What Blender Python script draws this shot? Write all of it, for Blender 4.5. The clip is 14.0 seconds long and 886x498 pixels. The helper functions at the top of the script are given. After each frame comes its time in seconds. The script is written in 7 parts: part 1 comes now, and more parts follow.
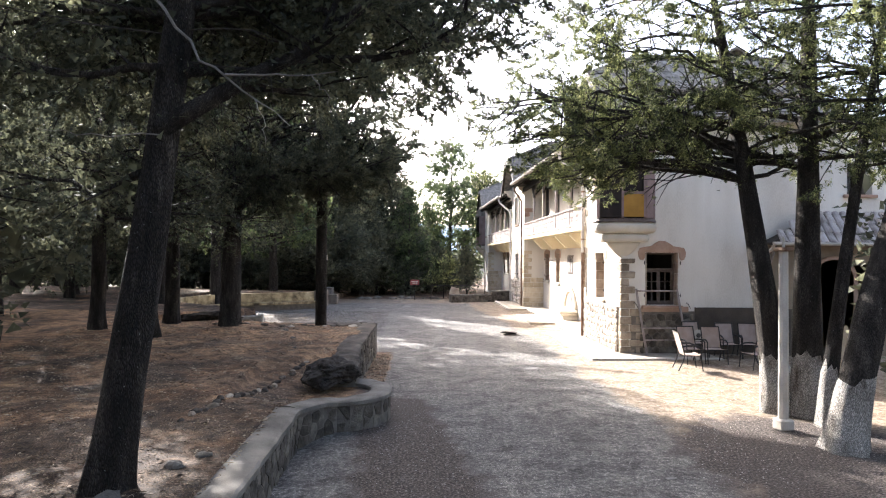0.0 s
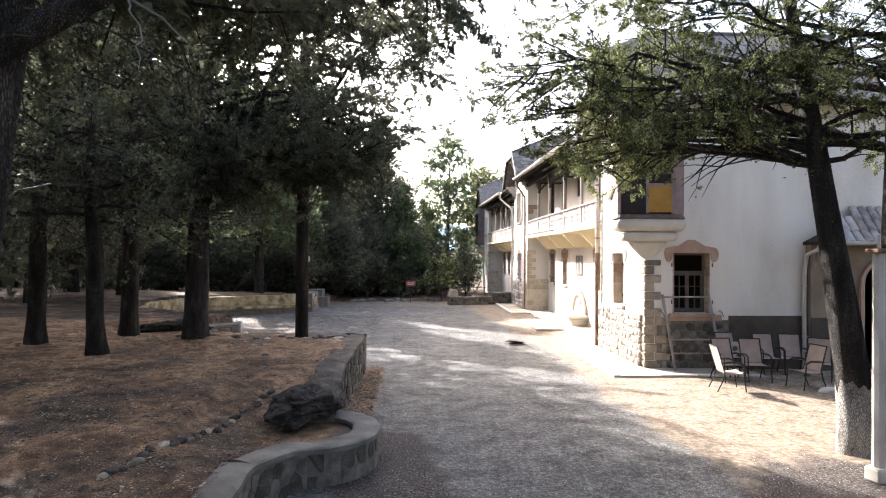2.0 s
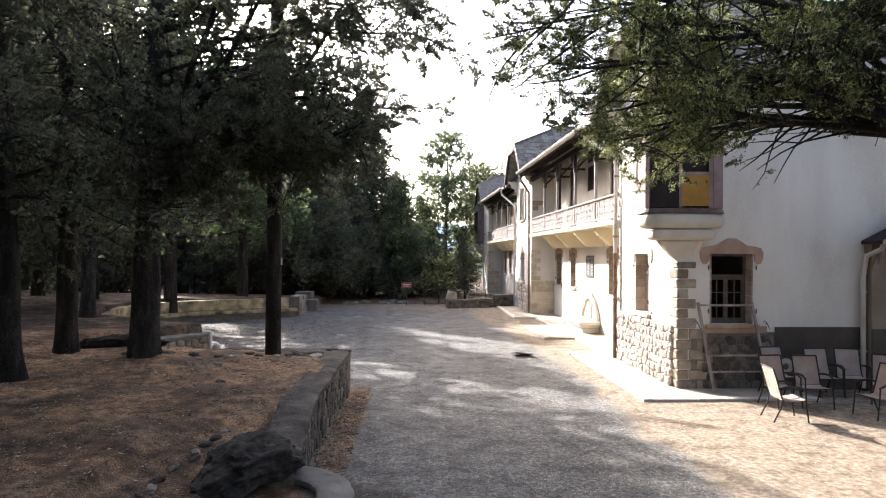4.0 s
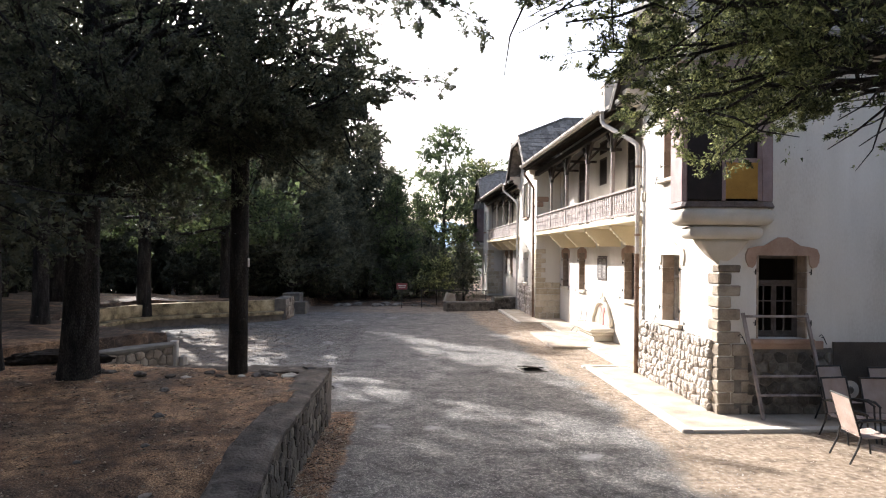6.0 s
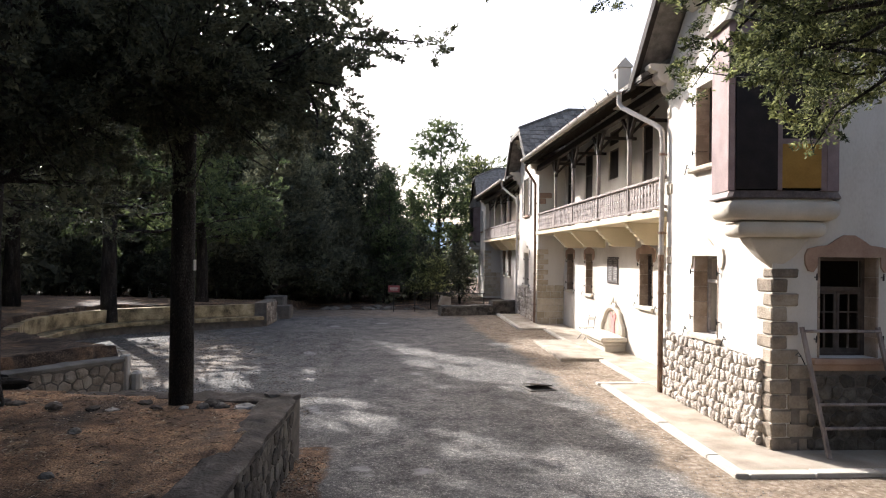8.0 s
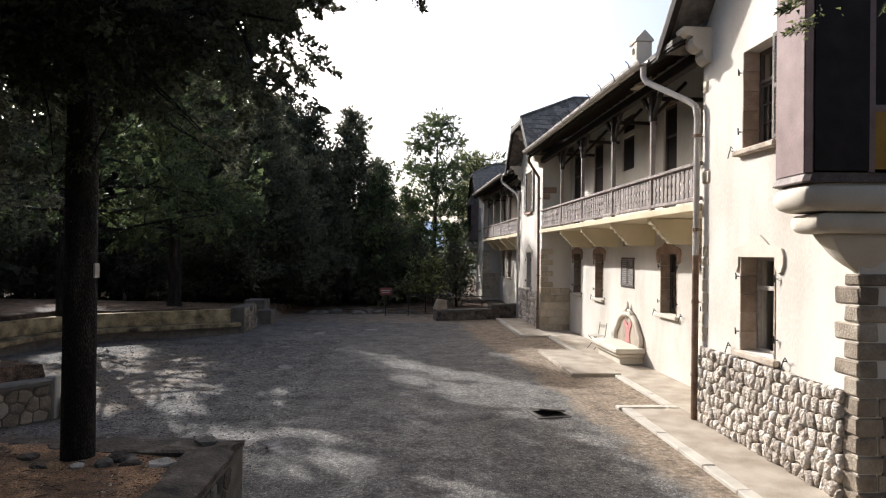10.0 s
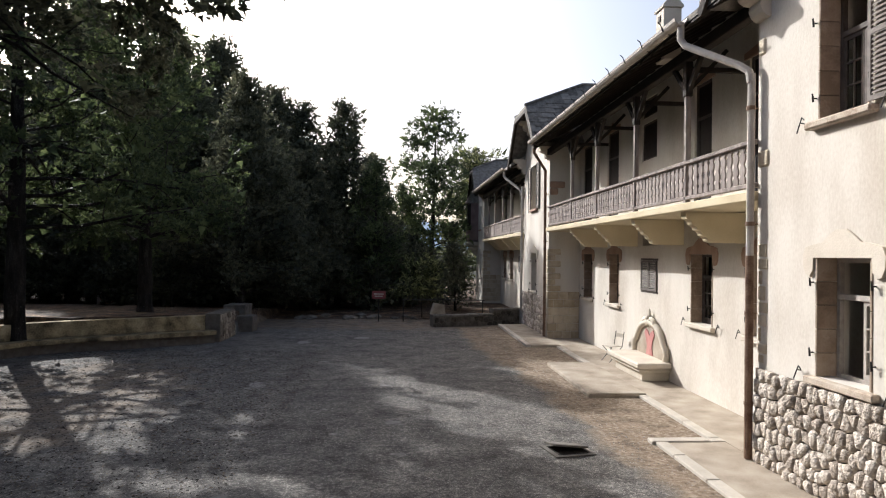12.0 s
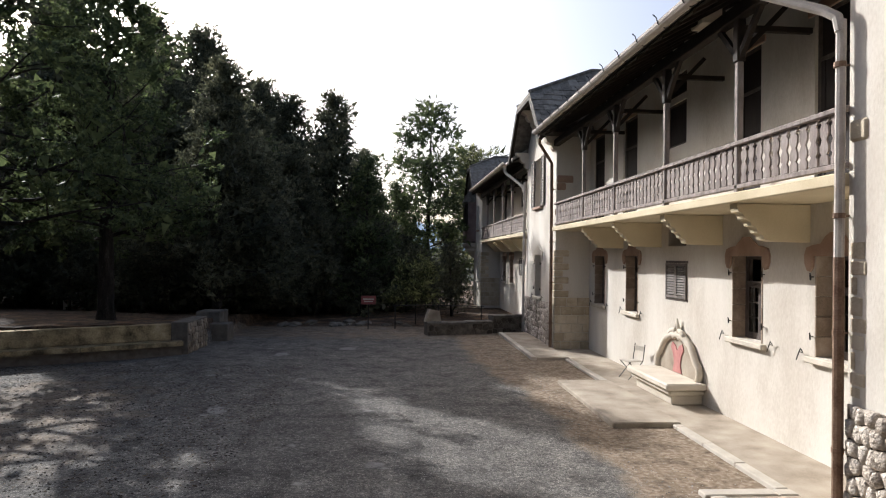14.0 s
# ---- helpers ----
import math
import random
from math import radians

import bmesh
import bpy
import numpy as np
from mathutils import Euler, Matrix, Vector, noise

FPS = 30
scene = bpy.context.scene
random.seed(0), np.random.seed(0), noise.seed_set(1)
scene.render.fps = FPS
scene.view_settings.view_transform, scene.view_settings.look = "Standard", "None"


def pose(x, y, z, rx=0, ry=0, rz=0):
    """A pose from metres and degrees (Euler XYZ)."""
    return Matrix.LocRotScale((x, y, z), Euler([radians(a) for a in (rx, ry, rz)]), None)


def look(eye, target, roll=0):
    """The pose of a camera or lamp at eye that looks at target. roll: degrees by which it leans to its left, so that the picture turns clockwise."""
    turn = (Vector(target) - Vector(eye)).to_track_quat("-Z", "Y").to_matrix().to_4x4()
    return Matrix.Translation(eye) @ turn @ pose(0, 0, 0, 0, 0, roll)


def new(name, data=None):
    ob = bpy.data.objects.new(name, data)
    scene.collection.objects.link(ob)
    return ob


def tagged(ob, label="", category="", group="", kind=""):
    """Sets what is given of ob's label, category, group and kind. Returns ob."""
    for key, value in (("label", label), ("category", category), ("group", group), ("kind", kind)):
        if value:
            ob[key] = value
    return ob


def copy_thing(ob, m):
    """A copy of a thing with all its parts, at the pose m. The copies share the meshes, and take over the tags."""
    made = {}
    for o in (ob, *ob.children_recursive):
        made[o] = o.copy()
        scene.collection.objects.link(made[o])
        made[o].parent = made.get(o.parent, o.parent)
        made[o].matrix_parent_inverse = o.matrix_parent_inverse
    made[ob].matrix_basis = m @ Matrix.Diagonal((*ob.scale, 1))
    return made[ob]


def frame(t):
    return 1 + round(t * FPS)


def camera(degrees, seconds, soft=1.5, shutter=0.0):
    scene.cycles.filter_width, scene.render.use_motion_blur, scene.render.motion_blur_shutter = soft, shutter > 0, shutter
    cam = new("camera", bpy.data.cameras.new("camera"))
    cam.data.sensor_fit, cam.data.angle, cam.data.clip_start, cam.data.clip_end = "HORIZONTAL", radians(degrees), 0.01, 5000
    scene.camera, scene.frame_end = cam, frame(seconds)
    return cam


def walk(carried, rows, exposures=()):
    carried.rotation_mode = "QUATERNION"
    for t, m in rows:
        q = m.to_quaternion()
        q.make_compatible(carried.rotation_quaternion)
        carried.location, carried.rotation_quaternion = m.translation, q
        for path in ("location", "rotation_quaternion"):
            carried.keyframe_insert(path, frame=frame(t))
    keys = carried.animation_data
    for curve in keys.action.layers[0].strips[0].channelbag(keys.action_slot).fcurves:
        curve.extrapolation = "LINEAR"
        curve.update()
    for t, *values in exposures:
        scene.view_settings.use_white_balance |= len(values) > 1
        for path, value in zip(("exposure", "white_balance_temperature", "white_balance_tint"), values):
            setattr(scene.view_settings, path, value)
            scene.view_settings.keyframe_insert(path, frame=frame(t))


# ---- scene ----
cam = camera(70.0, 14.0, soft=1.1)
PATH = [
    (0, (-0.113, 0.173, 2.89), (-0.038, 2.171, 2.916), 0.4),
    (0.5, (-0.126, 0.742, 2.907), (-0.047, 2.74, 2.933), 0.4),
    (1, (-0.13, 1.343, 2.928), (-0.048, 3.341, 2.952), 0.4),
    (1.5, (-0.106, 1.942, 2.949), (-0.023, 3.94, 2.971), 0.4),
    (2, (-0.085, 2.548, 2.958), (0.0, 4.546, 2.98), 0.4),
    (2.5, (-0.062, 3.169, 2.96), (0.025, 5.167, 2.983), 0.3),
    (3, (-0.04, 3.812, 2.977), (0.05, 5.81, 2.999), 0.3),
    (5.5, (0.098, 6.689, 3.059), (0.194, 8.686, 3.072), 0.5),
    (6, (0.096, 7.235, 3.053), (0.196, 9.233, 3.067), 0.6),
    (6.5, (0.145, 7.798, 3.05), (0.245, 9.796, 3.064), 0.6),
    (7, (0.169, 8.351, 3.05), (0.276, 10.348, 3.064), 0.6),
    (7.5, (0.189, 8.896, 3.056), (0.3, 10.893, 3.071), 0.6),
    (8, (0.213, 9.417, 3.059), (0.329, 11.413, 3.074), 0.7),
    (10.5, (0.503, 12.279, 3.087), (0.628, 14.275, 3.1), 0.7),
    (11, (0.559, 12.835, 3.089), (0.685, 14.831, 3.103), 0.7),
    (11.5, (0.624, 13.391, 3.071), (0.748, 15.388, 3.086), 0.7),
    (12, (0.657, 13.96, 3.068), (0.783, 15.956, 3.084), 0.7),
    (12.5, (0.695, 14.528, 3.073), (0.825, 16.523, 3.09), 0.7),
    (13, (0.737, 15.106, 3.067), (0.871, 17.101, 3.085), 0.7),
    (13.5, (0.767, 15.671, 3.052), (0.904, 17.666, 3.075), 0.8),
    (14, (0.816, 16.236, 3.048), (0.955, 18.231, 3.071), 0.8),
]
EXPOSURES = [(0.0, 2.6, 6250, 13), (3.0, 2.4, 6250, 13), (5.5, 1.92, 6200, 13), (8.0, 1.5, 6200, 13), (10.5, 0.78, 6150, 11), (14.0, 0.63, 6100, 11)]
walk(cam, [(t, look(eye, target, roll)) for t, eye, target, roll in PATH], EXPOSURES)

# ---- light ----
SUN_AZ, SUN_EL = radians(34), radians(29)   # from the far side, swung to the forest
to_sun = Vector((-math.sin(SUN_AZ) * math.cos(SUN_EL), math.cos(SUN_AZ) * math.cos(SUN_EL), math.sin(SUN_EL)))
world = bpy.data.worlds.new("world")
scene.world = world
world.use_nodes = True
wn = world.node_tree
sky = wn.nodes.new("ShaderNodeTexSky")
sky.sky_type, sky.sun_disc = "NISHITA", False
sky.sun_elevation, sky.sun_rotation = SUN_EL, -SUN_AZ
sky.air_density, sky.dust_density, sky.ozone_density = 0.8, 5.0, 0.6
haze = wn.nodes.new("ShaderNodeHueSaturation")
haze.inputs["Saturation"].default_value = 0.85
wn.links.new(sky.outputs[0], haze.inputs["Color"])
wn.links.new(haze.outputs[0], wn.nodes["Background"].inputs[0])
wn.nodes["Background"].inputs[1].default_value = 0.142
sun = new("sun", bpy.data.lights.new("sun", "SUN"))
sun.data.energy, sun.data.angle, sun.data.color = 4.0, radians(0.6), (1.0, 0.96, 0.90)
sun.matrix_world = look(to_sun * 60, (0, 0, 0))


# ---- materials ----
def material(name, colours, scale=3.0, rough=0.85, metal=0.0, bump=0.3, fine=40.0, spec=0.3, island=False, obj=False, stretch=(1, 1, 1), amount=0.5):
    """Base colour from two scales of noise between the given colours, with a fine bump."""
    m = bpy.data.materials.new(name)
    m.use_nodes = True
    t = m.node_tree
    n, l = t.nodes, t.links
    b = n["Principled BSDF"]
    b.inputs["Roughness"].default_value, b.inputs["Metallic"].default_value = rough, metal
    b.inputs["Specular IOR Level"].default_value = spec
    geo = n.new("ShaderNodeNewGeometry")
    mp = n.new("ShaderNodeMapping")
    mp.inputs["Scale"].default_value = stretch
    l.new(geo.outputs["Position"], mp.inputs[0])
    big, small = n.new("ShaderNodeTexNoise"), n.new("ShaderNodeTexNoise")
    big.inputs["Scale"].default_value, big.inputs["Detail"].default_value = scale, 5
    small.inputs["Scale"].default_value, small.inputs["Detail"].default_value = fine, 4
    l.new(mp.outputs[0], big.inputs[0]), l.new(mp.outputs[0], small.inputs[0])
    mix = n.new("ShaderNodeMath")
    mix.operation = "MULTIPLY_ADD"
    mix.inputs[1].default_value = 0.4
    l.new(small.outputs[0], mix.inputs[0])
    sc = n.new("ShaderNodeMath")
    sc.operation = "MULTIPLY_ADD"
    sc.inputs[1].default_value, sc.inputs[2].default_value = 1.2, -0.3
    l.new(big.outputs[0], sc.inputs[0])
    l.new(sc.outputs[0], mix.inputs[2])
    last = mix.outputs[0]
    if island or obj:
        src = geo.outputs["Random Per Island"]
        if obj:
            src = n.new("ShaderNodeObjectInfo").outputs["Random"]
        ad = n.new("ShaderNodeMath")
        ad.operation = "MULTIPLY_ADD"
        ad.inputs[1].default_value = amount
        l.new(src, ad.inputs[0]), l.new(last, ad.inputs[2])
        sb = n.new("ShaderNodeMath")
        sb.operation = "SUBTRACT"
        sb.inputs[1].default_value = amount / 2
        l.new(ad.outputs[0], sb.inputs[0])
        last = sb.outputs[0]
    ramp = n.new("ShaderNodeValToRGB")
    els = ramp.color_ramp.elements
    while len(els) < len(colours):
        els.new(0.5)
    for k, c in enumerate(colours):
        els[k].position = 0.2 + 0.65 * k / max(1, len(colours) - 1)
        els[k].color = (*c, 1)
    l.new(last, ramp.inputs[0])
    l.new(ramp.outputs[0], b.inputs["Base Color"])
    if bump:
        bp = n.new("ShaderNodeBump")
        bp.inputs["Strength"].default_value, bp.inputs["Distance"].default_value = bump, 0.02
        l.new(small.outputs[0], bp.inputs["Height"])
        l.new(bp.outputs[0], b.inputs["Normal"])
    return m


PLASTER = material("cream_plaster", [(0.47, 0.42, 0.35), (0.625, 0.585, 0.515), (0.70, 0.665, 0.60)], 0.8, 0.9, bump=0.15, fine=30, stretch=(1, 1, 0.5))
t = PLASTER.node_tree       # long faint rain streaks
st, sm, sr, sx = t.nodes.new("ShaderNodeTexNoise"), t.nodes.new("ShaderNodeMapping"), t.nodes.new("ShaderNodeValToRGB"), t.nodes.new("ShaderNodeMix")
sm.inputs["Scale"].default_value = (3, 3, 0.3)
st.inputs["Scale"].default_value, st.inputs["Detail"].default_value = 1.0, 6
t.links.new(t.nodes["Geometry"].outputs["Position"], sm.inputs[0]), t.links.new(sm.outputs[0], st.inputs[0]), t.links.new(st.outputs[0], sr.inputs[0])
sr.color_ramp.elements[0].position, sr.color_ramp.elements[0].color = 0.3, (0.74, 0.72, 0.69, 1)
sr.color_ramp.elements[1].position, sr.color_ramp.elements[1].color = 0.55, (1, 1, 1, 1)
sx.data_type, sx.blend_type = "RGBA", "MULTIPLY"
sx.inputs[0].default_value = 0.2
t.links.new(t.nodes["Color Ramp"].outputs[0], sx.inputs[6]), t.links.new(sr.outputs[0], sx.inputs[7])
t.links.new(sx.outputs[2], t.nodes["Principled BSDF"].inputs["Base Color"])
GREYPLASTER = material("grey_render", [(0.05, 0.039, 0.03), (0.10, 0.08, 0.062)], 2.0, 0.9, bump=0.5)
TANSTONE = material("tan_ashlar", [(0.40, 0.33, 0.23), (0.54, 0.46, 0.34), (0.62, 0.55, 0.43)], 4.0, 0.9, bump=0.5, fine=30, obj=True)
LIGHTMORTAR = material("pale_mortar", [(0.30, 0.265, 0.215), (0.44, 0.40, 0.34)], 6.0, 0.95, bump=0.5)
EARTHSTONE = material("earthy_coping", [(0.016, 0.013, 0.011), (0.055, 0.045, 0.036), (0.10, 0.084, 0.068), (0.21, 0.185, 0.15)], 3.0, 0.95, bump=1.0, fine=28)
HOOD = material("brown_stone_trim", [(0.28, 0.175, 0.12), (0.44, 0.305, 0.225)], 2.5, 0.85, bump=0.2)
REVEAL = material("tan_reveal_stone", [(0.22, 0.165, 0.12), (0.34, 0.265, 0.20), (0.44, 0.36, 0.285)], 4.0, 0.9, bump=0.4, fine=30, obj=True)
CREAMSTONE = material("cream_moulding", [(0.49, 0.435, 0.35), (0.65, 0.595, 0.505)], 2.0, 0.85, bump=0.2)
RUBBLE = material("rubble_stone", [(0.31, 0.262, 0.215), (0.51, 0.445, 0.375), (0.65, 0.585, 0.51)], 9.0, 0.9, bump=1.0, fine=22, obj=True)
RUBBLE.node_tree.nodes["Bump"].inputs["Distance"].default_value = 0.06
QUOIN = material("quoin_stone", [(0.15, 0.12, 0.09), (0.27, 0.22, 0.165), (0.40, 0.345, 0.27)], 4.0, 0.9, bump=0.7, fine=30, obj=True)
MORTAR = material("mortar", [(0.10, 0.085, 0.07), (0.20, 0.175, 0.145)], 6.0, 0.95, bump=0.5)
DARKSTONE = material("dark_wall_stone", [(0.05, 0.042, 0.033), (0.11, 0.095, 0.075), (0.20, 0.175, 0.14)], 5.0, 0.92, bump=0.9, fine=30, obj=True)
COPING = material("weathered_coping", [(0.06, 0.053, 0.045), (0.15, 0.135, 0.115), (0.25, 0.23, 0.20)], 3.0, 0.9, bump=0.6, fine=50)
CONCRETE = material("old_concrete", [(0.22, 0.18, 0.135), (0.36, 0.308, 0.242), (0.46, 0.408, 0.33)], 1.8, 0.9, bump=0.3, fine=60)
KERB = material("pale_kerb", [(0.38, 0.345, 0.29), (0.56, 0.515, 0.445)], 2.5, 0.9, bump=0.3)
BALCONY = material("ochre_plaster", [(0.52, 0.44, 0.29), (0.66, 0.58, 0.41)], 1.2, 0.9, bump=0.15)
DARKWOOD = material("dark_roof_timber", [(0.016, 0.012, 0.009), (0.04, 0.03, 0.023)], 6.0, 0.8, bump=0.4)
GREYWOOD = material("weathered_grey_wood", [(0.13, 0.105, 0.095), (0.26, 0.22, 0.2), (0.36, 0.32, 0.3)], 8.0, 0.85, bump=0.5, stretch=(1, 1, 0.3))
SLATE = material("slate", [(0.10, 0.09, 0.077), (0.19, 0.172, 0.147), (0.28, 0.256, 0.222)], 6.0, 0.85, bump=0.6, obj=True)
ZINC = material("old_zinc", [(0.34, 0.30, 0.26), (0.56, 0.52, 0.47)], 4.0, 0.65, metal=0.0, bump=0.1)
RUST = material("rusty_pipe", [(0.10, 0.05, 0.03), (0.28, 0.19, 0.13)], 5.0, 0.7, metal=0.2, bump=0.3)
PINK = material("faded_pink_metal", [(0.17, 0.115, 0.105), (0.29, 0.215, 0.20)], 2.5, 0.75, bump=0.15)
BLACKMETAL = material("dark_metal", [(0.02, 0.02, 0.02), (0.05, 0.045, 0.04)], 12.0, 0.5, metal=0.3, bump=0.1)
# near-black, with the shade of the rooms put into the colour
INSIDE = material("interior_shade", [(0.035, 0.028, 0.022), (0.06, 0.05, 0.04)], 2.0, 0.95, bump=0.1)
FRAMEPAINT = material("worn_window_paint", [(0.06, 0.047, 0.04), (0.13, 0.105, 0.09)], 9.0, 0.7, bump=0.2)
WHITEFRAME = material("worn_white_window_paint", [(0.30, 0.27, 0.24), (0.50, 0.46, 0.41)], 9.0, 0.7, bump=0.2)
DARKPANEL = material("dark_boarding_and_shade", [(0.014, 0.010, 0.009), (0.03, 0.022, 0.019)], 4.0, 0.8, bump=0.2)
BARK = material("dark_bark", [(0.014, 0.012, 0.010), (0.046, 0.038, 0.031), (0.13, 0.112, 0.094)], 6.0, 0.95, bump=1.0, fine=22, stretch=(1, 1, 0.25))
LEAF = material("cypress_leaf", [(0.036, 0.041, 0.028), (0.086, 0.092, 0.058), (0.165, 0.166, 0.10)], 0.6, 0.7, bump=0, fine=6, island=True, amount=0.5)
LEAFLIGHT = material("sunny_leaf", [(0.022, 0.029, 0.015), (0.098, 0.112, 0.048), (0.35, 0.365, 0.15)], 1.5, 0.7, bump=0, fine=6, island=True, amount=0.6)
LEAFMID = material("grey_green_leaf", [(0.034, 0.048, 0.024), (0.082, 0.108, 0.046), (0.16, 0.19, 0.08)], 0.5, 0.7, bump=0, fine=5, island=True, amount=0.55)
for m, k in ((LEAF, 0.45), (LEAFMID, 0.45), (LEAFLIGHT, 0.47)):   # thin leaves let some light through
    t = m.node_tree
    b = t.nodes["Principled BSDF"]
    tr, mx = t.nodes.new("ShaderNodeBsdfTranslucent"), t.nodes.new("ShaderNodeMixShader")
    mx.inputs[0].default_value = k
    src = b.inputs["Base Color"].links[0].from_socket
    t.links.new(src, tr.inputs[0])
    t.links.new(b.outputs[0], mx.inputs[1]), t.links.new(tr.outputs[0], mx.inputs[2])
    t.links.new(mx.outputs[0], t.nodes["Material Output"].inputs[0])


def furrows(m, scale, depth, flecks=0.0):
    """Long upright cracks in bark, with a few pale flecks of lichen."""
    t = m.node_tree
    n, l = t.nodes, t.links
    b = n["Principled BSDF"]
    mp, ed, wob, rp = n.new("ShaderNodeMapping"), n.new("ShaderNodeTexVoronoi"), n.new("ShaderNodeTexNoise"), n.new("ShaderNodeMapRange")
    mp.inputs["Scale"].default_value = (scale, scale, scale * 0.22)
    ed.feature = "DISTANCE_TO_EDGE"
    wob.inputs["Scale"].default_value, wob.inputs["Detail"].default_value = 2.5, 4
    add = n.new("ShaderNodeMix")
    add.data_type = "RGBA"
    add.blend_type = "ADD"
    add.inputs[0].default_value = 0.12
    pos = n["Geometry"].outputs["Position"]
    l.new(pos, wob.inputs[0]), l.new(pos, add.inputs[6]), l.new(wob.outputs[1], add.inputs[7])
    l.new(add.outputs[2], mp.inputs[0]), l.new(mp.outputs[0], ed.inputs[0])
    rp.inputs[1].default_value, rp.inputs[2].default_value = 0.02, 0.3
    rp.inputs[3].default_value, rp.inputs[4].default_value = 0.35, 1.25
    l.new(ed.outputs[0], rp.inputs[0])
    mul = n.new("ShaderNodeMix")
    mul.data_type, mul.blend_type = "RGBA", "MULTIPLY"
    mul.inputs[0].default_value = 1.0
    l.new(b.inputs["Base Color"].links[0].from_socket, mul.inputs[6]), l.new(rp.outputs[0], mul.inputs[7])
    last = mul.outputs[2]
    if flecks:
        sp, th, mx = n.new("ShaderNodeTexNoise"), n.new("ShaderNodeMapRange"), n.new("ShaderNodeMix")
        sp.inputs["Scale"].default_value, sp.inputs["Detail"].default_value = 26.0, 3
        th.inputs[1].default_value, th.inputs[2].default_value = 0.715, 0.735
        mx.data_type = "RGBA"
        mx.inputs[7].default_value = (0.34, 0.34, 0.31, 1)
        sc = n.new("ShaderNodeMath")
        sc.operation = "MULTIPLY"
        sc.inputs[1].default_value = flecks
        l.new(pos, sp.inputs[0]), l.new(sp.outputs[0], th.inputs[0]), l.new(th.outputs[0], sc.inputs[0]), l.new(sc.outputs[0], mx.inputs[0]), l.new(last, mx.inputs[6])
        last = mx.outputs[2]
    l.new(last, b.inputs["Base Color"])
    bp = n.new("ShaderNodeBump")
    bp.inputs["Strength"].default_value, bp.inputs["Distance"].default_value = 1.0, depth
    l.new(rp.outputs[0], bp.inputs["Height"]), l.new(n["Bump"].outputs[0], bp.inputs["Normal"]), l.new(bp.outputs[0], b.inputs["Normal"])


furrows(BARK, 15.0, 0.02, 0.8)
GLASS = bpy.data.materials.new("window_glass")
GLASS.use_nodes = True
gb = GLASS.node_tree.nodes["Principled BSDF"]
gb.inputs["Base Color"].default_value, gb.inputs["Roughness"].default_value = (0.8, 0.85, 0.85, 1), 0.05
gb.inputs["Transmission Weight"].default_value, gb.inputs["IOR"].default_value = 1.0, 1.1


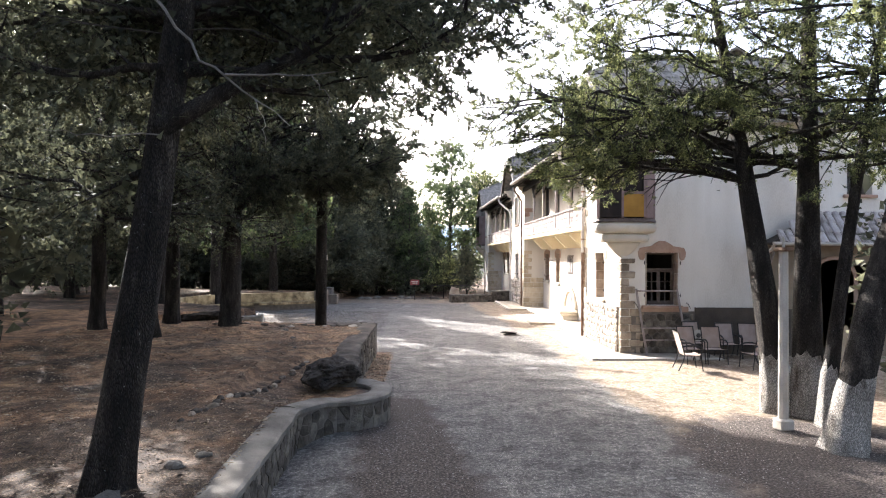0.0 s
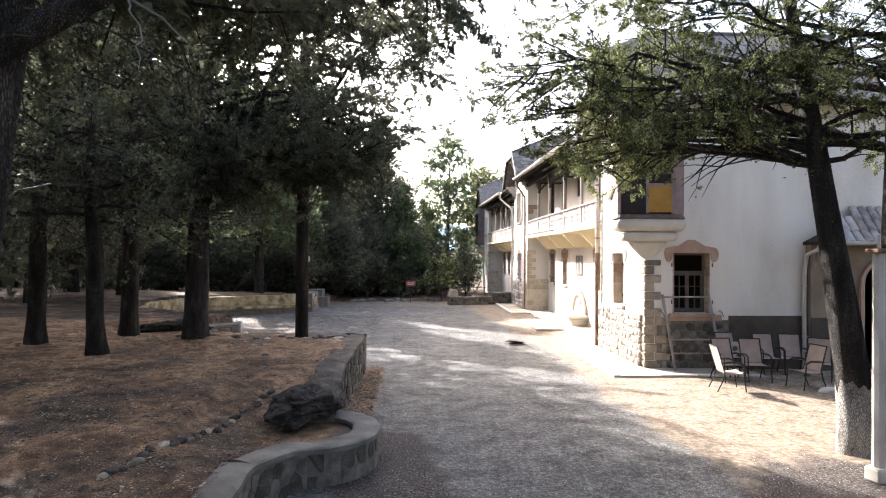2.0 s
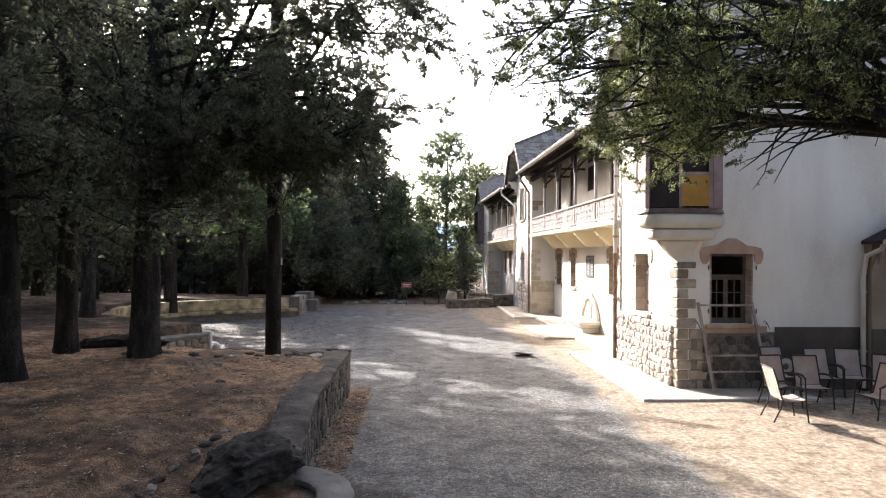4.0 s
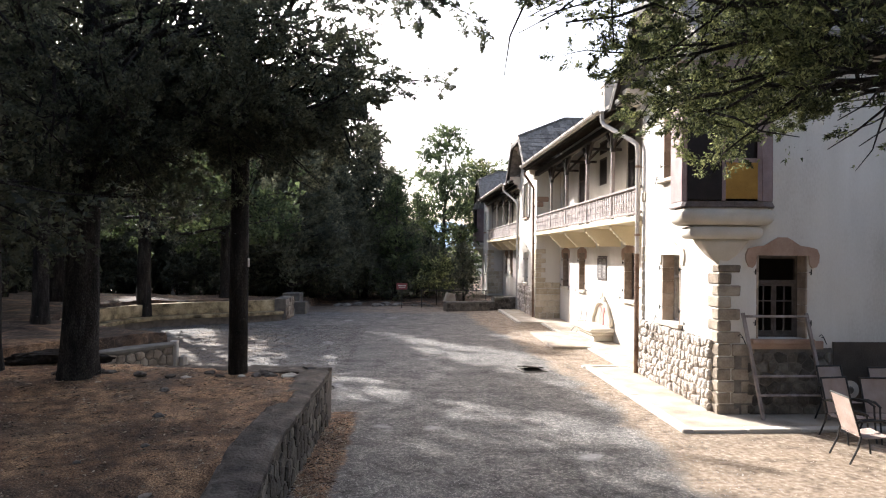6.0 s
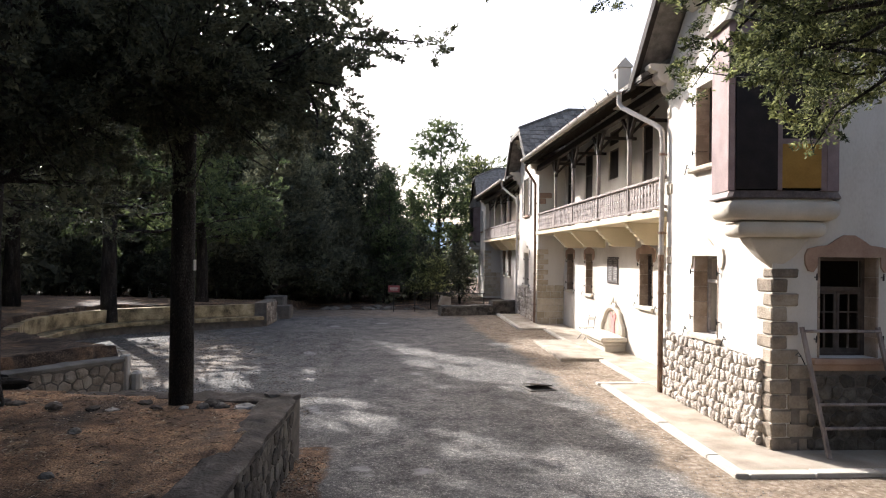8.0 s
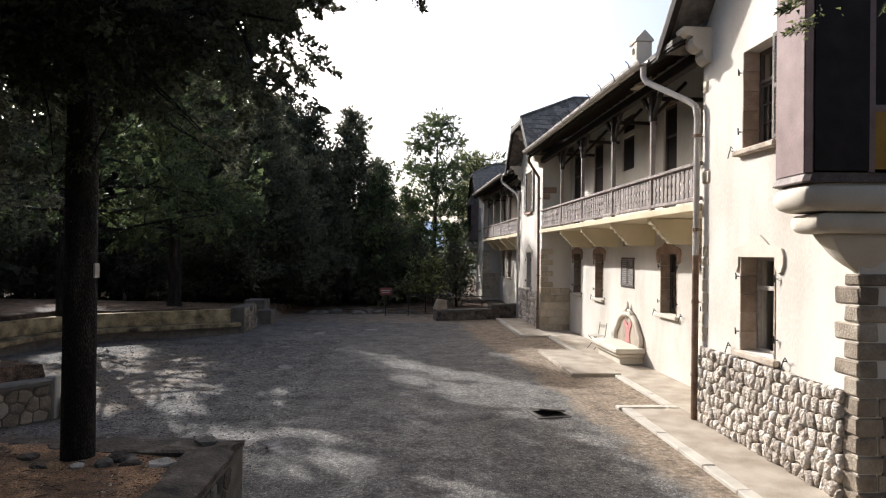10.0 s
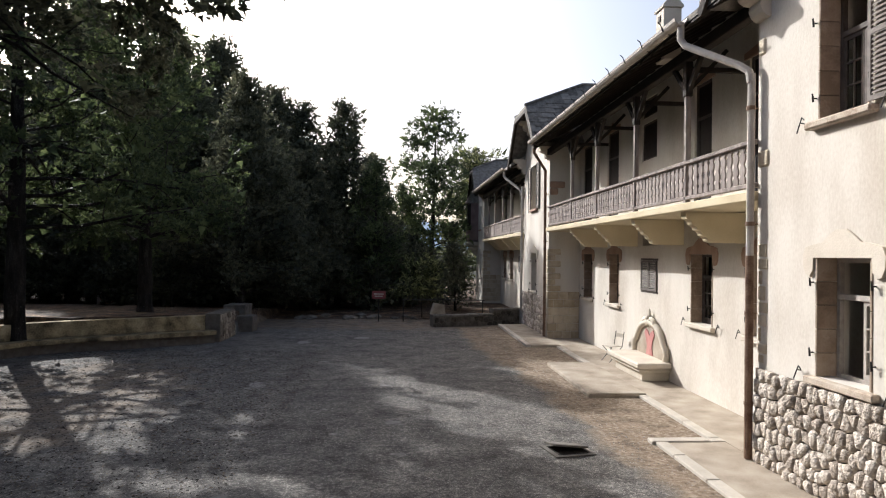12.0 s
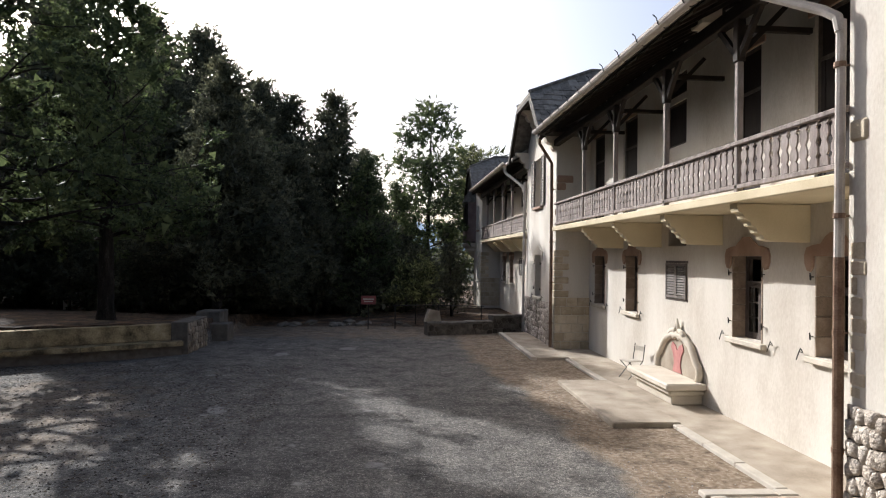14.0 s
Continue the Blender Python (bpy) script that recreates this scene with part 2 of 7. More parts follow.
def ground_material():
    """Asphalt, tan dirt and forest litter, blended by the sheet's own attributes."""
    m = bpy.data.materials.new("ground_surface")
    m.use_nodes = True
    t = m.node_tree
    n, l = t.nodes, t.links
    b = n["Principled BSDF"]
    b.inputs["Roughness"].default_value, b.inputs["Specular IOR Level"].default_value = 0.9, 0.25
    pos = n.new("ShaderNodeNewGeometry").outputs["Position"]

    def tex(scale, detail=5, kind="ShaderNodeTexNoise"):
        x = n.new(kind)
        x.inputs["Scale"].default_value = scale
        if kind == "ShaderNodeTexNoise":
            x.inputs["Detail"].default_value = detail
        l.new(pos, x.inputs[0])
        return x.outputs[0]

    def ramp(src, stops):
        r = n.new("ShaderNodeValToRGB")
        e = r.color_ramp.elements
        while len(e) < len(stops):
            e.new(0.5)
        for k, (p, c) in enumerate(stops):
            e[k].position, e[k].color = p, (*c, 1)
        l.new(src, r.inputs[0])
        return r.outputs[0]

    def mixed(f, a, c, kind="MIX"):
        x = n.new("ShaderNodeMix")
        x.data_type, x.blend_type = "RGBA", kind
        if isinstance(f, float):
            x.inputs[0].default_value = f
        else:
            l.new(f, x.inputs[0])
        l.new(a, x.inputs[6]), l.new(c, x.inputs[7])
        return x.outputs[2]

    def attr(name):
        x = n.new("ShaderNodeAttribute")
        x.attribute_name = name
        return x.outputs["Fac"]

    def mask(a, src, lo=0.42, hi=0.58):
        s = n.new("ShaderNodeMath")
        s.operation = "MULTIPLY_ADD"
        s.inputs[1].default_value = 0.5
        l.new(src, s.inputs[0])
        h = n.new("ShaderNodeMath")
        h.operation = "ADD"
        h.inputs[1].default_value = -0.25
        l.new(a, h.inputs[0])
        l.new(h.outputs[0], s.inputs[2])
        r = n.new("ShaderNodeMapRange")
        r.inputs[1].default_value, r.inputs[2].default_value = lo, hi
        l.new(s.outputs[0], r.inputs[0])
        return r.outputs[0]

    grain, gravel, mid, wide = tex(120, 3), tex(34, 0, "ShaderNodeTexVoronoi"), tex(9, 8), tex(0.7)
    asphalt = ramp(mid, [(0.34, (0.062, 0.059, 0.056)), (0.52, (0.108, 0.104, 0.098)), (0.66, (0.19, 0.183, 0.173))])
    chips = ramp(gravel, [(0.12, (0.7, 0.68, 0.65)), (0.28, (0.2, 0.196, 0.19)), (0.5, (0.03, 0.029, 0.028))])
    crumbs = ramp(tex(85, 0, "ShaderNodeTexVoronoi"), [(0.12, (0.5, 0.485, 0.46)), (0.3, (0.14, 0.137, 0.133)), (0.7, (0.06, 0.059, 0.058))])
    clump = ramp(tex(17, 10), [(0.36, (0.70, 0.685, 0.66)), (0.5, (0.97, 0.955, 0.925)), (0.62, (1.38, 1.35, 1.29))])
    asphalt = mixed(1.0, mixed(0.24, mixed(0.34, asphalt, crumbs), chips), clump, "MULTIPLY")
    pale = ramp(wide, [(0.38, (1.1, 1.093, 1.08)), (0.68, (1.5, 1.48, 1.44))])
    asphalt = mixed(1.0, asphalt, pale, "MULTIPLY")
    stain = ramp(tex(2.2, 12), [(0.34, (0.58, 0.57, 0.56)), (0.46, (0.92, 0.915, 0.91)), (0.56, (1.05, 1.045, 1.04)), (0.68, (1.3, 1.28, 1.25))])
    asphalt = mixed(1.0, asphalt, stain, "MULTIPLY")
    worn = n.new("ShaderNodeMapRange")        # patches where the top layer is lost
    worn.inputs[1].default_value, worn.inputs[2].default_value = 0.655, 0.69
    l.new(tex(0.85, 9), worn.inputs[0])
    bare = ramp(mid, [(0.35, (0.20, 0.193, 0.182)), (0.7, (0.31, 0.298, 0.28))])
    asphalt = mixed(worn.outputs[0], asphalt, bare)
    dirt = ramp(tex(11, 10), [(0.3, (0.14, 0.10, 0.066)), (0.47, (0.222, 0.17, 0.118)), (0.6, (0.295, 0.238, 0.176)), (0.75, (0.38, 0.322, 0.255))])
    scuff = ramp(tex(2.6, 10), [(0.36, (0.66, 0.63, 0.6)), (0.48, (0.97, 0.96, 0.95)), (0.62, (1.12, 1.12, 1.12))])
    dirt = mixed(1.0, dirt, scuff, "MULTIPLY")
    dirt = mixed(0.05, dirt, chips)
    straw = ramp(tex(58, 9), [(0.32, (0.05, 0.037, 0.026)), (0.46, (0.155, 0.092, 0.052)), (0.58, (0.28, 0.184, 0.108)), (0.75, (0.46, 0.34, 0.22))])
    soil = ramp(tex(48, 9), [(0.3, (0.016, 0.013, 0.011)), (0.5, (0.06, 0.043, 0.03)), (0.62, (0.135, 0.10, 0.072)), (0.75, (0.30, 0.25, 0.195))])
    cover = n.new("ShaderNodeMapRange")
    cover.inputs[1].default_value, cover.inputs[2].default_value = 0.40, 0.56
    lean_to = n.new("ShaderNodeMath")
    lean_to.operation = "ADD"
    l.new(tex(0.9, 10), lean_to.inputs[0]), l.new(attr("straw"), lean_to.inputs[1])
    l.new(lean_to.outputs[0], cover.inputs[0])
    litter = mixed(cover.outputs[0], soil, straw)
    tone = ramp(tex(5.0, 9), [(0.34, (0.5, 0.47, 0.44)), (0.5, (1.0, 0.95, 0.89)), (0.64, (1.5, 1.42, 1.3))])
    litter = mixed(1.0, litter, tone, "MULTIPLY")
    wide_tone = ramp(tex(1.1, 8), [(0.36, (0.52, 0.47, 0.44)), (0.5, (1.0, 0.95, 0.92)), (0.62, (1.3, 1.28, 1.25))])
    litter = mixed(1.0, litter, wide_tone, "MULTIPLY")
    colour = mixed(mask(attr("dirt"), tex(1.7, 9), 0.38, 0.6), asphalt, dirt)
    colour = mixed(mask(attr("litter"), tex(4.0)), colour, litter)
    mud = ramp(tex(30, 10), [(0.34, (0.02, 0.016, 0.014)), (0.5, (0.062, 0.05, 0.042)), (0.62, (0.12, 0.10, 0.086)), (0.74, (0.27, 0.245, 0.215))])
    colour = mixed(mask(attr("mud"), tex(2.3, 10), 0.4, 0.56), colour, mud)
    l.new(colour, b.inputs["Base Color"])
    hsum = n.new("ShaderNodeMath")
    hsum.operation = "ADD"
    l.new(grain, hsum.inputs[0]), l.new(gravel, hsum.inputs[1])
    bp = n.new("ShaderNodeBump")
    bp.inputs["Strength"].default_value, bp.inputs["Distance"].default_value = 0.7, 0.012
    l.new(hsum.outputs[0], bp.inputs["Height"])
    l.new(bp.outputs[0], b.inputs["Normal"])
    return m


GROUND = ground_material()


# ---- helpers for building ----
def part(name, bm, mat, parent=None, label="", smooth=False):
    me = bpy.data.meshes.new(name)
    bm.normal_update()
    bm.to_mesh(me)
    bm.free()
    for mm in mat if isinstance(mat, (list, tuple)) else [mat]:
        me.materials.append(mm)
    if smooth:
        me.polygons.foreach_set("use_smooth", [True] * len(me.polygons))
    ob = new(name, me)
    ob.parent = parent
    if label:
        ob["label"] = label
    return ob


def thing(name, label, category, at=(0, 0, 0), turn=0.0, group="", kind=""):
    ob = new(name)
    ob.matrix_world = pose(*at, 0, 0, turn)
    return tagged(ob, label, category, group, kind)


def box(bm, x0, x1, y0, y1, z0, z1, bevel=0.0, m=None):
    vs = [bm.verts.new((x, y, z)) for x in (x0, x1) for y in (y0, y1) for z in (z0, z1)]
    fs = [bm.faces.new([vs[i] for i in q]) for q in ((0, 1, 3, 2), (4, 6, 7, 5), (0, 4, 5, 1), (2, 3, 7, 6), (0, 2, 6, 4), (1, 5, 7, 3))]
    out = vs
    if bevel:
        es = list({e for f in fs for e in f.edges})
        r = bmesh.ops.bevel(bm, geom=es, offset=bevel, segments=1, affect="EDGES")
        out = list({v for f in r["faces"] for v in f.verts} | {v for v in vs if v.is_valid})
    if m is not None:
        bmesh.ops.transform(bm, matrix=m, verts=[v for v in out if v.is_valid])
    return bm


def boxes(*rows, bevel=0.0):
    bm = bmesh.new()
    for r in rows:
        box(bm, *r, bevel=bevel)
    return bm


def prism(bm, pts, offset, chamfer=0.0, depth_axis=None):
    """A polygon in space pushed along offset; chamfer shrinks its far face."""
    pts = [Vector(p) for p in pts]
    offset = Vector(offset)
    mid = sum(pts, Vector()) / len(pts)
    a = [bm.verts.new(p) for p in pts]
    rings = [a]
    if chamfer:
        rings.append([bm.verts.new(p + offset * 0.55) for p in pts])
        far = [mid + (p - mid) * max(0.2, 1 - chamfer / max(1e-6, (p - mid).length)) + offset for p in pts]
    else:
        far = [p + offset for p in pts]
    rings.append([bm.verts.new(p) for p in far])
    n = len(pts)
    for r0, r1 in zip(rings, rings[1:]):
        for i in range(n):
            bm.faces.new((r0[i], r0[(i + 1) % n], r1[(i + 1) % n], r1[i]))
    bm.faces.new(rings[-1])
    bm.faces.new(a[::-1])
    return bm


def tube(bm, pts, radii, sides=8, cap=True):
    """A round tube through points."""
    pts = [Vector(p) for p in pts]
    if not isinstance(radii, (list, tuple)):
        radii = [radii] * len(pts)
    rings, ref = [], None
    for i, p in enumerate(pts):
        d = (pts[min(i + 1, len(pts) - 1)] - pts[max(i - 1, 0)]).normalized()
        if ref is None:
            ref = d.orthogonal().normalized()
        ref = (ref - d * ref.dot(d)).normalized()
        o = d.cross(ref)
        rings.append([bm.verts.new(p + (ref * math.cos(a) + o * math.sin(a)) * radii[i]) for a in (2 * math.pi * k / sides for k in range(sides))])
    for r0, r1 in zip(rings, rings[1:]):
        for k in range(sides):
            bm.faces.new((r0[k], r0[(k + 1) % sides], r1[(k + 1) % sides], r1[k]))
    if cap:
        bm.faces.new(rings[0][::-1]), bm.faces.new(rings[-1])
    return bm


def wall(name, axis, at, thick, u0, u1, z0, z1, holes=(), mat=None, label="", parent=None):
    """A wall in the plane axis = at, going back by thick, with rectangular holes (u0, u1, z0, z1) right through."""
    us = sorted({u0, u1, *[h[0] for h in holes], *[h[1] for h in holes]})
    zs = sorted({z0, z1, *[h[2] for h in holes], *[h[3] for h in holes]})
    def open_at(i, j):
        if not (0 <= i < len(us) - 1 and 0 <= j < len(zs) - 1):
            return True
        u, z = (us[i] + us[i + 1]) / 2, (zs[j] + zs[j + 1]) / 2
        return any(h[0] < u < h[1] and h[2] < z < h[3] for h in holes)
    bm = bmesh.new()
    P = (lambda u, z, d: (at + d, u, z)) if axis == "x" else (lambda u, z, d: (u, at + d, z))
    def quad(*c):
        bm.faces.new([bm.verts.new(P(*q)) for q in c])
    for i in range(len(us) - 1):
        for j in range(len(zs) - 1):
            if open_at(i, j):
                continue
            a, b, c, d = us[i], us[i + 1], zs[j], zs[j + 1]
            quad((a, c, 0), (a, d, 0), (b, d, 0), (b, c, 0))
            quad((a, c, thick), (b, c, thick), (b, d, thick), (a, d, thick))
            if open_at(i - 1, j):
                quad((a, c, 0), (a, c, thick), (a, d, thick), (a, d, 0))
            if open_at(i + 1, j):
                quad((b, c, 0), (b, d, 0), (b, d, thick), (b, c, thick))
            if open_at(i, j - 1):
                quad((a, c, 0), (b, c, 0), (b, c, thick), (a, c, thick))
            if open_at(i, j + 1):
                quad((a, d, 0), (a, d, thick), (b, d, thick), (b, d, 0))
    bmesh.ops.remove_doubles(bm, verts=bm.verts, dist=1e-4)
    bmesh.ops.recalc_face_normals(bm, faces=bm.faces)
    return tagged(part(name, bm, mat, parent), label, "wall", kind="structure")


# ---- ground ----
PLAZA_EDGE = [(-2.15, -8), (-2.15, 9.9), (-1.5, 10.75), (-1.0, 11.1), (-0.8, 11.65), (-1.0, 12.2), (-1.5, 12.5), (-1.65, 14), (-1.55, 18.8), (-2.2, 18.88), (-4.3, 19.08), (-7.8, 19.4), (-8.3, 20.3), (-7.7, 21.5),
              (-6.1, 23.75), (-8.3, 24.9), (-10.5, 26.5), (-11.5, 30.3), (-10.7, 33.6), (-8.2, 34.8), (-5.8, 36.4), (-5.7, 37.6), (-5.6, 39.8)]
TERRACE = PLAZA_EDGE + [(-5.6, 60), (-400, 60), (-400, -8)]


def inside(x, y, poly):
    r = np.zeros(x.shape, bool)
    for (xa, ya), (xb, yb) in zip(poly, poly[1:] + poly[:1]):
        if ya != yb:
            r ^= ((ya > y) != (yb > y)) & (x < (xb - xa) * (y - ya) / (yb - ya) + xa)
    return r


def lumps(x, y, s, k):
    return np.sin(x * s + 1.3 * k) * np.cos(y * s * 1.17 + k) + 0.5 * np.sin(x * s * 2.3 + y * s * 1.9 + 2 * k)


def terrace_height(x, y):
    h = 0.62 + 0.30 * np.clip((y - 8) / 9, 0, 1) + 0.013 * np.clip(-x - 3, 0, 60) + 0.03 * lumps(x, y, 1.1, 1) + 0.012 * lumps(x, y, 4.1, 2)
    h = h - 0.035 * np.clip(y - 33, 0, 30) - 0.04 * np.clip(y - 40, 0, 12)
    r = np.hypot(x + 1.5, y - 11.6)       # soil inside the round planter lies lower
    return np.where((r < 2.4) & (x > -3.2), np.minimum(h, 0.43 + 0.30 * np.clip((r - 0.85) / 1.5, 0, 1)), h)


def height(x, y):
    flat = 0.012 * lumps(x, y, 0.5, 3) - 0.012 * np.clip(y - 44, 0, 40)
    return np.where(inside(x, y, TERRACE), terrace_height(x, y), flat)


def build_ground():
    xs = np.unique(np.concatenate([-np.geomspace(12, 900, 40), np.arange(-12, 3, 0.15), np.arange(3, 16, 0.5), np.geomspace(16, 900, 30)]))
    ys = np.unique(np.concatenate([-np.geomspace(2, 900, 30), np.arange(-2, 46, 0.16), np.geomspace(46, 1200, 45)]))
    X, Y = np.meshgrid(xs, ys, indexing="ij")
    Z = height(X, Y)
    nx, ny = X.shape
    me = bpy.data.meshes.new("ground")
    idx = np.arange(nx * ny).reshape(nx, ny)
    faces = np.stack([idx[:-1, :-1], idx[1:, :-1], idx[1:, 1:], idx[:-1, 1:]], -1).reshape(-1, 4)
    me.from_pydata(np.stack([X, Y, Z], -1).reshape(-1, 3).tolist(), [], faces.tolist())
    litter = inside(X, Y, TERRACE).astype(float)
    litter = np.maximum(litter, np.clip((Y - 42.5) / 2.0, 0, 1))
    litter = np.maximum(litter, np.clip(0.85 - np.abs(X + 1.15) / 0.75, 0, 1) * ((Y > 12.3) & (Y < 19.5)))
    dirt = np.clip((X - np.clip(3.7 - 0.095 * (Y - 24), 2.4, 3.6) + 0.35 - 0.1 * np.sin(Y * 0.7) - 0.08 * np.sin(Y * 2.3)) / 1.7, 0, 1) * (Y < 42)
    dirt = np.maximum(dirt, np.clip((Y - 36) / 8, 0, 0.55))
    foot = np.clip(1.25 - np.hypot(X - 6.0, (Y - 8.8) * 0.75) / 2.9, 0, 0.66)       # brown soil below the trees by the house, darkened for their shade
    dirt = np.maximum(dirt, np.clip(0.72 - np.hypot((X + 6.6) / 4.4, (Y - 27.5) / 7.5) * 0.5, 0, 0.5))      # dust before the bench wall
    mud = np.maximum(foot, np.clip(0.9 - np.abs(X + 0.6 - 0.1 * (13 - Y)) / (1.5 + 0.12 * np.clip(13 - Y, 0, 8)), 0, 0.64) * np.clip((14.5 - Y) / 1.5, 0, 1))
    # less straw nearby: barer soil, and canopy shade put into the ground colour
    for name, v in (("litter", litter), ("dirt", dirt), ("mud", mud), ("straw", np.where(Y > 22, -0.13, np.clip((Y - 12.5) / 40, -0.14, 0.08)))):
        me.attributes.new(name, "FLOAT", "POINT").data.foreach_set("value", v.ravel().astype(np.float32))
    me.polygons.foreach_set("use_smooth", [True] * len(me.polygons))
    me.materials.append(GROUND)
    tagged(new("ground", me), "worn grey asphalt forecourt with tan dirt and brown forest litter", "ground", kind="structure")


build_ground()

# ---- the house: wings A, B and C with two recessed galleries ----
XF, XR, XB = 6.0, 7.15, 17.0
A0, A1, B0, B1, C0, C1 = 19.1, 23.2, 36.9, 41.7, 55.65, 59.7
TOP = 7.25
WIN_A = (20.84, 21.83, 1.55, 3.08)
UPW_A = (20.9, 21.8, 4.85, 6.45)
WIN_E = (6.74, 7.74, 1.48, 3.08)
GALLERY_WINDOWS = [(24.55, 25.45), (26.85, 27.85), (32.6, 33.5), (35.3, 36.3)]
wall("wall_wing_front", "x", XF, 0.45, A0, A1, -0.3, TOP, [WIN_A, UPW_A], PLASTER, "cream plastered house wall with two window openings")
wall("wall_wing_end", "y", A0, 0.45, XF + 0.45, XB, -0.3, TOP, [WIN_E, (13.0, 13.8, 4.9, 5.9), (11.76, 13.04, -0.05, 2.92)], PLASTER, "cream plastered end wall with a window opening")
wall("wall_wing_inner", "y", A1 - 0.4, 0.4, XF + 0.45, XR, -0.3, TOP, [], PLASTER, "plain plastered side wall of a wing")


def recess_holes(y0, flip=False):
    lo = [(a, b, 1.6, 3.13) for a, b in GALLERY_WINDOWS] + [(29.8, 30.75, 3.36, 3.74), (29.75, 30.8, 2.17, 2.96)]
    up = [(24.5, 25.5, 4.1, 6.85), (26.95, 27.75, 4.1, 6.9), (29.85, 30.85, 5.65, 6.65), (29.85, 30.85, 6.8, 7.3), (32.75, 33.8, 4.1, 6.95), (35.45, 36.5, 4.1, 6.95)]
    both = lo + up
    if flip:
        both = [(78.8 - b, 78.8 - a, c, d) for a, b, c, d in both]
    return both


wall("wall_gallery", "x", XR, 0.4, A1 - 0.4, B0 + 0.4, -0.3, TOP + 1.0, recess_holes(0), PLASTER, "cream plastered wall behind the timber balcony")
wall("wall_gallery_far", "x", XR, 0.4, B1 - 0.4, C0 + 0.4, -0.3, TOP + 1.0, recess_holes(0, True), PLASTER, "cream plastered wall behind the far balcony")
WIN_B = (39.0, 40.0, 1.6, 3.15)
UPW_B = (39.0, 40.1, 4.95, 6.75)
wall("wall_middle_front", "x", XF, 0.45, B0, B1, -0.3, TOP, [WIN_B, UPW_B], PLASTER, "cream plastered front of the middle wing")
wall("wall_middle_side", "y", B0, 0.4, XF + 0.45, XR, -0.3, TOP, [], PLASTER, "cream plastered side of the middle wing")
wall("wall_middle_far_side", "y", B1 - 0.4, 0.4, XF + 0.45, XR, -0.3, TOP, [], PLASTER, "cream plastered far side of the middle wing")
wall("wall_far_front", "x", XF, 0.45, C0, C1, -0.3, TOP, [(57.1, 57.9, 1.5, 3.1), (57.1, 57.9, 4.8, 6.4)], PLASTER, "cream plastered front of the far wing")
wall("wall_far_side", "y", C0, 0.4, XF + 0.45, XR, -0.3, TOP, [], PLASTER, "cream plastered side of the far wing")
wall("wall_far_end", "y", C1 - 0.45, 0.45, XF + 0.45, XB, -0.3, TOP, [], PLASTER, "plain far end wall")
wall("wall_back", "x", XB, 0.4, A0, C1, -0.3, TOP, [], PLASTER, "plain back wall of the house")
tagged(part("floor_inside", boxes((XR + 0.4, XB, A0 + 0.45, C1 - 0.45, 0.0, 0.1), (XF + 0.45, XR + 0.4, A0 + 0.45, A1 - 0.4, 0.0, 0.1)), INSIDE), "inside floor, coloured dark for the shade of the rooms", "floor", kind="structure")
tagged(part("ceiling_inside", boxes((XR + 0.4, XB, A0 + 0.45, C1 - 0.45, 3.7, 3.95), (XF + 0.45, XR + 0.4, A0 + 0.45, A1 - 0.4, 3.7, 3.95)), INSIDE), "ceiling between the storeys, coloured dark for the shade of the rooms", "ceiling", kind="structure")


def roof_slab(bm, pts, thick=0.13):
    prism(bm, pts, (0, 0, -thick))


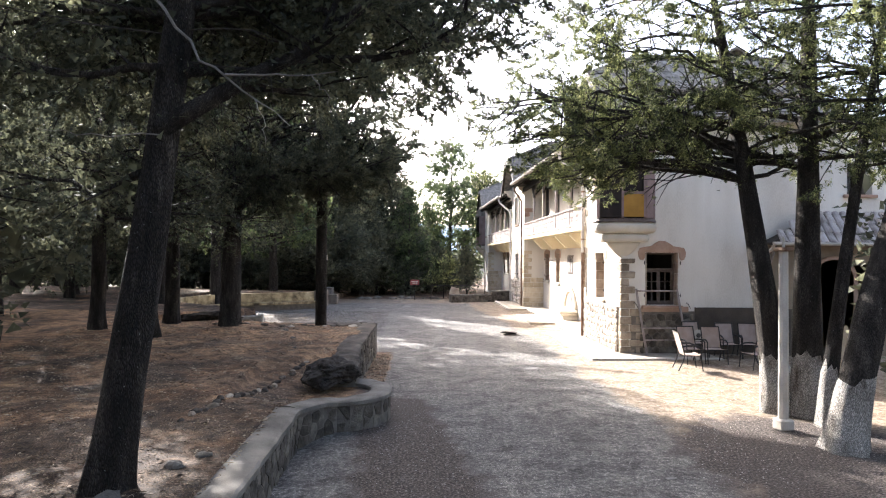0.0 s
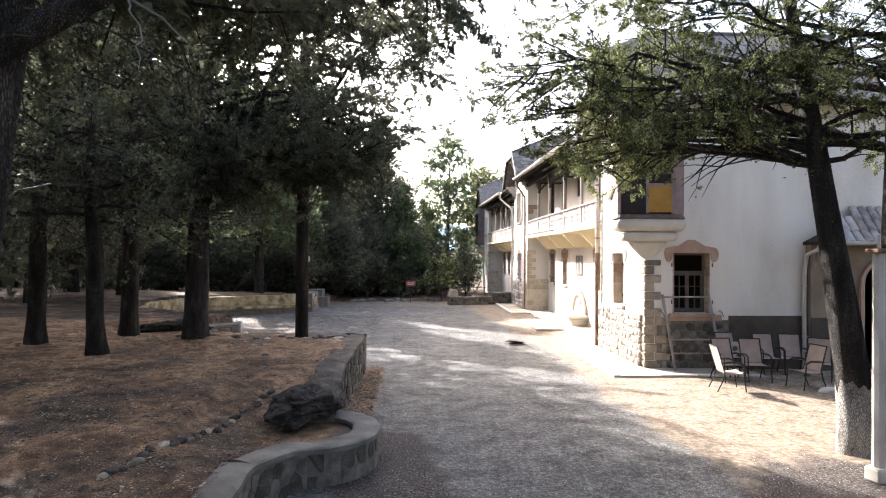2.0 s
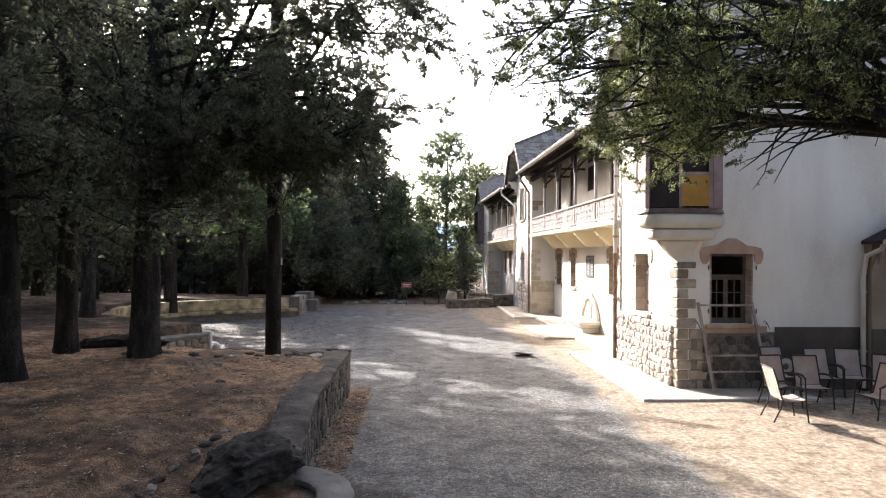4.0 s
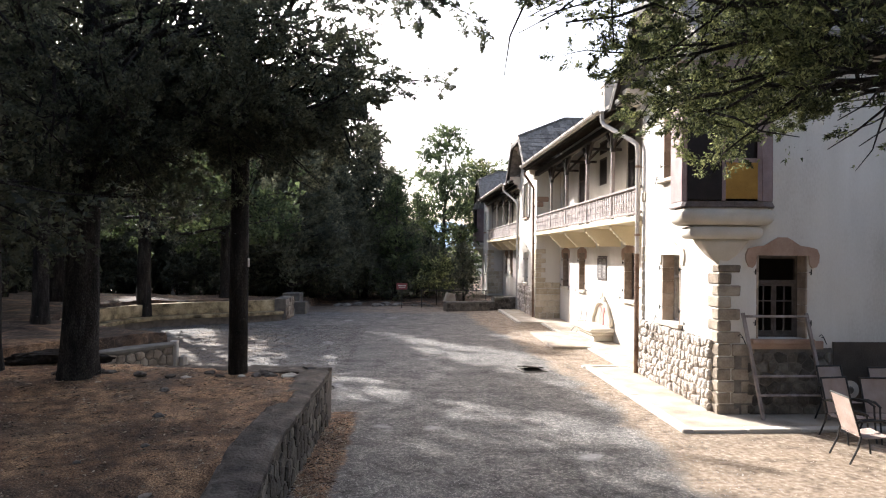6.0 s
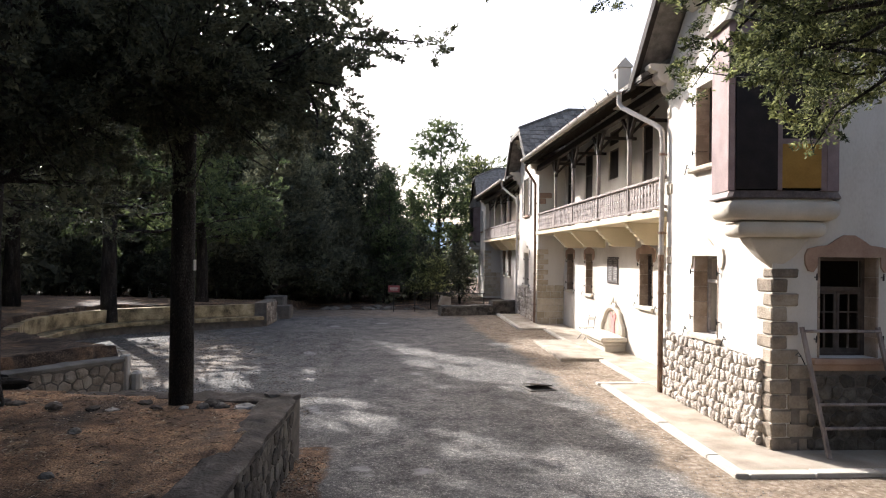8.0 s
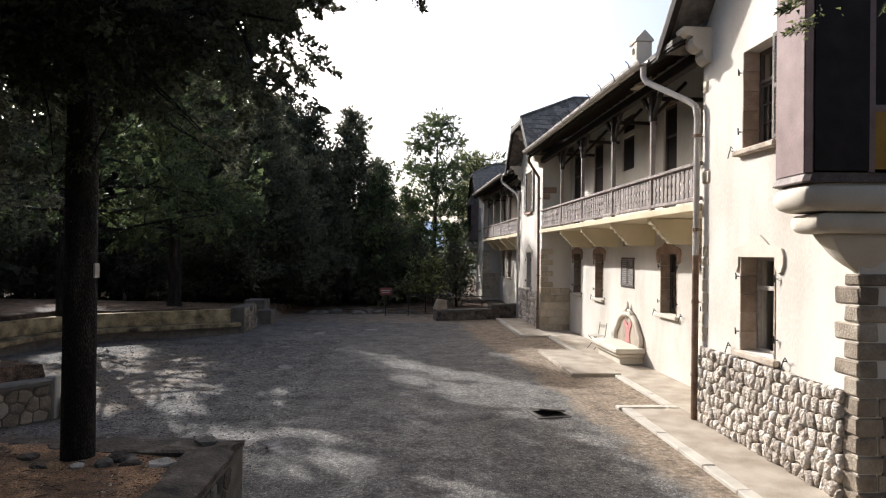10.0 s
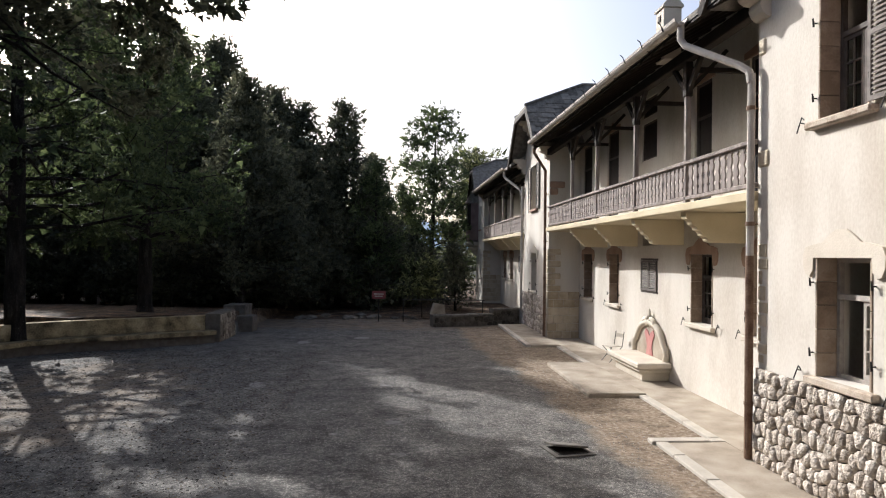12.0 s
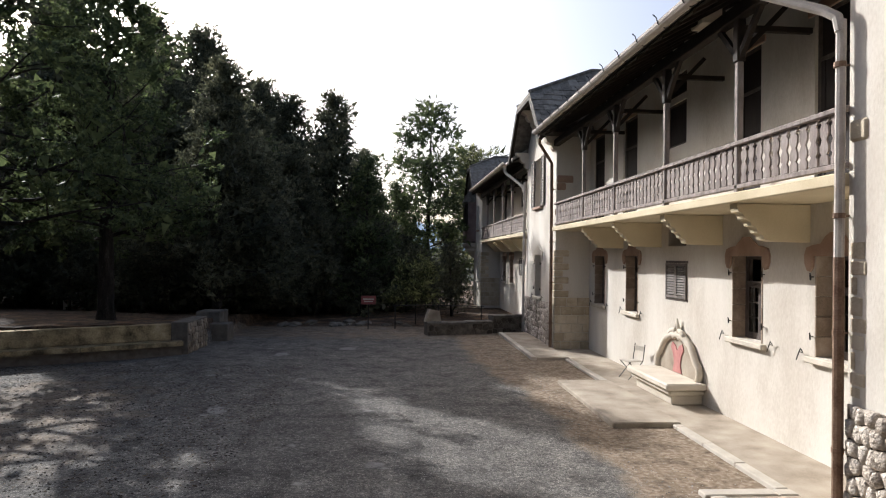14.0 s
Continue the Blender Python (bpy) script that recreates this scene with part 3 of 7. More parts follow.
def wing_roof(name, y0, y1, label):
    """A gabled roof over a wing, its front clipped by a small hip."""
    a, b, ze, zc, x0, x1 = y0 - 0.5, y1 + 0.5, 7.12, 8.85, 5.3, 12.5
    ym = (a + b) / 2
    zr = ze + (ym - a)
    xh = x0 + (zr - zc) * 2.2
    c, d = a + (zc - ze), b - (zc - ze)
    roof = thing(name, label, "roof", kind="structure")
    for nm, pts in (("roof_slope", [(x0, a, ze), (x1, a, ze), (x1, ym, zr), (xh, ym, zr), (x0, c, zc)]), ("roof_slope", [(x1, b, ze), (x0, b, ze), (x0, d, zc), (xh, ym, zr), (x1, ym, zr)]),
                    ("roof_hip", [(x0, d, zc), (x0, c, zc), (xh, ym, zr)])):
        bm = bmesh.new()
        roof_slab(bm, pts)
        part(nm, bm, SLATE, roof)
    for p, q in (((x0, c, zc), (xh, ym, zr)), ((x0, d, zc), (xh, ym, zr)), ((xh, ym, zr), (x1, ym, zr))):      # caps on hips and ridge
        bm = bmesh.new()
        tube(bm, [Vector(p) + Vector((0, 0, 0.02)), Vector(q) + Vector((0, 0, 0.02))], 0.07, 6)
        part("ridge_cap", bm, SLATE, roof)
    bm = bmesh.new()    # barge boards along the clipped gable
    for p, q in (((x0, a, ze), (x0, c, zc)), ((x0, d, zc), (x0, b, ze)), ((x0, c, zc), (x0, d, zc))):
        tube(bm, [Vector(p) + Vector((0.05, 0, -0.2)), Vector(q) + Vector((0.05, 0, -0.2))], 0.09, 4)
    part("barge_board", bm, DARKWOOD, roof)
    bm = bmesh.new()    # gable wall
    prism(bm, [(XF, y0, TOP), (XF, y0, TOP + 0.02), (XF, c + 0.1, zc - 0.22), (XF, d - 0.1, zc - 0.22), (XF, y1, TOP + 0.02), (XF, y1, TOP)], (0.4, 0, 0))
    part("gable_wall", bm, PLASTER, roof)
    for yy, zz in ((y0 + 0.16, 7.12), (y1 - 0.16, 7.12), (c + 0.15, 8.55), (d - 0.15, 8.55)):    # scrolled stone corbels
        bm = bmesh.new()
        prof = [(0, -0.5), (-0.06, -0.5), (-0.13, -0.44), (-0.17, -0.35), (-0.16, -0.27), (-0.25, -0.26), (-0.33, -0.2), (-0.37, -0.11), (-0.35, -0.03), (-0.44, -0.01), (-0.52, 0.05), (-0.54, 0.14), (0, 0.14)]
        prism(bm, [(XF + u, yy - 0.16, zz + v) for u, v in prof], (0, 0.32, 0))
        bmesh.ops.recalc_face_normals(bm, faces=bm.faces)
        part("corbel", bm, CREAMSTONE, roof)
    return roof


wing_roof("roof_wing", A0, A1, "slate half-hipped gable roof on stone corbels")
wing_roof("roof_middle", B0, B1, "slate half-hipped gable roof of the middle wing")
wing_roof("roof_far", C0, C1, "slate half-hipped gable roof of the far wing")


def main_roof(name, y0, y1):
    roof = thing(name, "slate roof with wide dark timber eaves over the gallery", "roof", kind="structure")
    bm = bmesh.new()
    roof_slab(bm, [(5.35, y0, 7.08), (11.6, y0, 10.8), (11.6, y1, 10.8), (5.35, y1, 7.2)], 0.1)
    part("front_slope", bm, SLATE, roof)
    bm = bmesh.new()
    roof_slab(bm, [(11.6, y0, 10.8), (17.9, y0, 7.2), (17.9, y1, 7.2), (11.6, y1, 10.8)], 0.1)
    part("back_slope", bm, SLATE, roof)
    bm = bmesh.new()
    prism(bm, [(5.37, y0, 6.965), (7.52, y0, 8.24), (7.52, y1, 8.31), (5.37, y1, 7.085)], (0, 0, -0.03))
    part("eave_boarding", bm, DARKWOOD, roof, "dark boards under the eaves")
    bm = bmesh.new()
    y = y0 + 0.3
    while y < y1:
        prism(bm, [(5.4, y, 6.93), (5.4, y, 6.99), (7.5, y, 8.24), (7.5, y, 8.09)], (0, 0.09, 0))
        y += 0.6
    bmesh.ops.recalc_face_normals(bm, faces=bm.faces)
    tagged(part("rafters", bm, DARKWOOD, roof), kind="stuff")
    return roof


main_roof("roof_main", A1 - 0.1, B0 + 0.1)
main_roof("roof_main_far", B1 - 0.1, C0 + 0.1)
# unseen closing sheet, keeps light from the eaves out of the upper rooms
bm = bmesh.new()
roof_slab(bm, [(XR + 0.3, A0 + 0.3, 7.3), (XR + 0.3, C1 - 0.3, 7.3), (XB, C1 - 0.3, 7.3), (XB, A0 + 0.3, 7.3)], 0.1)
tagged(part("ceiling_attic", bm, INSIDE), "unseen attic floor added to keep light out of the upper rooms", "ceiling", kind="structure")

POSTS = [25.6, 28.25, 31.15, 33.75]
XBAL = 5.95


def baluster_mesh():
    """A flat sawn board with notched sides."""
    prof = [(0.076, 0), (0.076, 0.09), (0.045, 0.13), (0.076, 0.17), (0.076, 0.24), (0.04, 0.31), (0.076, 0.38), (0.076, 0.46), (0.045, 0.5), (0.076, 0.54), (0.076, 0.6)]
    bm = bmesh.new()
    prism(bm, [(0, u, z) for u, z in prof] + [(0, -u, z) for u, z in reversed(prof)], (0.025, 0, 0))
    bmesh.ops.recalc_face_normals(bm, faces=bm.faces)
    me = bpy.data.meshes.new("baluster")
    bm.to_mesh(me)
    bm.free()
    me.materials.append(GREYWOOD)
    return me


BALUSTER = baluster_mesh()


def balcony(name, y0, y1, posts, label):
    bal = thing(name, label, "balcony", kind="structure")
    part("floor_slab", boxes((XBAL - 0.08, XR, y0, y1, 3.93, 4.08), bevel=0.015), BALCONY, bal, "ochre plastered balcony slab")
    for y in posts:
        bm = bmesh.new()
        prof = [(XR, 3.92), (XBAL + 0.02, 3.92)]
        n = 5
        for k in range(n):     # scalloped lower edge
            f0, f1 = k / n, (k + 1) / n
            for q in (0.15, 0.5, 0.85):
                f = f0 + (f1 - f0) * q
                bulge = 0.035 * math.sin(math.pi * q)
                prof.append((XBAL + 0.03 + 0.52 * f - bulge, 3.88 - 0.52 * f - bulge))
        prof += [(XBAL + 0.58, 3.35), (XR, 3.34)]
        prism(bm, [(u, y - 0.02, v) for u, v in prof], (0, 0.22, 0))
        bmesh.ops.recalc_face_normals(bm, faces=bm.faces)
        part("bracket", bm, BALCONY, bal)
    part("top_rail", boxes((XBAL - 0.03, XBAL + 0.08, y0, y1, 4.8, 4.87), bevel=0.012), GREYWOOD, bal)
    part("bottom_rail", boxes((XBAL, XBAL + 0.07, y0, y1, 4.14, 4.21), bevel=0.01), GREYWOOD, bal)
    for y in posts:
        post = part("post", boxes((XBAL, XBAL + 0.1, y - 0.05, y + 0.05, 4.08, 6.1), bevel=0.012), GREYWOOD, bal)
        bm = boxes((XBAL - 0.02, XBAL + 0.12, y - 0.07, y + 0.07, 6.1, 6.75), bevel=0.012)
        for q in (-0.6, 0.6):
            tube(bm, [(XBAL + 0.05, y, 6.15), (XBAL + 0.05, y + q, 6.78)], 0.055, 4)
        tube(bm, [(XBAL + 0.05, y, 6.2), (XBAL + 0.8, y, 7.0)], 0.055, 4)
        tube(bm, [(XBAL + 0.05, y, 6.62), (XR, y, 6.62)], 0.06, 4)
        part("brace", bm, DARKWOOD, bal)
    part("eave_beam", boxes((XBAL - 0.05, XBAL + 0.13, y0, y1, 6.75, 6.97), bevel=0.015), DARKWOOD, bal)
    edges = [y0, *posts, y1]
    for a, b in zip(edges, edges[1:]):
        n = round((b - a - 0.2) / 0.195)
        for k in range(n):
            o = new("baluster", BALUSTER)
            o.parent = bal
            o.location = (XBAL + 0.02, a + 0.1 + (b - a - 0.2) * (k + 0.5) / n, 4.22)
    return bal


balcony("balcony", A1, B0, POSTS, "timber balcony with sawn board balustrade on ochre brackets")
balcony("balcony_far", B1, C0, [78.8 - y for y in POSTS], "far timber balcony with sawn board balustrade")


# ---- inner walls added to block light, so that the windows look black ----
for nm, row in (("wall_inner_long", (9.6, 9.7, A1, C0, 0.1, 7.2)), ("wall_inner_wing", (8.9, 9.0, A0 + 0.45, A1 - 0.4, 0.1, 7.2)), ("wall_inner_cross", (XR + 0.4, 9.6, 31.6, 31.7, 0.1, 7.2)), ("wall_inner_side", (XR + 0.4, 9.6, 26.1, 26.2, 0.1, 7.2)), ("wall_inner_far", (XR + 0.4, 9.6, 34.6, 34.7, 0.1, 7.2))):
    tagged(part(nm, boxes(row), INSIDE), "dark inner wall added to keep light out of the rooms", "wall", kind="structure")

# ---- trees ----
def leaf_mesh(name, centres, dirs, lengths, widths, mat, rng):
    """Many small needles and scale sprays, each a slim triangle."""
    n = len(centres)
    d = dirs / np.linalg.norm(dirs, axis=1, keepdims=True)
    w = np.cross(d, rng.normal(size=(n, 3)))
    w /= np.linalg.norm(w, axis=1, keepdims=True) + 1e-9
    L, W = lengths[:, None], widths[:, None]
    v = np.stack([centres + w * W + d * L * 0.15, centres - w * W + d * L * 0.15, centres + d * L], 1).reshape(-1, 3)
    me = bpy.data.meshes.new(name)
    me.vertices.add(3 * n)
    me.vertices.foreach_set("co", v.ravel().astype(np.float32))
    me.loops.add(3 * n)
    me.loops.foreach_set("vertex_index", np.arange(3 * n, dtype=np.int32))
    me.polygons.add(n)
    me.polygons.foreach_set("loop_start", np.arange(0, 3 * n, 3, dtype=np.int32))
    me.polygons.foreach_set("loop_total", np.full(n, 3, np.int32))
    me.update(calc_edges=True)
    me.materials.append(mat)
    return me


def curve_points(p, d, length, n, rng, wander=0.12, lift=0.0):
    pts, p, d = [Vector(p)], Vector(p), Vector(d).normalized()
    for _ in range(n):
        d = (d + Vector(rng.normal(0, wander, 3)) + Vector((0, 0, lift))).normalized()
        p = p + d * (length / n)
        pts.append(p.copy())
    return pts


def limb_leaves(pts, out, rng, density, spread, droop, per, tuft):
    """Feathery tufts round the outer part of a limb."""
    C, D, H = out
    total = sum((b - a).length for a, b in zip(pts, pts[1:]))
    n = max(3, int(total * density))
    P = np.array([tuple(p) for p in pts])
    f = 0.2 + 0.8 * rng.random(n) ** 0.75
    k = f * (len(pts) - 1)
    i = np.minimum(k.astype(int), len(pts) - 2)
    base = P[i] + (P[i + 1] - P[i]) * (k - i)[:, None]
    way = P[i + 1] - P[i]
    way /= np.linalg.norm(way, axis=1, keepdims=True) + 1e-9
    side = np.cross(way, rng.normal(size=(n, 3)))
    side /= np.linalg.norm(side, axis=1, keepdims=True) + 1e-9
    side[:, 2] *= 0.6
    reach = spread * (0.2 + 0.9 * np.sin(np.pi * np.clip(f, 0, 0.93))) * rng.random(n) ** 0.6
    twig = base + side * reach[:, None] + way * reach[:, None] * 0.6
    twig[:, 2] -= droop * reach
    tdir = side * 0.7 + way * 0.8 + rng.normal(0, 0.35, (n, 3))
    tdir[:, 2] += 0.15 - droop * 0.5
    tdir /= np.linalg.norm(tdir, axis=1, keepdims=True) + 1e-9
    u = np.tile(np.linspace(0, 1, per), n)[:, None] + rng.normal(0, 0.05, (n * per, 1))
    td = np.repeat(tdir, per, 0)
    c = np.repeat(twig, per, 0) + td * u * tuft + rng.normal(0, 0.16 * tuft, (n * per, 3)) * (1.15 - u)
    d = td * 0.8 + rng.normal(0, 0.5, (n * per, 3))
    C.append(c), D.append(d), H.append(np.ones(n * per))


def gnarled(bm, trunk, rr, seed, grow=0.0, top=None, sides=20):
    """A furrowed trunk with swollen roots; with top, only a thin coat on its foot, ragged at the upper edge."""
    hi = trunk[-1].z
    step = 0.17 if top is None else 0.11
    n = int(((hi if top is None else top) + 0.2) / step)
    rings = []
    for k in range(n + 1):
        ring = []
        for q in range(sides):
            a = 2 * math.pi * q / sides
            ca, sa = math.cos(a), math.sin(a)
            end = hi if top is None else top * (0.92 + 0.3 * noise.noise(Vector((ca * 2.2, sa * 2.2, seed * 3.7))))
            z = -0.2 + (end + 0.2) * k / n
            i = 0
            while i < len(trunk) - 2 and trunk[i + 1].z < z:
                i += 1
            f = (z - trunk[i].z) / (trunk[i + 1].z - trunk[i].z)
            c = trunk[i].lerp(trunk[i + 1], f)
            r = rr[i] + (rr[i + 1] - rr[i]) * f
            if i == 0:
                r = rr[1] * (1 + 0.1 * (1 - f))
            g = max(0.0, 1 - max(0.0, z) / 0.75)
            r *= 1 + g * g * (0.2 + 0.13 * math.cos(5 * a + seed) + 0.07 * math.cos(3 * a - seed))
            r *= 1 + 0.13 * noise.noise(Vector((ca * 1.7, sa * 1.7, z * 0.55 + seed))) - 0.16 * abs(noise.noise(Vector((ca * 4.5, sa * 4.5, z * 0.8 - seed)))) + 0.06
            ring.append(bm.verts.new((c.x + ca * (r + grow), c.y + sa * (r + grow), z)))
        rings.append(ring)
    for r0, r1 in zip(rings, rings[1:]):
        for q in range(sides):
            bm.faces.new((r0[q], r0[(q + 1) % sides], r1[(q + 1) % sides], r1[q]))
    bm.faces.new(rings[0][::-1])
    if top is None:
        bm.faces.new(rings[-1])


def tree(name, label, seed, height_m, radius, trunk_r, clear, limbs, density, leaf, lean=(0, 0), mat=None, shape=0.75, bark=None, droop=0.3, rise=0.25, spread=0.55, per=10, tuft=0.4, boughs=(), at=(0, 0, 0), width=0.13, twist=0.02, keep=None, dead=0, fill=6.0, big=3.0, gnarl=False, bend=1.2, gaps=None, forks=()):
    """A tapered trunk with limbs in one mesh and a crown of many small tufts. boughs: places that long limbs reach; forks: the
    ways of thick rising limbs; keep: where limbs and leaves may be; gaps: where leaves are left."""
    rng = np.random.default_rng(seed)
    t = thing(name, label, "tree" if name != "shrub" else "shrub", group="whitewashed trees by the house" if "whitewashed" in label else "shrubs of the wood" if name == "shrub" else "trees of the wood")
    bm = bmesh.new()
    n = 9
    trunk = [Vector((lean[0] * (k / n) ** bend + twist * height_m * 0.12 * rng.normal() * (k > 0), lean[1] * (k / n) ** bend + twist * height_m * 0.12 * rng.normal() * (k > 0), height_m * 0.96 * k / n - 0.25 * (k == 0))) for k in range(n + 1)]
    rr = [trunk_r * (1.35 if k == 0 else (1 - 0.93 * k / n) ** 0.8) for k in range(n + 1)]
    if gnarl:
        gnarled(bm, trunk, rr, seed)
    else:
        tube(bm, trunk, rr, 10)
    out = ([], [], [])

    def on_trunk(z):
        k = min(n - 1, max(0, int(z / (height_m * 0.96) * n)))
        return k, trunk[k].lerp(trunk[k + 1], min(1, max(0, z / (height_m * 0.96) * n - k)))

    def inner(pts, L):
        """Broad dark sprays close to a limb, which close the crown."""
        k = max(1, int(L * fill))
        P = np.array([tuple(p) for p in pts])
        f = rng.random(k) * 0.8 * (len(pts) - 1)
        i = f.astype(int)
        out[0].append(P[i] + (P[i + 1] - P[i]) * (f - i)[:, None] + rng.normal(0, 0.42 * tuft, (k, 3)))
        out[1].append((P[i + 1] - P[i]) * 1.5 + rng.normal(0, 0.25, (k, 3))), out[2].append(np.full(k, big))

    def trim(pts):
        if keep is None:
            return pts
        k = 1
        while k < len(pts) and bool(keep(np.array(pts[k].x + at[0]), np.array(pts[k].y + at[1]), np.array(pts[k].z + at[2] + 0.15))) or k < 3 and k < len(pts):
            k += 1
        return pts[:k]

    def leafy(pts, r0, L, side_n=4):
        if len(trim(pts)) > 3 and len(boughs):
            pts = trim(pts)
        m = len(pts) - 1
        inner(pts, L)
        pick = pts if per > 12 else pts[::2]
        tube(bm, pick, [r0 * (1 - 0.85 * j / (len(pick) - 1)) for j in range(len(pick))], 5 if per > 12 else 3, False)
        limb_leaves(pts, out, rng, density, spread * min(1, 0.35 + L / 3), droop, per, tuft)
        for q in range(side_n):
            j = min(m - 1, 1 + int((m - 1) * (q + 0.6) / side_n))
            sd = (pts[j + 1] - pts[j]).normalized() + Vector(rng.normal(0, 0.6, 3)) * 1.1
            sl = min(1.5, L * 0.42)
            sp = curve_points(pts[j], sd, sl, 4, rng, 0.18, -0.02)
            if len(trim(sp)) < 5:
                continue
            if per > 12:
                tube(bm, sp, [r0 * 0.4 * (1 - 0.8 * i / 4) for i in range(5)], 3, False)
            inner(sp, sl)
            limb_leaves(sp, out, rng, density, spread * 0.7, droop, per, tuft)

    for q in range(limbs):
        f = (q + rng.random()) / limbs
        k, base = on_trunk(clear + (height_m * 0.97 - clear) * f)
        ang = q * 2.39996 + rng.normal(0, 0.3)
        L = radius * (1 - f) ** shape * (0.75 + 0.4 * rng.random()) + 0.35
        pts = curve_points(base, (math.cos(ang), math.sin(ang), rise * (0.4 + f * 2.4)), L, 6, rng, 0.13, 0.0)
        leafy(pts, max(0.014, 0.32 * rr[k] * (0.4 + 0.6 * (1 - f))), L)
    for bx, by, bz in boughs:
        end = Vector((bx, by, bz)) - Vector(at)
        L = math.hypot(end.x, end.y)
        k, base = on_trunk(max(clear, end.z - 0.15 * L + rng.uniform(-0.4, 0.6)))
        pts = []
        for j in range(10):
            g = j / 9
            p = base.lerp(end, g) + Vector((0, 0, 0.07 * L * math.sin(math.pi * g))) + Vector(rng.normal(0, 0.035 * L * 0.5, 3)) * math.sin(math.pi * g)
            pts.append(p)
        leafy(pts, max(0.03, 0.36 * rr[k]), L, 11)
    for r0, *way in forks:
        q = [Vector(p) - Vector(at) for p in way]
        pts = [q[0]]
        for a, b in zip(q, q[1:]):
            pts += [a.lerp(b, g / 3) + Vector(rng.normal(0, 0.035, 3)) for g in (1, 2, 3)]
        leafy(pts, r0, sum((b - a).length for a, b in zip(q, q[1:])), 7)
    part("trunk", bm, bark or BARK, t, smooth=True)
    if dead:
        for q in range(dead):       # bare grey twigs below the crown
            bm = bmesh.new()
            k, base = on_trunk(2.3 + (clear + 0.4) * rng.random())
            ang = rng.uniform(0, 6.28)
            L = 0.7 + 1.9 * rng.random()
            pts = curve_points(base, (math.cos(ang), math.sin(ang), rng.uniform(-0.15, 0.4)), L, 6, rng, 0.16, -0.03)
            tube(bm, pts, [0.010 * (1 - 0.8 * j / 6) for j in range(7)], 4, False)
            for j in (2, 3, 4):
                sp = curve_points(pts[j], (pts[j + 1] - pts[j]).normalized() + Vector(rng.normal(0, 0.5, 3)), L * 0.4, 3, rng, 0.2, -0.03)
                tube(bm, sp, [0.005, 0.004, 0.003, 0.002], 3, False)
            part("dead_twig", bm, DEADWOOD, t, "bare grey dead twig")
    C, D, H = (np.concatenate(q) for q in out)
    for rule in (keep, gaps):
        if rule is not None:
            ok = rule(C[:, 0] + at[0], C[:, 1] + at[1], C[:, 2] + at[2])
            C, D, H = C[ok], D[ok], H[ok]
    m = len(C)
    L = leaf * H * (0.6 + 0.8 * rng.random(m))
    crown = new("crown", leaf_mesh("crown", C, D, L, L * width * (0.8 + 0.5 * rng.random(m)), mat or LEAF, rng))
    crown.parent = t
    tagged(crown, kind="stuff")
    return t


def put(t, x, y, turn=0.0, size=1.0, z=None, squash=1.0):
    zz = float(height(np.array([x]), np.array([y]))[0]) if z is None else z
    t.scale = (size * squash, size * squash, size)
    t.matrix_basis = pose(x, y, zz, 0, 0, turn) @ Matrix.Diagonal((size * squash, size * squash, size, 1))
    return t


def plant(proto, x, y, turn, size=1.0, label=""):
    zz = float(height(np.array([x]), np.array([y]))[0])
    c = copy_thing(proto, pose(x, y, zz, 0, 0, turn))
    c.scale = (size, size, size)
    if label:
        c["label"] = label
    return c


DEADWOOD = material("dead_twig_wood", [(0.018, 0.015, 0.013), (0.055, 0.048, 0.042)], 5.0, 0.9, bump=0.2)
WHITEWASH = material("whitewashed_bark", [(0.16, 0.125, 0.095), (0.46, 0.42, 0.365), (0.62, 0.58, 0.52), (0.68, 0.64, 0.58)], 5.0, 0.95, bump=1.0, fine=22, stretch=(1, 1, 0.3))

furrows(WHITEWASH, 15.0, 0.02)


def whitewash(t, seed, lean, height_m, trunk_r, top=1.12):
    """A painted coat round the foot of a trunk, ragged where it ends."""
    n = 9
    pts = [Vector((lean[0] * (k / n) ** 1.2, lean[1] * (k / n) ** 1.2, height_m * 0.96 * k / n - 0.25 * (k == 0))) for k in range(n + 1)]
    rr = [trunk_r * (1.35 if k == 0 else (1 - 0.93 * k / n) ** 0.8) for k in range(n + 1)]
    bm = bmesh.new()
    gnarled(bm, pts, rr, seed, 0.018, top)
    foot = [o for o in t.children if o.name.startswith("trunk")][0]
    part("whitewash", bm, WHITEWASH, foot, "flaking white paint on the bark", smooth=True)


FLECKS = ((-7.4, 30.6, 0.4), (-4.95, 27.5, 0.55), (-5.6, 27.9, 0.38), (-4.45, 25.8, 0.45), (-4.8, 25.3, 0.42), (-3.9, 26.1, 0.36), (-5.7, 26.0, 0.32), (-3.2, 22.3, 0.4), (-2.5, 22.3, 0.32), (-2.4, 26.0, 0.28), (-1.5, 21.2, 0.4), (-3.6, 24.3, 0.28), (-6.4, 28.2, 0.32), (-6.8, 26.6, 0.3), (-0.9, 22.4, 0.28), (-5.2, 24.2, 0.3))


def open_to_sun(x, y, z):
    """Gaps in the crowns behind the bench wall, through which the sun reaches the forecourt."""
    sx, sy, sz = -math.sin(math.radians(34)) * math.cos(math.radians(29)), math.cos(math.radians(34)) * math.cos(math.radians(29)), math.sin(math.radians(29))
    ok = np.ones(np.shape(x), bool)
    for px, py, r in FLECKS:
        along = (x - px) * sx + (y - py) * sy + z * sz
        away = np.sqrt((x - px - along * sx) ** 2 + (y - py - along * sy) ** 2 + (z - along * sz) ** 2)
        ok &= away > 0.97 * r * (1.0 + 0.4 * np.sin(6.0 * x + 4.0 * z) * np.sin(5.0 * y))
    return ok


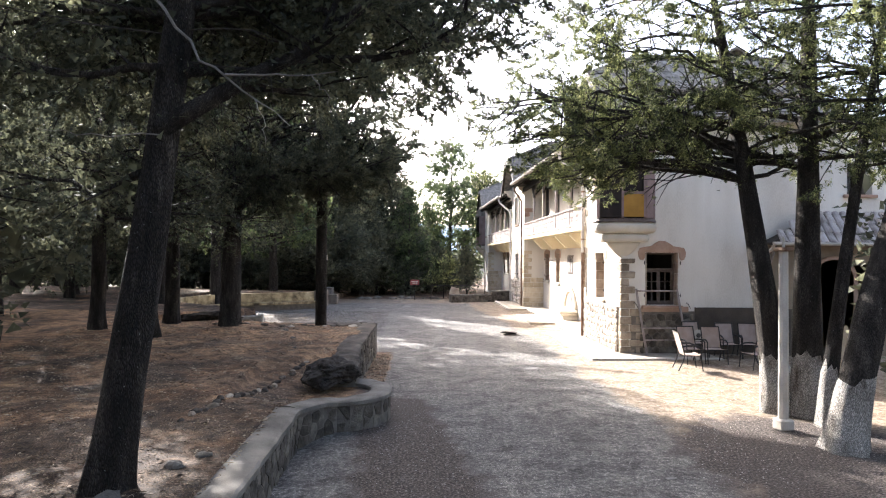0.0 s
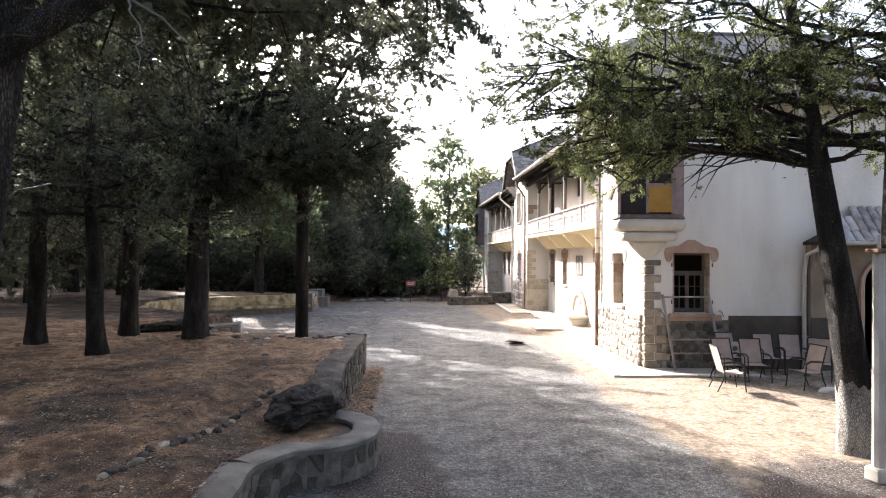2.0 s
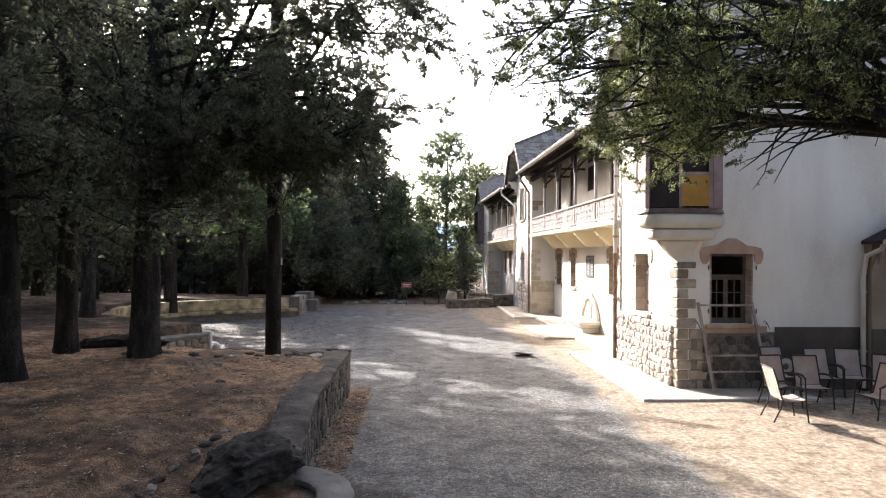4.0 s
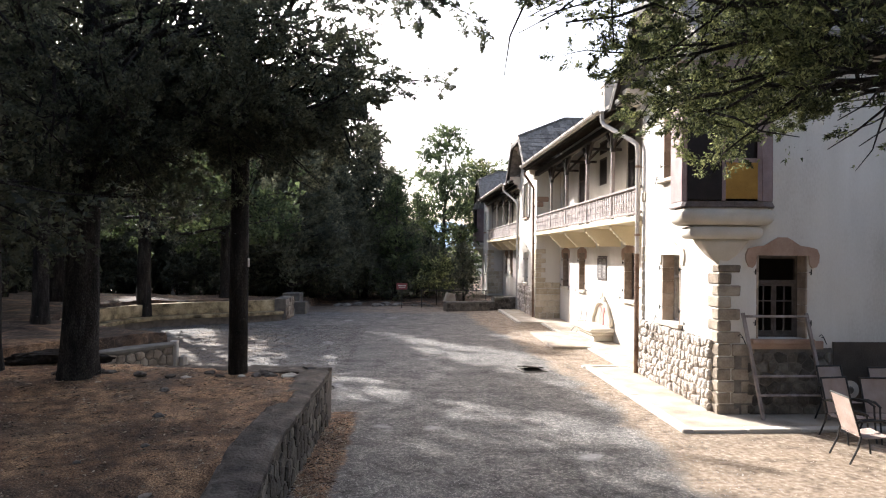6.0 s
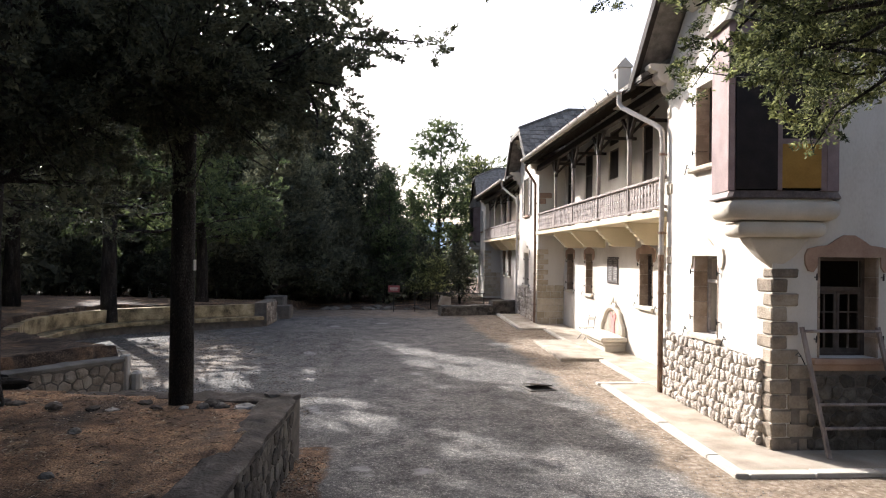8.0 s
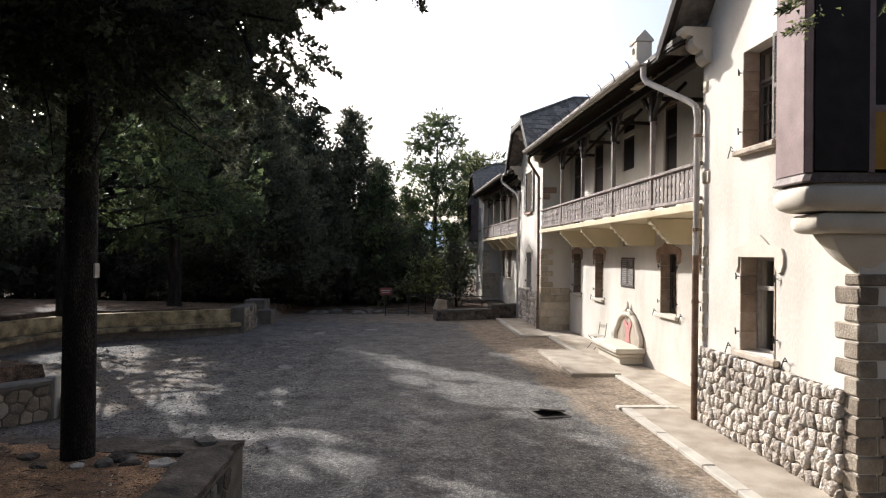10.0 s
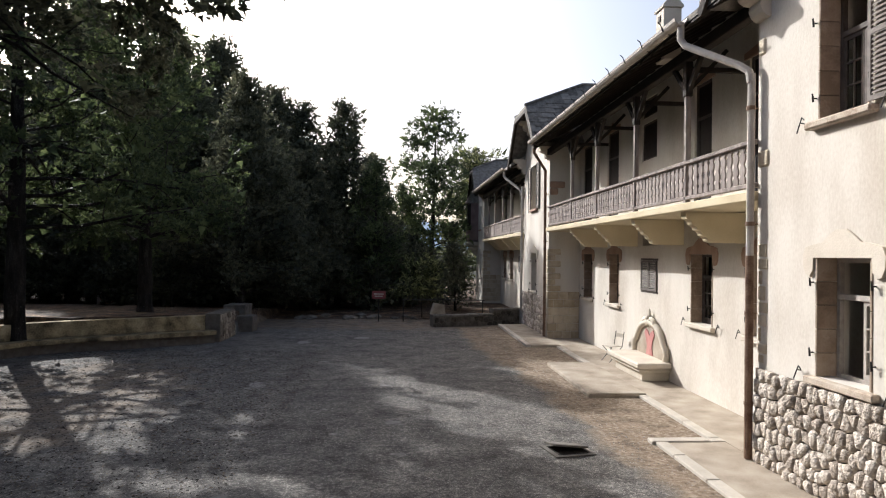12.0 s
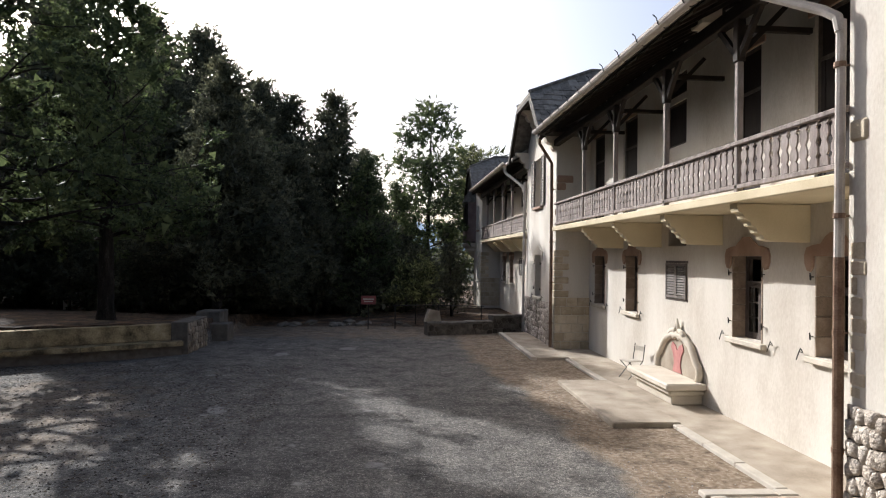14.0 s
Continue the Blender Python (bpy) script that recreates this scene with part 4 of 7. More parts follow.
DARKCYP = "dark green cypress with a bare lower trunk in the wood"
far_a = put(tree("cypress_tree", DARKCYP, 11, 11.5, 2.9, 0.19, 1.2, 54, 3.4, 0.2, per=5, tuft=0.5, width=0.3, fill=3, big=3.4), -20, 44, 10, 0.82)
far_b = put(tree("cypress_tree", DARKCYP, 12, 10.5, 3.2, 0.21, 1.3, 50, 3.4, 0.2, lean=(0.5, 0.2), per=5, tuft=0.5, width=0.3, fill=3, big=3.4), -19, 38.5, 80)
far_c = put(tree("pine_tree", "slender dark pine among the other trees of the wood", 13, 12.5, 2.5, 0.18, 2.2, 48, 3.2, 0.18, lean=(-0.3, 0.4), per=5, tuft=0.45, width=0.3, fill=3, big=3.4), -24, 33, 30)
far_d = put(tree("cypress_tree", "grey-green cypress in the light beyond the forecourt", 14, 11.0, 3.0, 0.19, 0.9, 54, 3.6, 0.16, mat=LEAFMID, shape=0.85, rise=0.4, per=12, tuft=0.45, width=0.26, fill=4, big=2.6), -0.9, 50.0, 190, 0.76)
near_a = put(tree("cypress_tree", "dark conical cypress at the edge of the forecourt", 21, 12.6, 4.1, 0.22, 0.8, 92, 5.2, 0.13, lean=(0.2, 0.1), shape=0.9, rise=0.42, twist=0.006, per=14, width=0.3, spread=0.55, tuft=0.44, fill=8), -6.66, 43.0, 20, 0.84)
put(tree("cypress_tree", "broad green cypress with hanging boughs behind the bench wall", 25, 13.8, 5.0, 0.29, 3.6, 56, 4.8, 0.115, lean=(-0.2, 0.2), mat=LEAFMID, shape=0.4, rise=0.2, droop=0.45, twist=0.006, gnarl=True, per=34, width=0.3, spread=0.48, tuft=0.34, fill=5, dead=8, at=(-10.5, 33.0, 0.0), keep=lambda x, y, z: np.sin(1.9 * x + 0.6 * z) * np.sin(1.7 * y + 1.0) * np.sin(1.6 * z + 0.4 * x) > np.where(z < 8.0 - 1.1 * (x + 6.6), -0.22, -0.3), gaps=open_to_sun), -10.5, 33.0, 0, 1.0)
put(tree("cypress_tree", "green cypress standing behind the curved bench wall", 27, 11.3, 3.7, 0.25, 2.6, 62, 5.0, 0.12, lean=(-0.2, 0.2), mat=LEAFMID, shape=0.75, rise=0.3, twist=0.006, gnarl=True, per=24, width=0.3, spread=0.6, tuft=0.36, fill=6, at=(-8.6, 37.4, 0.8), keep=lambda x, y, z: np.sin(1.8 * x + 0.5 * z) * np.sin(1.6 * y) * np.sin(1.7 * z + 0.4 * x) > -0.2, gaps=open_to_sun), -8.6, 37.4, 0, 1.0)
tall = put(tree("pine_tree", "tall pine with a long bare trunk above the bench wall", 26, 15.5, 4.2, 0.26, 7.4, 52, 6.0, 0.12, lean=(0.3, 0.2), shape=0.5, rise=0.25, twist=0.006, per=20, width=0.32, spread=0.7, tuft=0.36, fill=10, big=2.6), -13.6, 32.4, 0)
near_b = put(tree("cypress_tree", "dark cypress with dead lower twigs on the litter slope", 22, 10.5, 3.0, 0.2, 2.9, 54, 5.2, 0.085, lean=(-0.4, 0.3), shape=0.55, rise=0.2, twist=0.01, per=21, width=0.33, tuft=0.34, fill=9, big=1.8, dead=14, gnarl=True, gaps=lambda x, y, z: np.sin(2.4 * x + 0.4 * z) * np.sin(2.5 * y + 0.7) * np.sin(2.2 * z + 0.5 * x) > np.where(z > 4.4, 0.02, -0.15)), -7.1, 18.4, 140)
put(tree("cypress_tree", "large cypress with limbs that reach over the forecourt", 23, 12.0, 3.8, 0.27, 3.9, 46, 5.6, 0.058, lean=(0.3, 0.1), shape=0.5, rise=0.22, twist=0.006, per=104, tuft=0.28, width=0.27, fill=40, big=1.75, dead=16, gnarl=True, at=(-5.35, 17.95, 0.9),
         boughs=[(0.9, 18.2, 8.6), (0.6, 17.0, 9.2), (-0.2, 16.4, 8.4), (0.5, 17.4, 7.2), (-0.1, 18.6, 6.1), (-0.7, 17.6, 5.2), (0.2, 19.0, 8.3), (-1.6, 16.4, 5.0), (-1.2, 18.8, 6.6), (-2.4, 15.6, 6.2), (-0.8, 20.4, 7.4), (-2.6, 19.8, 4.9), (-3.4, 15.4, 4.7), (-1.0, 16.6, 8.0), (-2.2, 17.2, 9.0), (-3.4, 20.6, 8.0), (-4.4, 14.6, 5.6), (-1.2, 17.6, 5.2), (-1.3, 18.6, 5.5), (-1.5, 19.5, 5.9), (-2.0, 18.8, 5.2), (-1.7, 17.2, 5.0), (-1.2, 19.4, 6.4)],
         forks=[(0.12, (-5.3, 17.95, 4.5), (-4.75, 17.9, 6.0), (-4.15, 17.8, 7.45), (-3.5, 17.6, 9.4)), (0.12, (-5.3, 17.9, 4.3), (-4.1, 17.9, 6.2), (-3.45, 17.9, 7.45), (-2.6, 17.8, 9.3)),
                (0.11, (-5.25, 17.9, 4.1), (-3.9, 17.9, 5.1), (-3.0, 17.9, 5.7), (-1.85, 17.9, 7.4), (-0.8, 17.7, 8.8)), (0.10, (-5.3, 17.95, 4.8), (-6.3, 17.95, 6.1), (-6.4, 17.9, 7.4), (-6.7, 17.8, 9.2)),
                (0.07, (-5.25, 17.85, 3.8), (-4.7, 17.85, 4.15), (-3.25, 17.8, 4.9), (-2.2, 17.6, 5.3))],
         gaps=lambda x, y, z: np.sin(2.5 * x + 0.4 * z) * np.sin(2.3 * y + 0.7) * np.sin(2.7 * z + 0.5 * x) > np.where((x < -2.6) & (z > 5.6), 0.07, -0.3),
         keep=lambda x, y, z: (z > 4.3) | (x < -2.6)), -5.35, 17.95, 0, z=0.9)
leaning = put(tree("cypress_tree", "leaning dark cypress with big limbs at the terrace wall", 24, 11.5, 3.6, 0.2, 4.6, 40, 4.4, 0.056, lean=(1.25, 0.3), shape=0.5, rise=0.28, twist=0.004, per=84, tuft=0.27, width=0.27, fill=30, big=1.8, dead=10, gnarl=True, bend=0.8, at=(-3.12, 6.35, 0.65),
         boughs=[(0.2, 9.6, 6.1), (1.0, 11.0, 7.2), (-0.4, 11.4, 7.6), (1.2, 9.8, 6.7), (2.0, 10.4, 7.4), (0.6, 10.8, 6.3), (-0.6, 10.6, 6.9), (0.4, 11.6, 8.0), (-1.8, 11.8, 6.4), (-4.6, 10.6, 6.0), (-6.4, 9.4, 5.6), (-3.2, 11.8, 7.2), (-5.8, 7.6, 5.2), (-3.5, 8.4, 6.0), (-4.6, 8.6, 5.6), (-2.2, 9.0, 5.9), (-1.1, 8.6, 6.0), (-0.5, 9.6, 6.2), (-5.2, 9.8, 5.5), (-1.6, 10.0, 5.7), (-2.9, 9.8, 5.5), (-4.0, 7.6, 5.2), (-0.9, 7.6, 5.6)],
         forks=[(0.10, (-2.62, 6.35, 4.1), (-1.65, 6.4, 4.7), (-0.9, 6.5, 5.25), (-0.1, 6.6, 6.1)), (0.075, (-2.55, 6.4, 4.65), (-1.75, 7.0, 4.9), (-0.14, 7.2, 5.2), (0.6, 7.3, 5.7)), (0.05, (-2.6, 6.35, 4.7), (-3.7, 6.4, 4.68), (-4.6, 6.6, 4.9)), (0.05, (-2.7, 6.4, 3.75), (-3.3, 6.5, 3.5), (-4.3, 6.9, 3.7))],
         keep=lambda x, y, z: (z > np.where(y < 7.4, 4.5, 4.8)) | (x < -2.4)), -3.12, 6.35, 0, z=0.65)
PALEWOOD = material("bleached_dead_wood", [(0.10, 0.09, 0.08), (0.24, 0.22, 0.195)], 5.0, 0.9, bump=0.3)
rngd = np.random.default_rng(240)
for r0, *way in ((0.016, (-2.6, 6.1, 5.3), (-2.08, 5.9, 4.65), (-1.6, 5.9, 4.3), (-1.28, 5.9, 4.08)), (0.014, (-1.85, 5.85, 4.5), (-1.4, 5.9, 4.5), (-0.85, 5.9, 4.57)), (0.008, (-2.55, 6.2, 4.02), (-3.1, 6.0, 3.98), (-3.6, 6.1, 4.05)), (0.006, (-1.6, 5.9, 4.3), (-1.5, 5.8, 4.05), (-1.45, 5.7, 3.85)), (0.006, (-1.1, 5.9, 4.53), (-0.95, 5.8, 4.35), (-0.9, 5.8, 4.15))):
    bm = bmesh.new()
    pts = [Vector(way[0])]
    for a, b in zip(way, way[1:]):
        pts += [Vector(a).lerp(Vector(b), g / 4) + Vector(rngd.normal(0, 0.012, 3)) for g in (1, 2, 3, 4)]
    pts = [p - Vector((-3.12, 6.35, 0.65)) for p in pts]
    tube(bm, pts, [r0 * (1 - 0.75 * j / (len(pts) - 1)) for j in range(len(pts))], 5, False)
    part("dead_branch", bm, PALEWOOD, leaning, "bleached bare dead branch")

# the wood beyond the forecourt and up the slope
placed = [(-5.35, 17.9), (-7.1, 18.4), (-20, 44), (-19, 38.5), (-24, 33), (-2.8, 18.15), (-3, 6.3), (-8.6, 37.3), (-6.66, 43.0), (-10.5, 33.0), (-0.9, 50.0), (-13.6, 32.4)]
rng = random.Random(5)


def free(x, y, gap):
    return all((x - a) ** 2 + (y - b) ** 2 > gap * gap for a, b in placed)


for x, y, s, turn, pr in ((-6.6, 15.8, 0.92, 60, near_b), (-8.3, 16.6, 0.95, 200, near_b), (-10.1, 25.2, 1.05, 300, near_b), (-10.2, 46.4, 0.62, 35, far_b), (-14.6, 49.2, 0.85, 75, far_a), (-9.6, 42.9, 0.36, 5, far_b), 
                          (-3.15, 52.0, 0.97, 20, near_a), (-4.5, 48.5, 0.68, 120, near_a), (-6.2, 46.0, 0.76, 45, near_a), (-1.4, 56.5, 0.78, 200, near_a), (-12.5, 60.0, 1.46, 260, near_a), (-8.5, 58.5, 1.18, 310, near_a), (-5.8, 56.0, 1.05, 160, near_a), (-17.0, 62.0, 1.6, 75, near_a), (-20.5, 56.0, 1.55, 15, near_a), (-16.6, 50.6, 1.3, 140, near_a), (-9.5, 57.0, 1.2, 15, far_d), (-12.5, 52.0, 1.27, 95, far_a), (-22.0, 48.0, 0.8, 150, far_a), (-19.0, 51.0, 1.25, 20, far_b), (-25.0, 45.0, 1.25, 80, far_a), (-16.5, 53.0, 1.22, 310, far_b), (-28.0, 50.0, 1.25, 200, far_b), (-21.0, 55.0, 1.3, 260, far_a), (-13.5, 55.0, 1.2, 110, far_a), (-6.6, 50.5, 0.85, 300, far_d), (-10.5, 49.5, 0.95, 210, near_a), (-1.2, 55.0, 0.75, 70, far_d), (0.6, 60.0, 0.75, 33, far_d),
                          (-14.6, 27.0, 1.0, 10, far_c), (-18.6, 29.9, 1.0, 250, far_a), (-15.8, 29.5, 1.1, 170, near_a), (-26.0, 43.0, 1.15, 40, tall), (-16.8, 34.2, 0.9, 95, tall), (-29.5, 57.0, 1.5, 30, far_a), (-26.5, 59.5, 1.45, 130, far_b), (-33.0, 56.0, 1.5, 220, far_a), (-17.5, 49.5, 0.6, 115, far_a), (-18.0, 45.0, 0.5, 330, far_b), (-10.6, 44.6, 0.4, 90, far_a),
                          (-9.0, 10.5, 0.95, 75, near_b), (-9.9, 12.9, 0.85, 20, far_a), (-12.0, 14.5, 0.75, 130, far_a), (-13.0, 20.0, 0.75, 280, far_b), (-16.5, 16.0, 0.75, 222, far_a), (-10.0, 5.5, 1.0, 111, far_b), (-18, 22.5, 1.0, 40, far_c)):
    placed.append((x, y))
    plant(pr, x, y, turn, s)
tries = 0
while len(placed) < 94 and tries < 9000:
    tries += 1
    x, y = rng.uniform(-46, -9), rng.uniform(7, 85)
    if rng.random() < 0.3:
        x, y = rng.uniform(-20, 9), rng.uniform(50, 85)
        if x > -2 and y < 68:
            continue
    if not free(x, y, 3.1) or (x > -12.5 and y < 37) or (10.0 < 0.8 * x + 0.6 * y < 13.8 and 33 < y < 55):
        continue
    placed.append((x, y))
    kind, turn, size = far_d if x > -7 else rng.choice((far_a, far_b, far_c)), rng.uniform(0, 360), rng.uniform(0.78, 1.05) * (0.75 if x > -6 else 1)
    if math.hypot(x + 11.3, y - 38.9) > 0.8:       # a gap beside the large cypress
        plant(kind, x, y, turn, size)
put(tree("pine_tree", "open-crowned pine beyond the end of the house", 31, 14.0, 3.6, 0.22, 2.4, 44, 6.0, 0.22, shape=0.5, rise=0.3, spread=0.8, lean=(0.3, 0), per=14, width=0.22, mat=LEAFMID, fill=2), 2.7, 61, 0)
put(tree("oak_tree", "round-crowned green tree behind the house", 32, 12.0, 4.0, 0.3, 3.0, 44, 5.0, 0.24, mat=LEAFLIGHT, shape=0.3, rise=0.5, spread=0.9, per=12), 7.6, 71, 0)
put(tree("sapling", "small light green sapling beside the low wall", 33, 2.6, 0.9, 0.03, 0.9, 14, 9.0, 0.12, mat=LEAFLIGHT, shape=0.4, spread=0.4, per=14, tuft=0.25, width=0.2), 1.6, 44.5, 0)
for x, y, s, turn in ((-3.4, 49.0, 0.5, 0), (4.5, 62.0, 0.55, 90), (1.2, 54.0, 0.42, 50), (3.6, 49.0, 0.36, 150)):
    plant(far_b, x, y, turn, s, "young dark cypress with foliage almost to the ground")
for k in range(24):
    x, y = rng.uniform(-34, -9), rng.uniform(44, 64)
    if k % 3 == 0:
        x, y = rng.uniform(-12, 3), rng.uniform(49, 66)
    if free(x, y, 1.6):
        plant(rng.choice((far_a, far_b)), x, y, rng.uniform(0, 360), rng.uniform(0.3, 0.5), "young dark cypress with foliage almost to the ground")

bush = put(tree("shrub", "low dark evergreen shrub under the trees", 51, 2.4, 1.3, 0.04, 0.15, 22, 5.0, 0.12, shape=0.45, rise=0.5, spread=0.5, per=6, tuft=0.35, width=0.3, fill=5, big=2.8), -12.0, 45.0, 0)
made = 0
while made < 60:
    x, y = rng.uniform(-42, 3), rng.uniform(43.5, 66)
    if x > -4 and y < 46 or y < 49 and x > -13 and rng.random() < 0.5:
        continue
    if -15.2 < x < -11.2 and y < 50:      # the way to the notice board is open
        x += 4.0
    plant(bush, x, y, rng.uniform(0, 360), rng.uniform(0.6, 1.25))
    made += 1

# the group beside the end of the house, its feet painted white
def over_yard(x, y, z):
    """Where the yard trees reach: high over the yard, clear of the end wall's foot."""
    foot = np.where(y < 13.2, np.where(x < 1.5, 4.8, np.where(x < 4.2, 4.25, np.where(x < 5.4, 4.6, 3.8))), np.where(x < 2.6, 5.6, np.where(x < 4.4, 4.0, np.where(x < 5.4, 4.1, 4.9))))
    return (x > 0.8) & (z > foot)


def yard_clumps(x, y, z):
    """Clumps of leaves with gaps, thin before the end wall."""
    clump = np.sin(2.9 * x + 1.0) * np.sin(2.6 * y + 0.5 * z) * np.sin(3.3 * z + 0.7 * x)
    return clump > np.where((y > 12.2) & (x > 3.8 + 0.62 * (y - 12.7)), 0.33, -0.1)


for sd, x, y, h, rad, tr, lean, limbs, clear, boughs in (
        (41, 6.75, 12.0, 9.5, 2.8, 0.25, (-1.3, 0.4), 22, 4.4, [(4.4, 16.0, 4.8), (2.7, 12.4, 8.4), (2.3, 14.6, 7.4), (3.4, 16.4, 6.8), (3.0, 15.4, 5.5), (2.5, 13.8, 6.2), (3.4, 12.6, 5.6), (3.0, 11.6, 6.6), (0.9, 12.2, 5.5), (1.1, 12.8, 5.9), (1.5, 13.0, 5.2), (1.2, 11.6, 5.7), (2.0, 12.5, 4.7), (1.6, 12.0, 5.1), (2.6, 13.0, 4.5), (2.9, 14.4, 4.7), (2.1, 13.4, 5.2), (3.8, 15.4, 4.7), (3.0, 14.0, 4.6)]),
        (42, 7.15, 11.75, 11.0, 3.0, 0.27, (0.1, 0.1), 25, 4.6, [(3.8, 15.8, 5.4), (3.4, 15.0, 4.9), (4.0, 14.4, 5.6), (4.4, 16.4, 6.6), (3.2, 16.0, 6.2), (4.2, 17.0, 6.2), (5.0, 15.0, 8.0), (3.2, 10.8, 8.4), (4.6, 15.6, 5.6), (3.6, 14.2, 7.0), (9.2, 12.6, 5.6), (5.6, 14.6, 6.6), (2.8, 12.8, 7.8)]),
        (43, 7.0, 11.0, 8.5, 2.2, 0.14, (1.1, -0.2), 16, 4.4, [(9.4, 11.4, 5.6), (6.4, 9.0, 6.0)]),
        (44, 6.35, 9.6, 9.5, 3.0, 0.27, (2.9, 0.3), 24, 4.6, [(5.2, 12.2, 6.0), (8.4, 11.6, 5.4), (4.6, 10.2, 6.8)])):
    t = put(tree("cypress_tree", "green cypress with a whitewashed foot by the house", sd, h, rad, tr, clear, limbs, 5.6, 0.044, lean=lean, mat=LEAFLIGHT, shape=0.42, rise=0.2, droop=0.35, twist=0.0, gnarl=True, per=150, tuft=0.23, width=0.19, fill=44, big=1.4, boughs=boughs, at=(x, y, 0), keep=over_yard, gaps=yard_clumps), x, y, 0, z=0)
    whitewash(t, sd, lean, h, tr)

# unseen trees added behind yard and start, to hold back sky light
for x, y, s, turn in ((12.4, 12.4, 1.0, 20), (13.8, 6.5, 1.0, 130), (13.0, -3.0, 1.0, 300), (7.0, -5.0, 1.05, 75), (2.0, -7.0, 1.0, 160), (-3.0, -5.5, 1.0, 250), (-7.0, -2.0, 1.0, 15), (-7.5, 2.5, 0.95, 95), (0.0, -12.0, 1.05, 280), (8.5, -9.0, 1.0, 190), (-10.0, -7.0, 1.0, 330)):
    plant(rng.choice((far_a, far_b)), x, y, turn, s)

# ---- distance ----
def hill(name, label, x0, x1, y, top, rise, mat, seed, step):
    rngh = np.random.default_rng(seed)
    xs = np.arange(x0, x1, step)
    ph = rngh.random(6) * 6
    crest = top * (0.75 + 0.25 * sum(np.sin(xs / (x1 - x0) * (3 + 4 * k) + ph[k]) / (1 + k) for k in range(6)))
    rows = []
    for j, f in enumerate(np.linspace(0, 1, 12)):
        rows.append(np.stack([xs + rngh.normal(0, step * 0.2, len(xs)), np.full(len(xs), y + rise * f) + rngh.normal(0, step * 0.2, len(xs)), crest * math.sin(f * math.pi / 2) - 3 + rngh.normal(0, top * 0.015, len(xs))], -1))
    v = np.concatenate(rows)
    n = len(xs)
    f = [(j * n + i, j * n + i + 1, (j + 1) * n + i + 1, (j + 1) * n + i) for j in range(11) for i in range(n - 1)]
    me = bpy.data.meshes.new(name)
    me.from_pydata(v.tolist(), [], f)
    me.polygons.foreach_set("use_smooth", [True] * len(f))
    me.materials.append(mat)
    return tagged(new(name, me), label, "hill", kind="structure")


WOODHILL = material("wooded_slope", [(0.010, 0.014, 0.007), (0.025, 0.032, 0.015)], 0.3, 0.95, bump=1.0, fine=1.2)
# the haze of the air is put into the mountain's base colour
HAZE = material("mountain_painted_haze", [(0.16, 0.24, 0.32), (0.22, 0.30, 0.37)], 0.004, 1.0, bump=0, fine=0.03)
hill("backdrop_wood", "dark wooded rise behind the trees", -160, 160, 92, 7.5, 60, WOODHILL, 3, 2.5)
side = hill("backdrop_wood_side", "dark wooded rise up the slope", -160, 160, 52, 6.0, 60, WOODHILL, 4, 2.5)
side.matrix_world = pose(0, 20, 0, 0, 0, 90)
hill("backdrop_mountain", "mountain far away, pale blue haze put into its colour", -1500, 1500, 1500, 225, 500, HAZE, 5, 30)

# ---- stonework ----
def voronoi(u0, u1, v0, v1, size, rng, aspect=1.0):
    """Irregular cells that fill a rectangle."""
    nu, nv = max(1, round((u1 - u0) / size)), max(1, round((v1 - v0) / (size * aspect)))
    du, dv = (u1 - u0) / nu, (v1 - v0) / nv
    P = {}
    for i in range(-1, nu + 1):
        for j in range(-1, nv + 1):
            P[i, j] = (u0 + (i + 0.5 + 0.5 * (j % 2) - 0.25 + rng.uniform(-0.3, 0.3)) * du, v0 + (j + 0.5 + rng.uniform(-0.28, 0.28)) * dv)
    cells = []
    for (i, j), (pu, pv) in P.items():
        if not (0 <= i < nu and 0 <= j < nv):
            continue
        poly = [(u0, v0), (u1, v0), (u1, v1), (u0, v1)]
        for a in range(i - 2, i + 3):
            for b in range(j - 2, j + 3):
                if (a, b) == (i, j) or (a, b) not in P:
                    continue
                qu, qv = P[a, b]
                mu, mv, nx, ny = (pu + qu) / 2, (pv + qv) / 2, qu - pu, qv - pv
                cut, m = [], len(poly)
                for k in range(m):
                    s, e = poly[k], poly[(k + 1) % m]
                    ds, de = (s[0] - mu) * nx + (s[1] - mv) * ny, (e[0] - mu) * nx + (e[1] - mv) * ny
                    if ds <= 0:
                        cut.append(s)
                    if ds * de < 0:
                        f = ds / (ds - de)
                        cut.append((s[0] + (e[0] - s[0]) * f, s[1] + (e[1] - s[1]) * f))
                poly = cut
                if len(poly) < 3:
                    break
            if len(poly) < 3:
                break
        if len(poly) >= 3:
            cells.append(poly)
    return cells


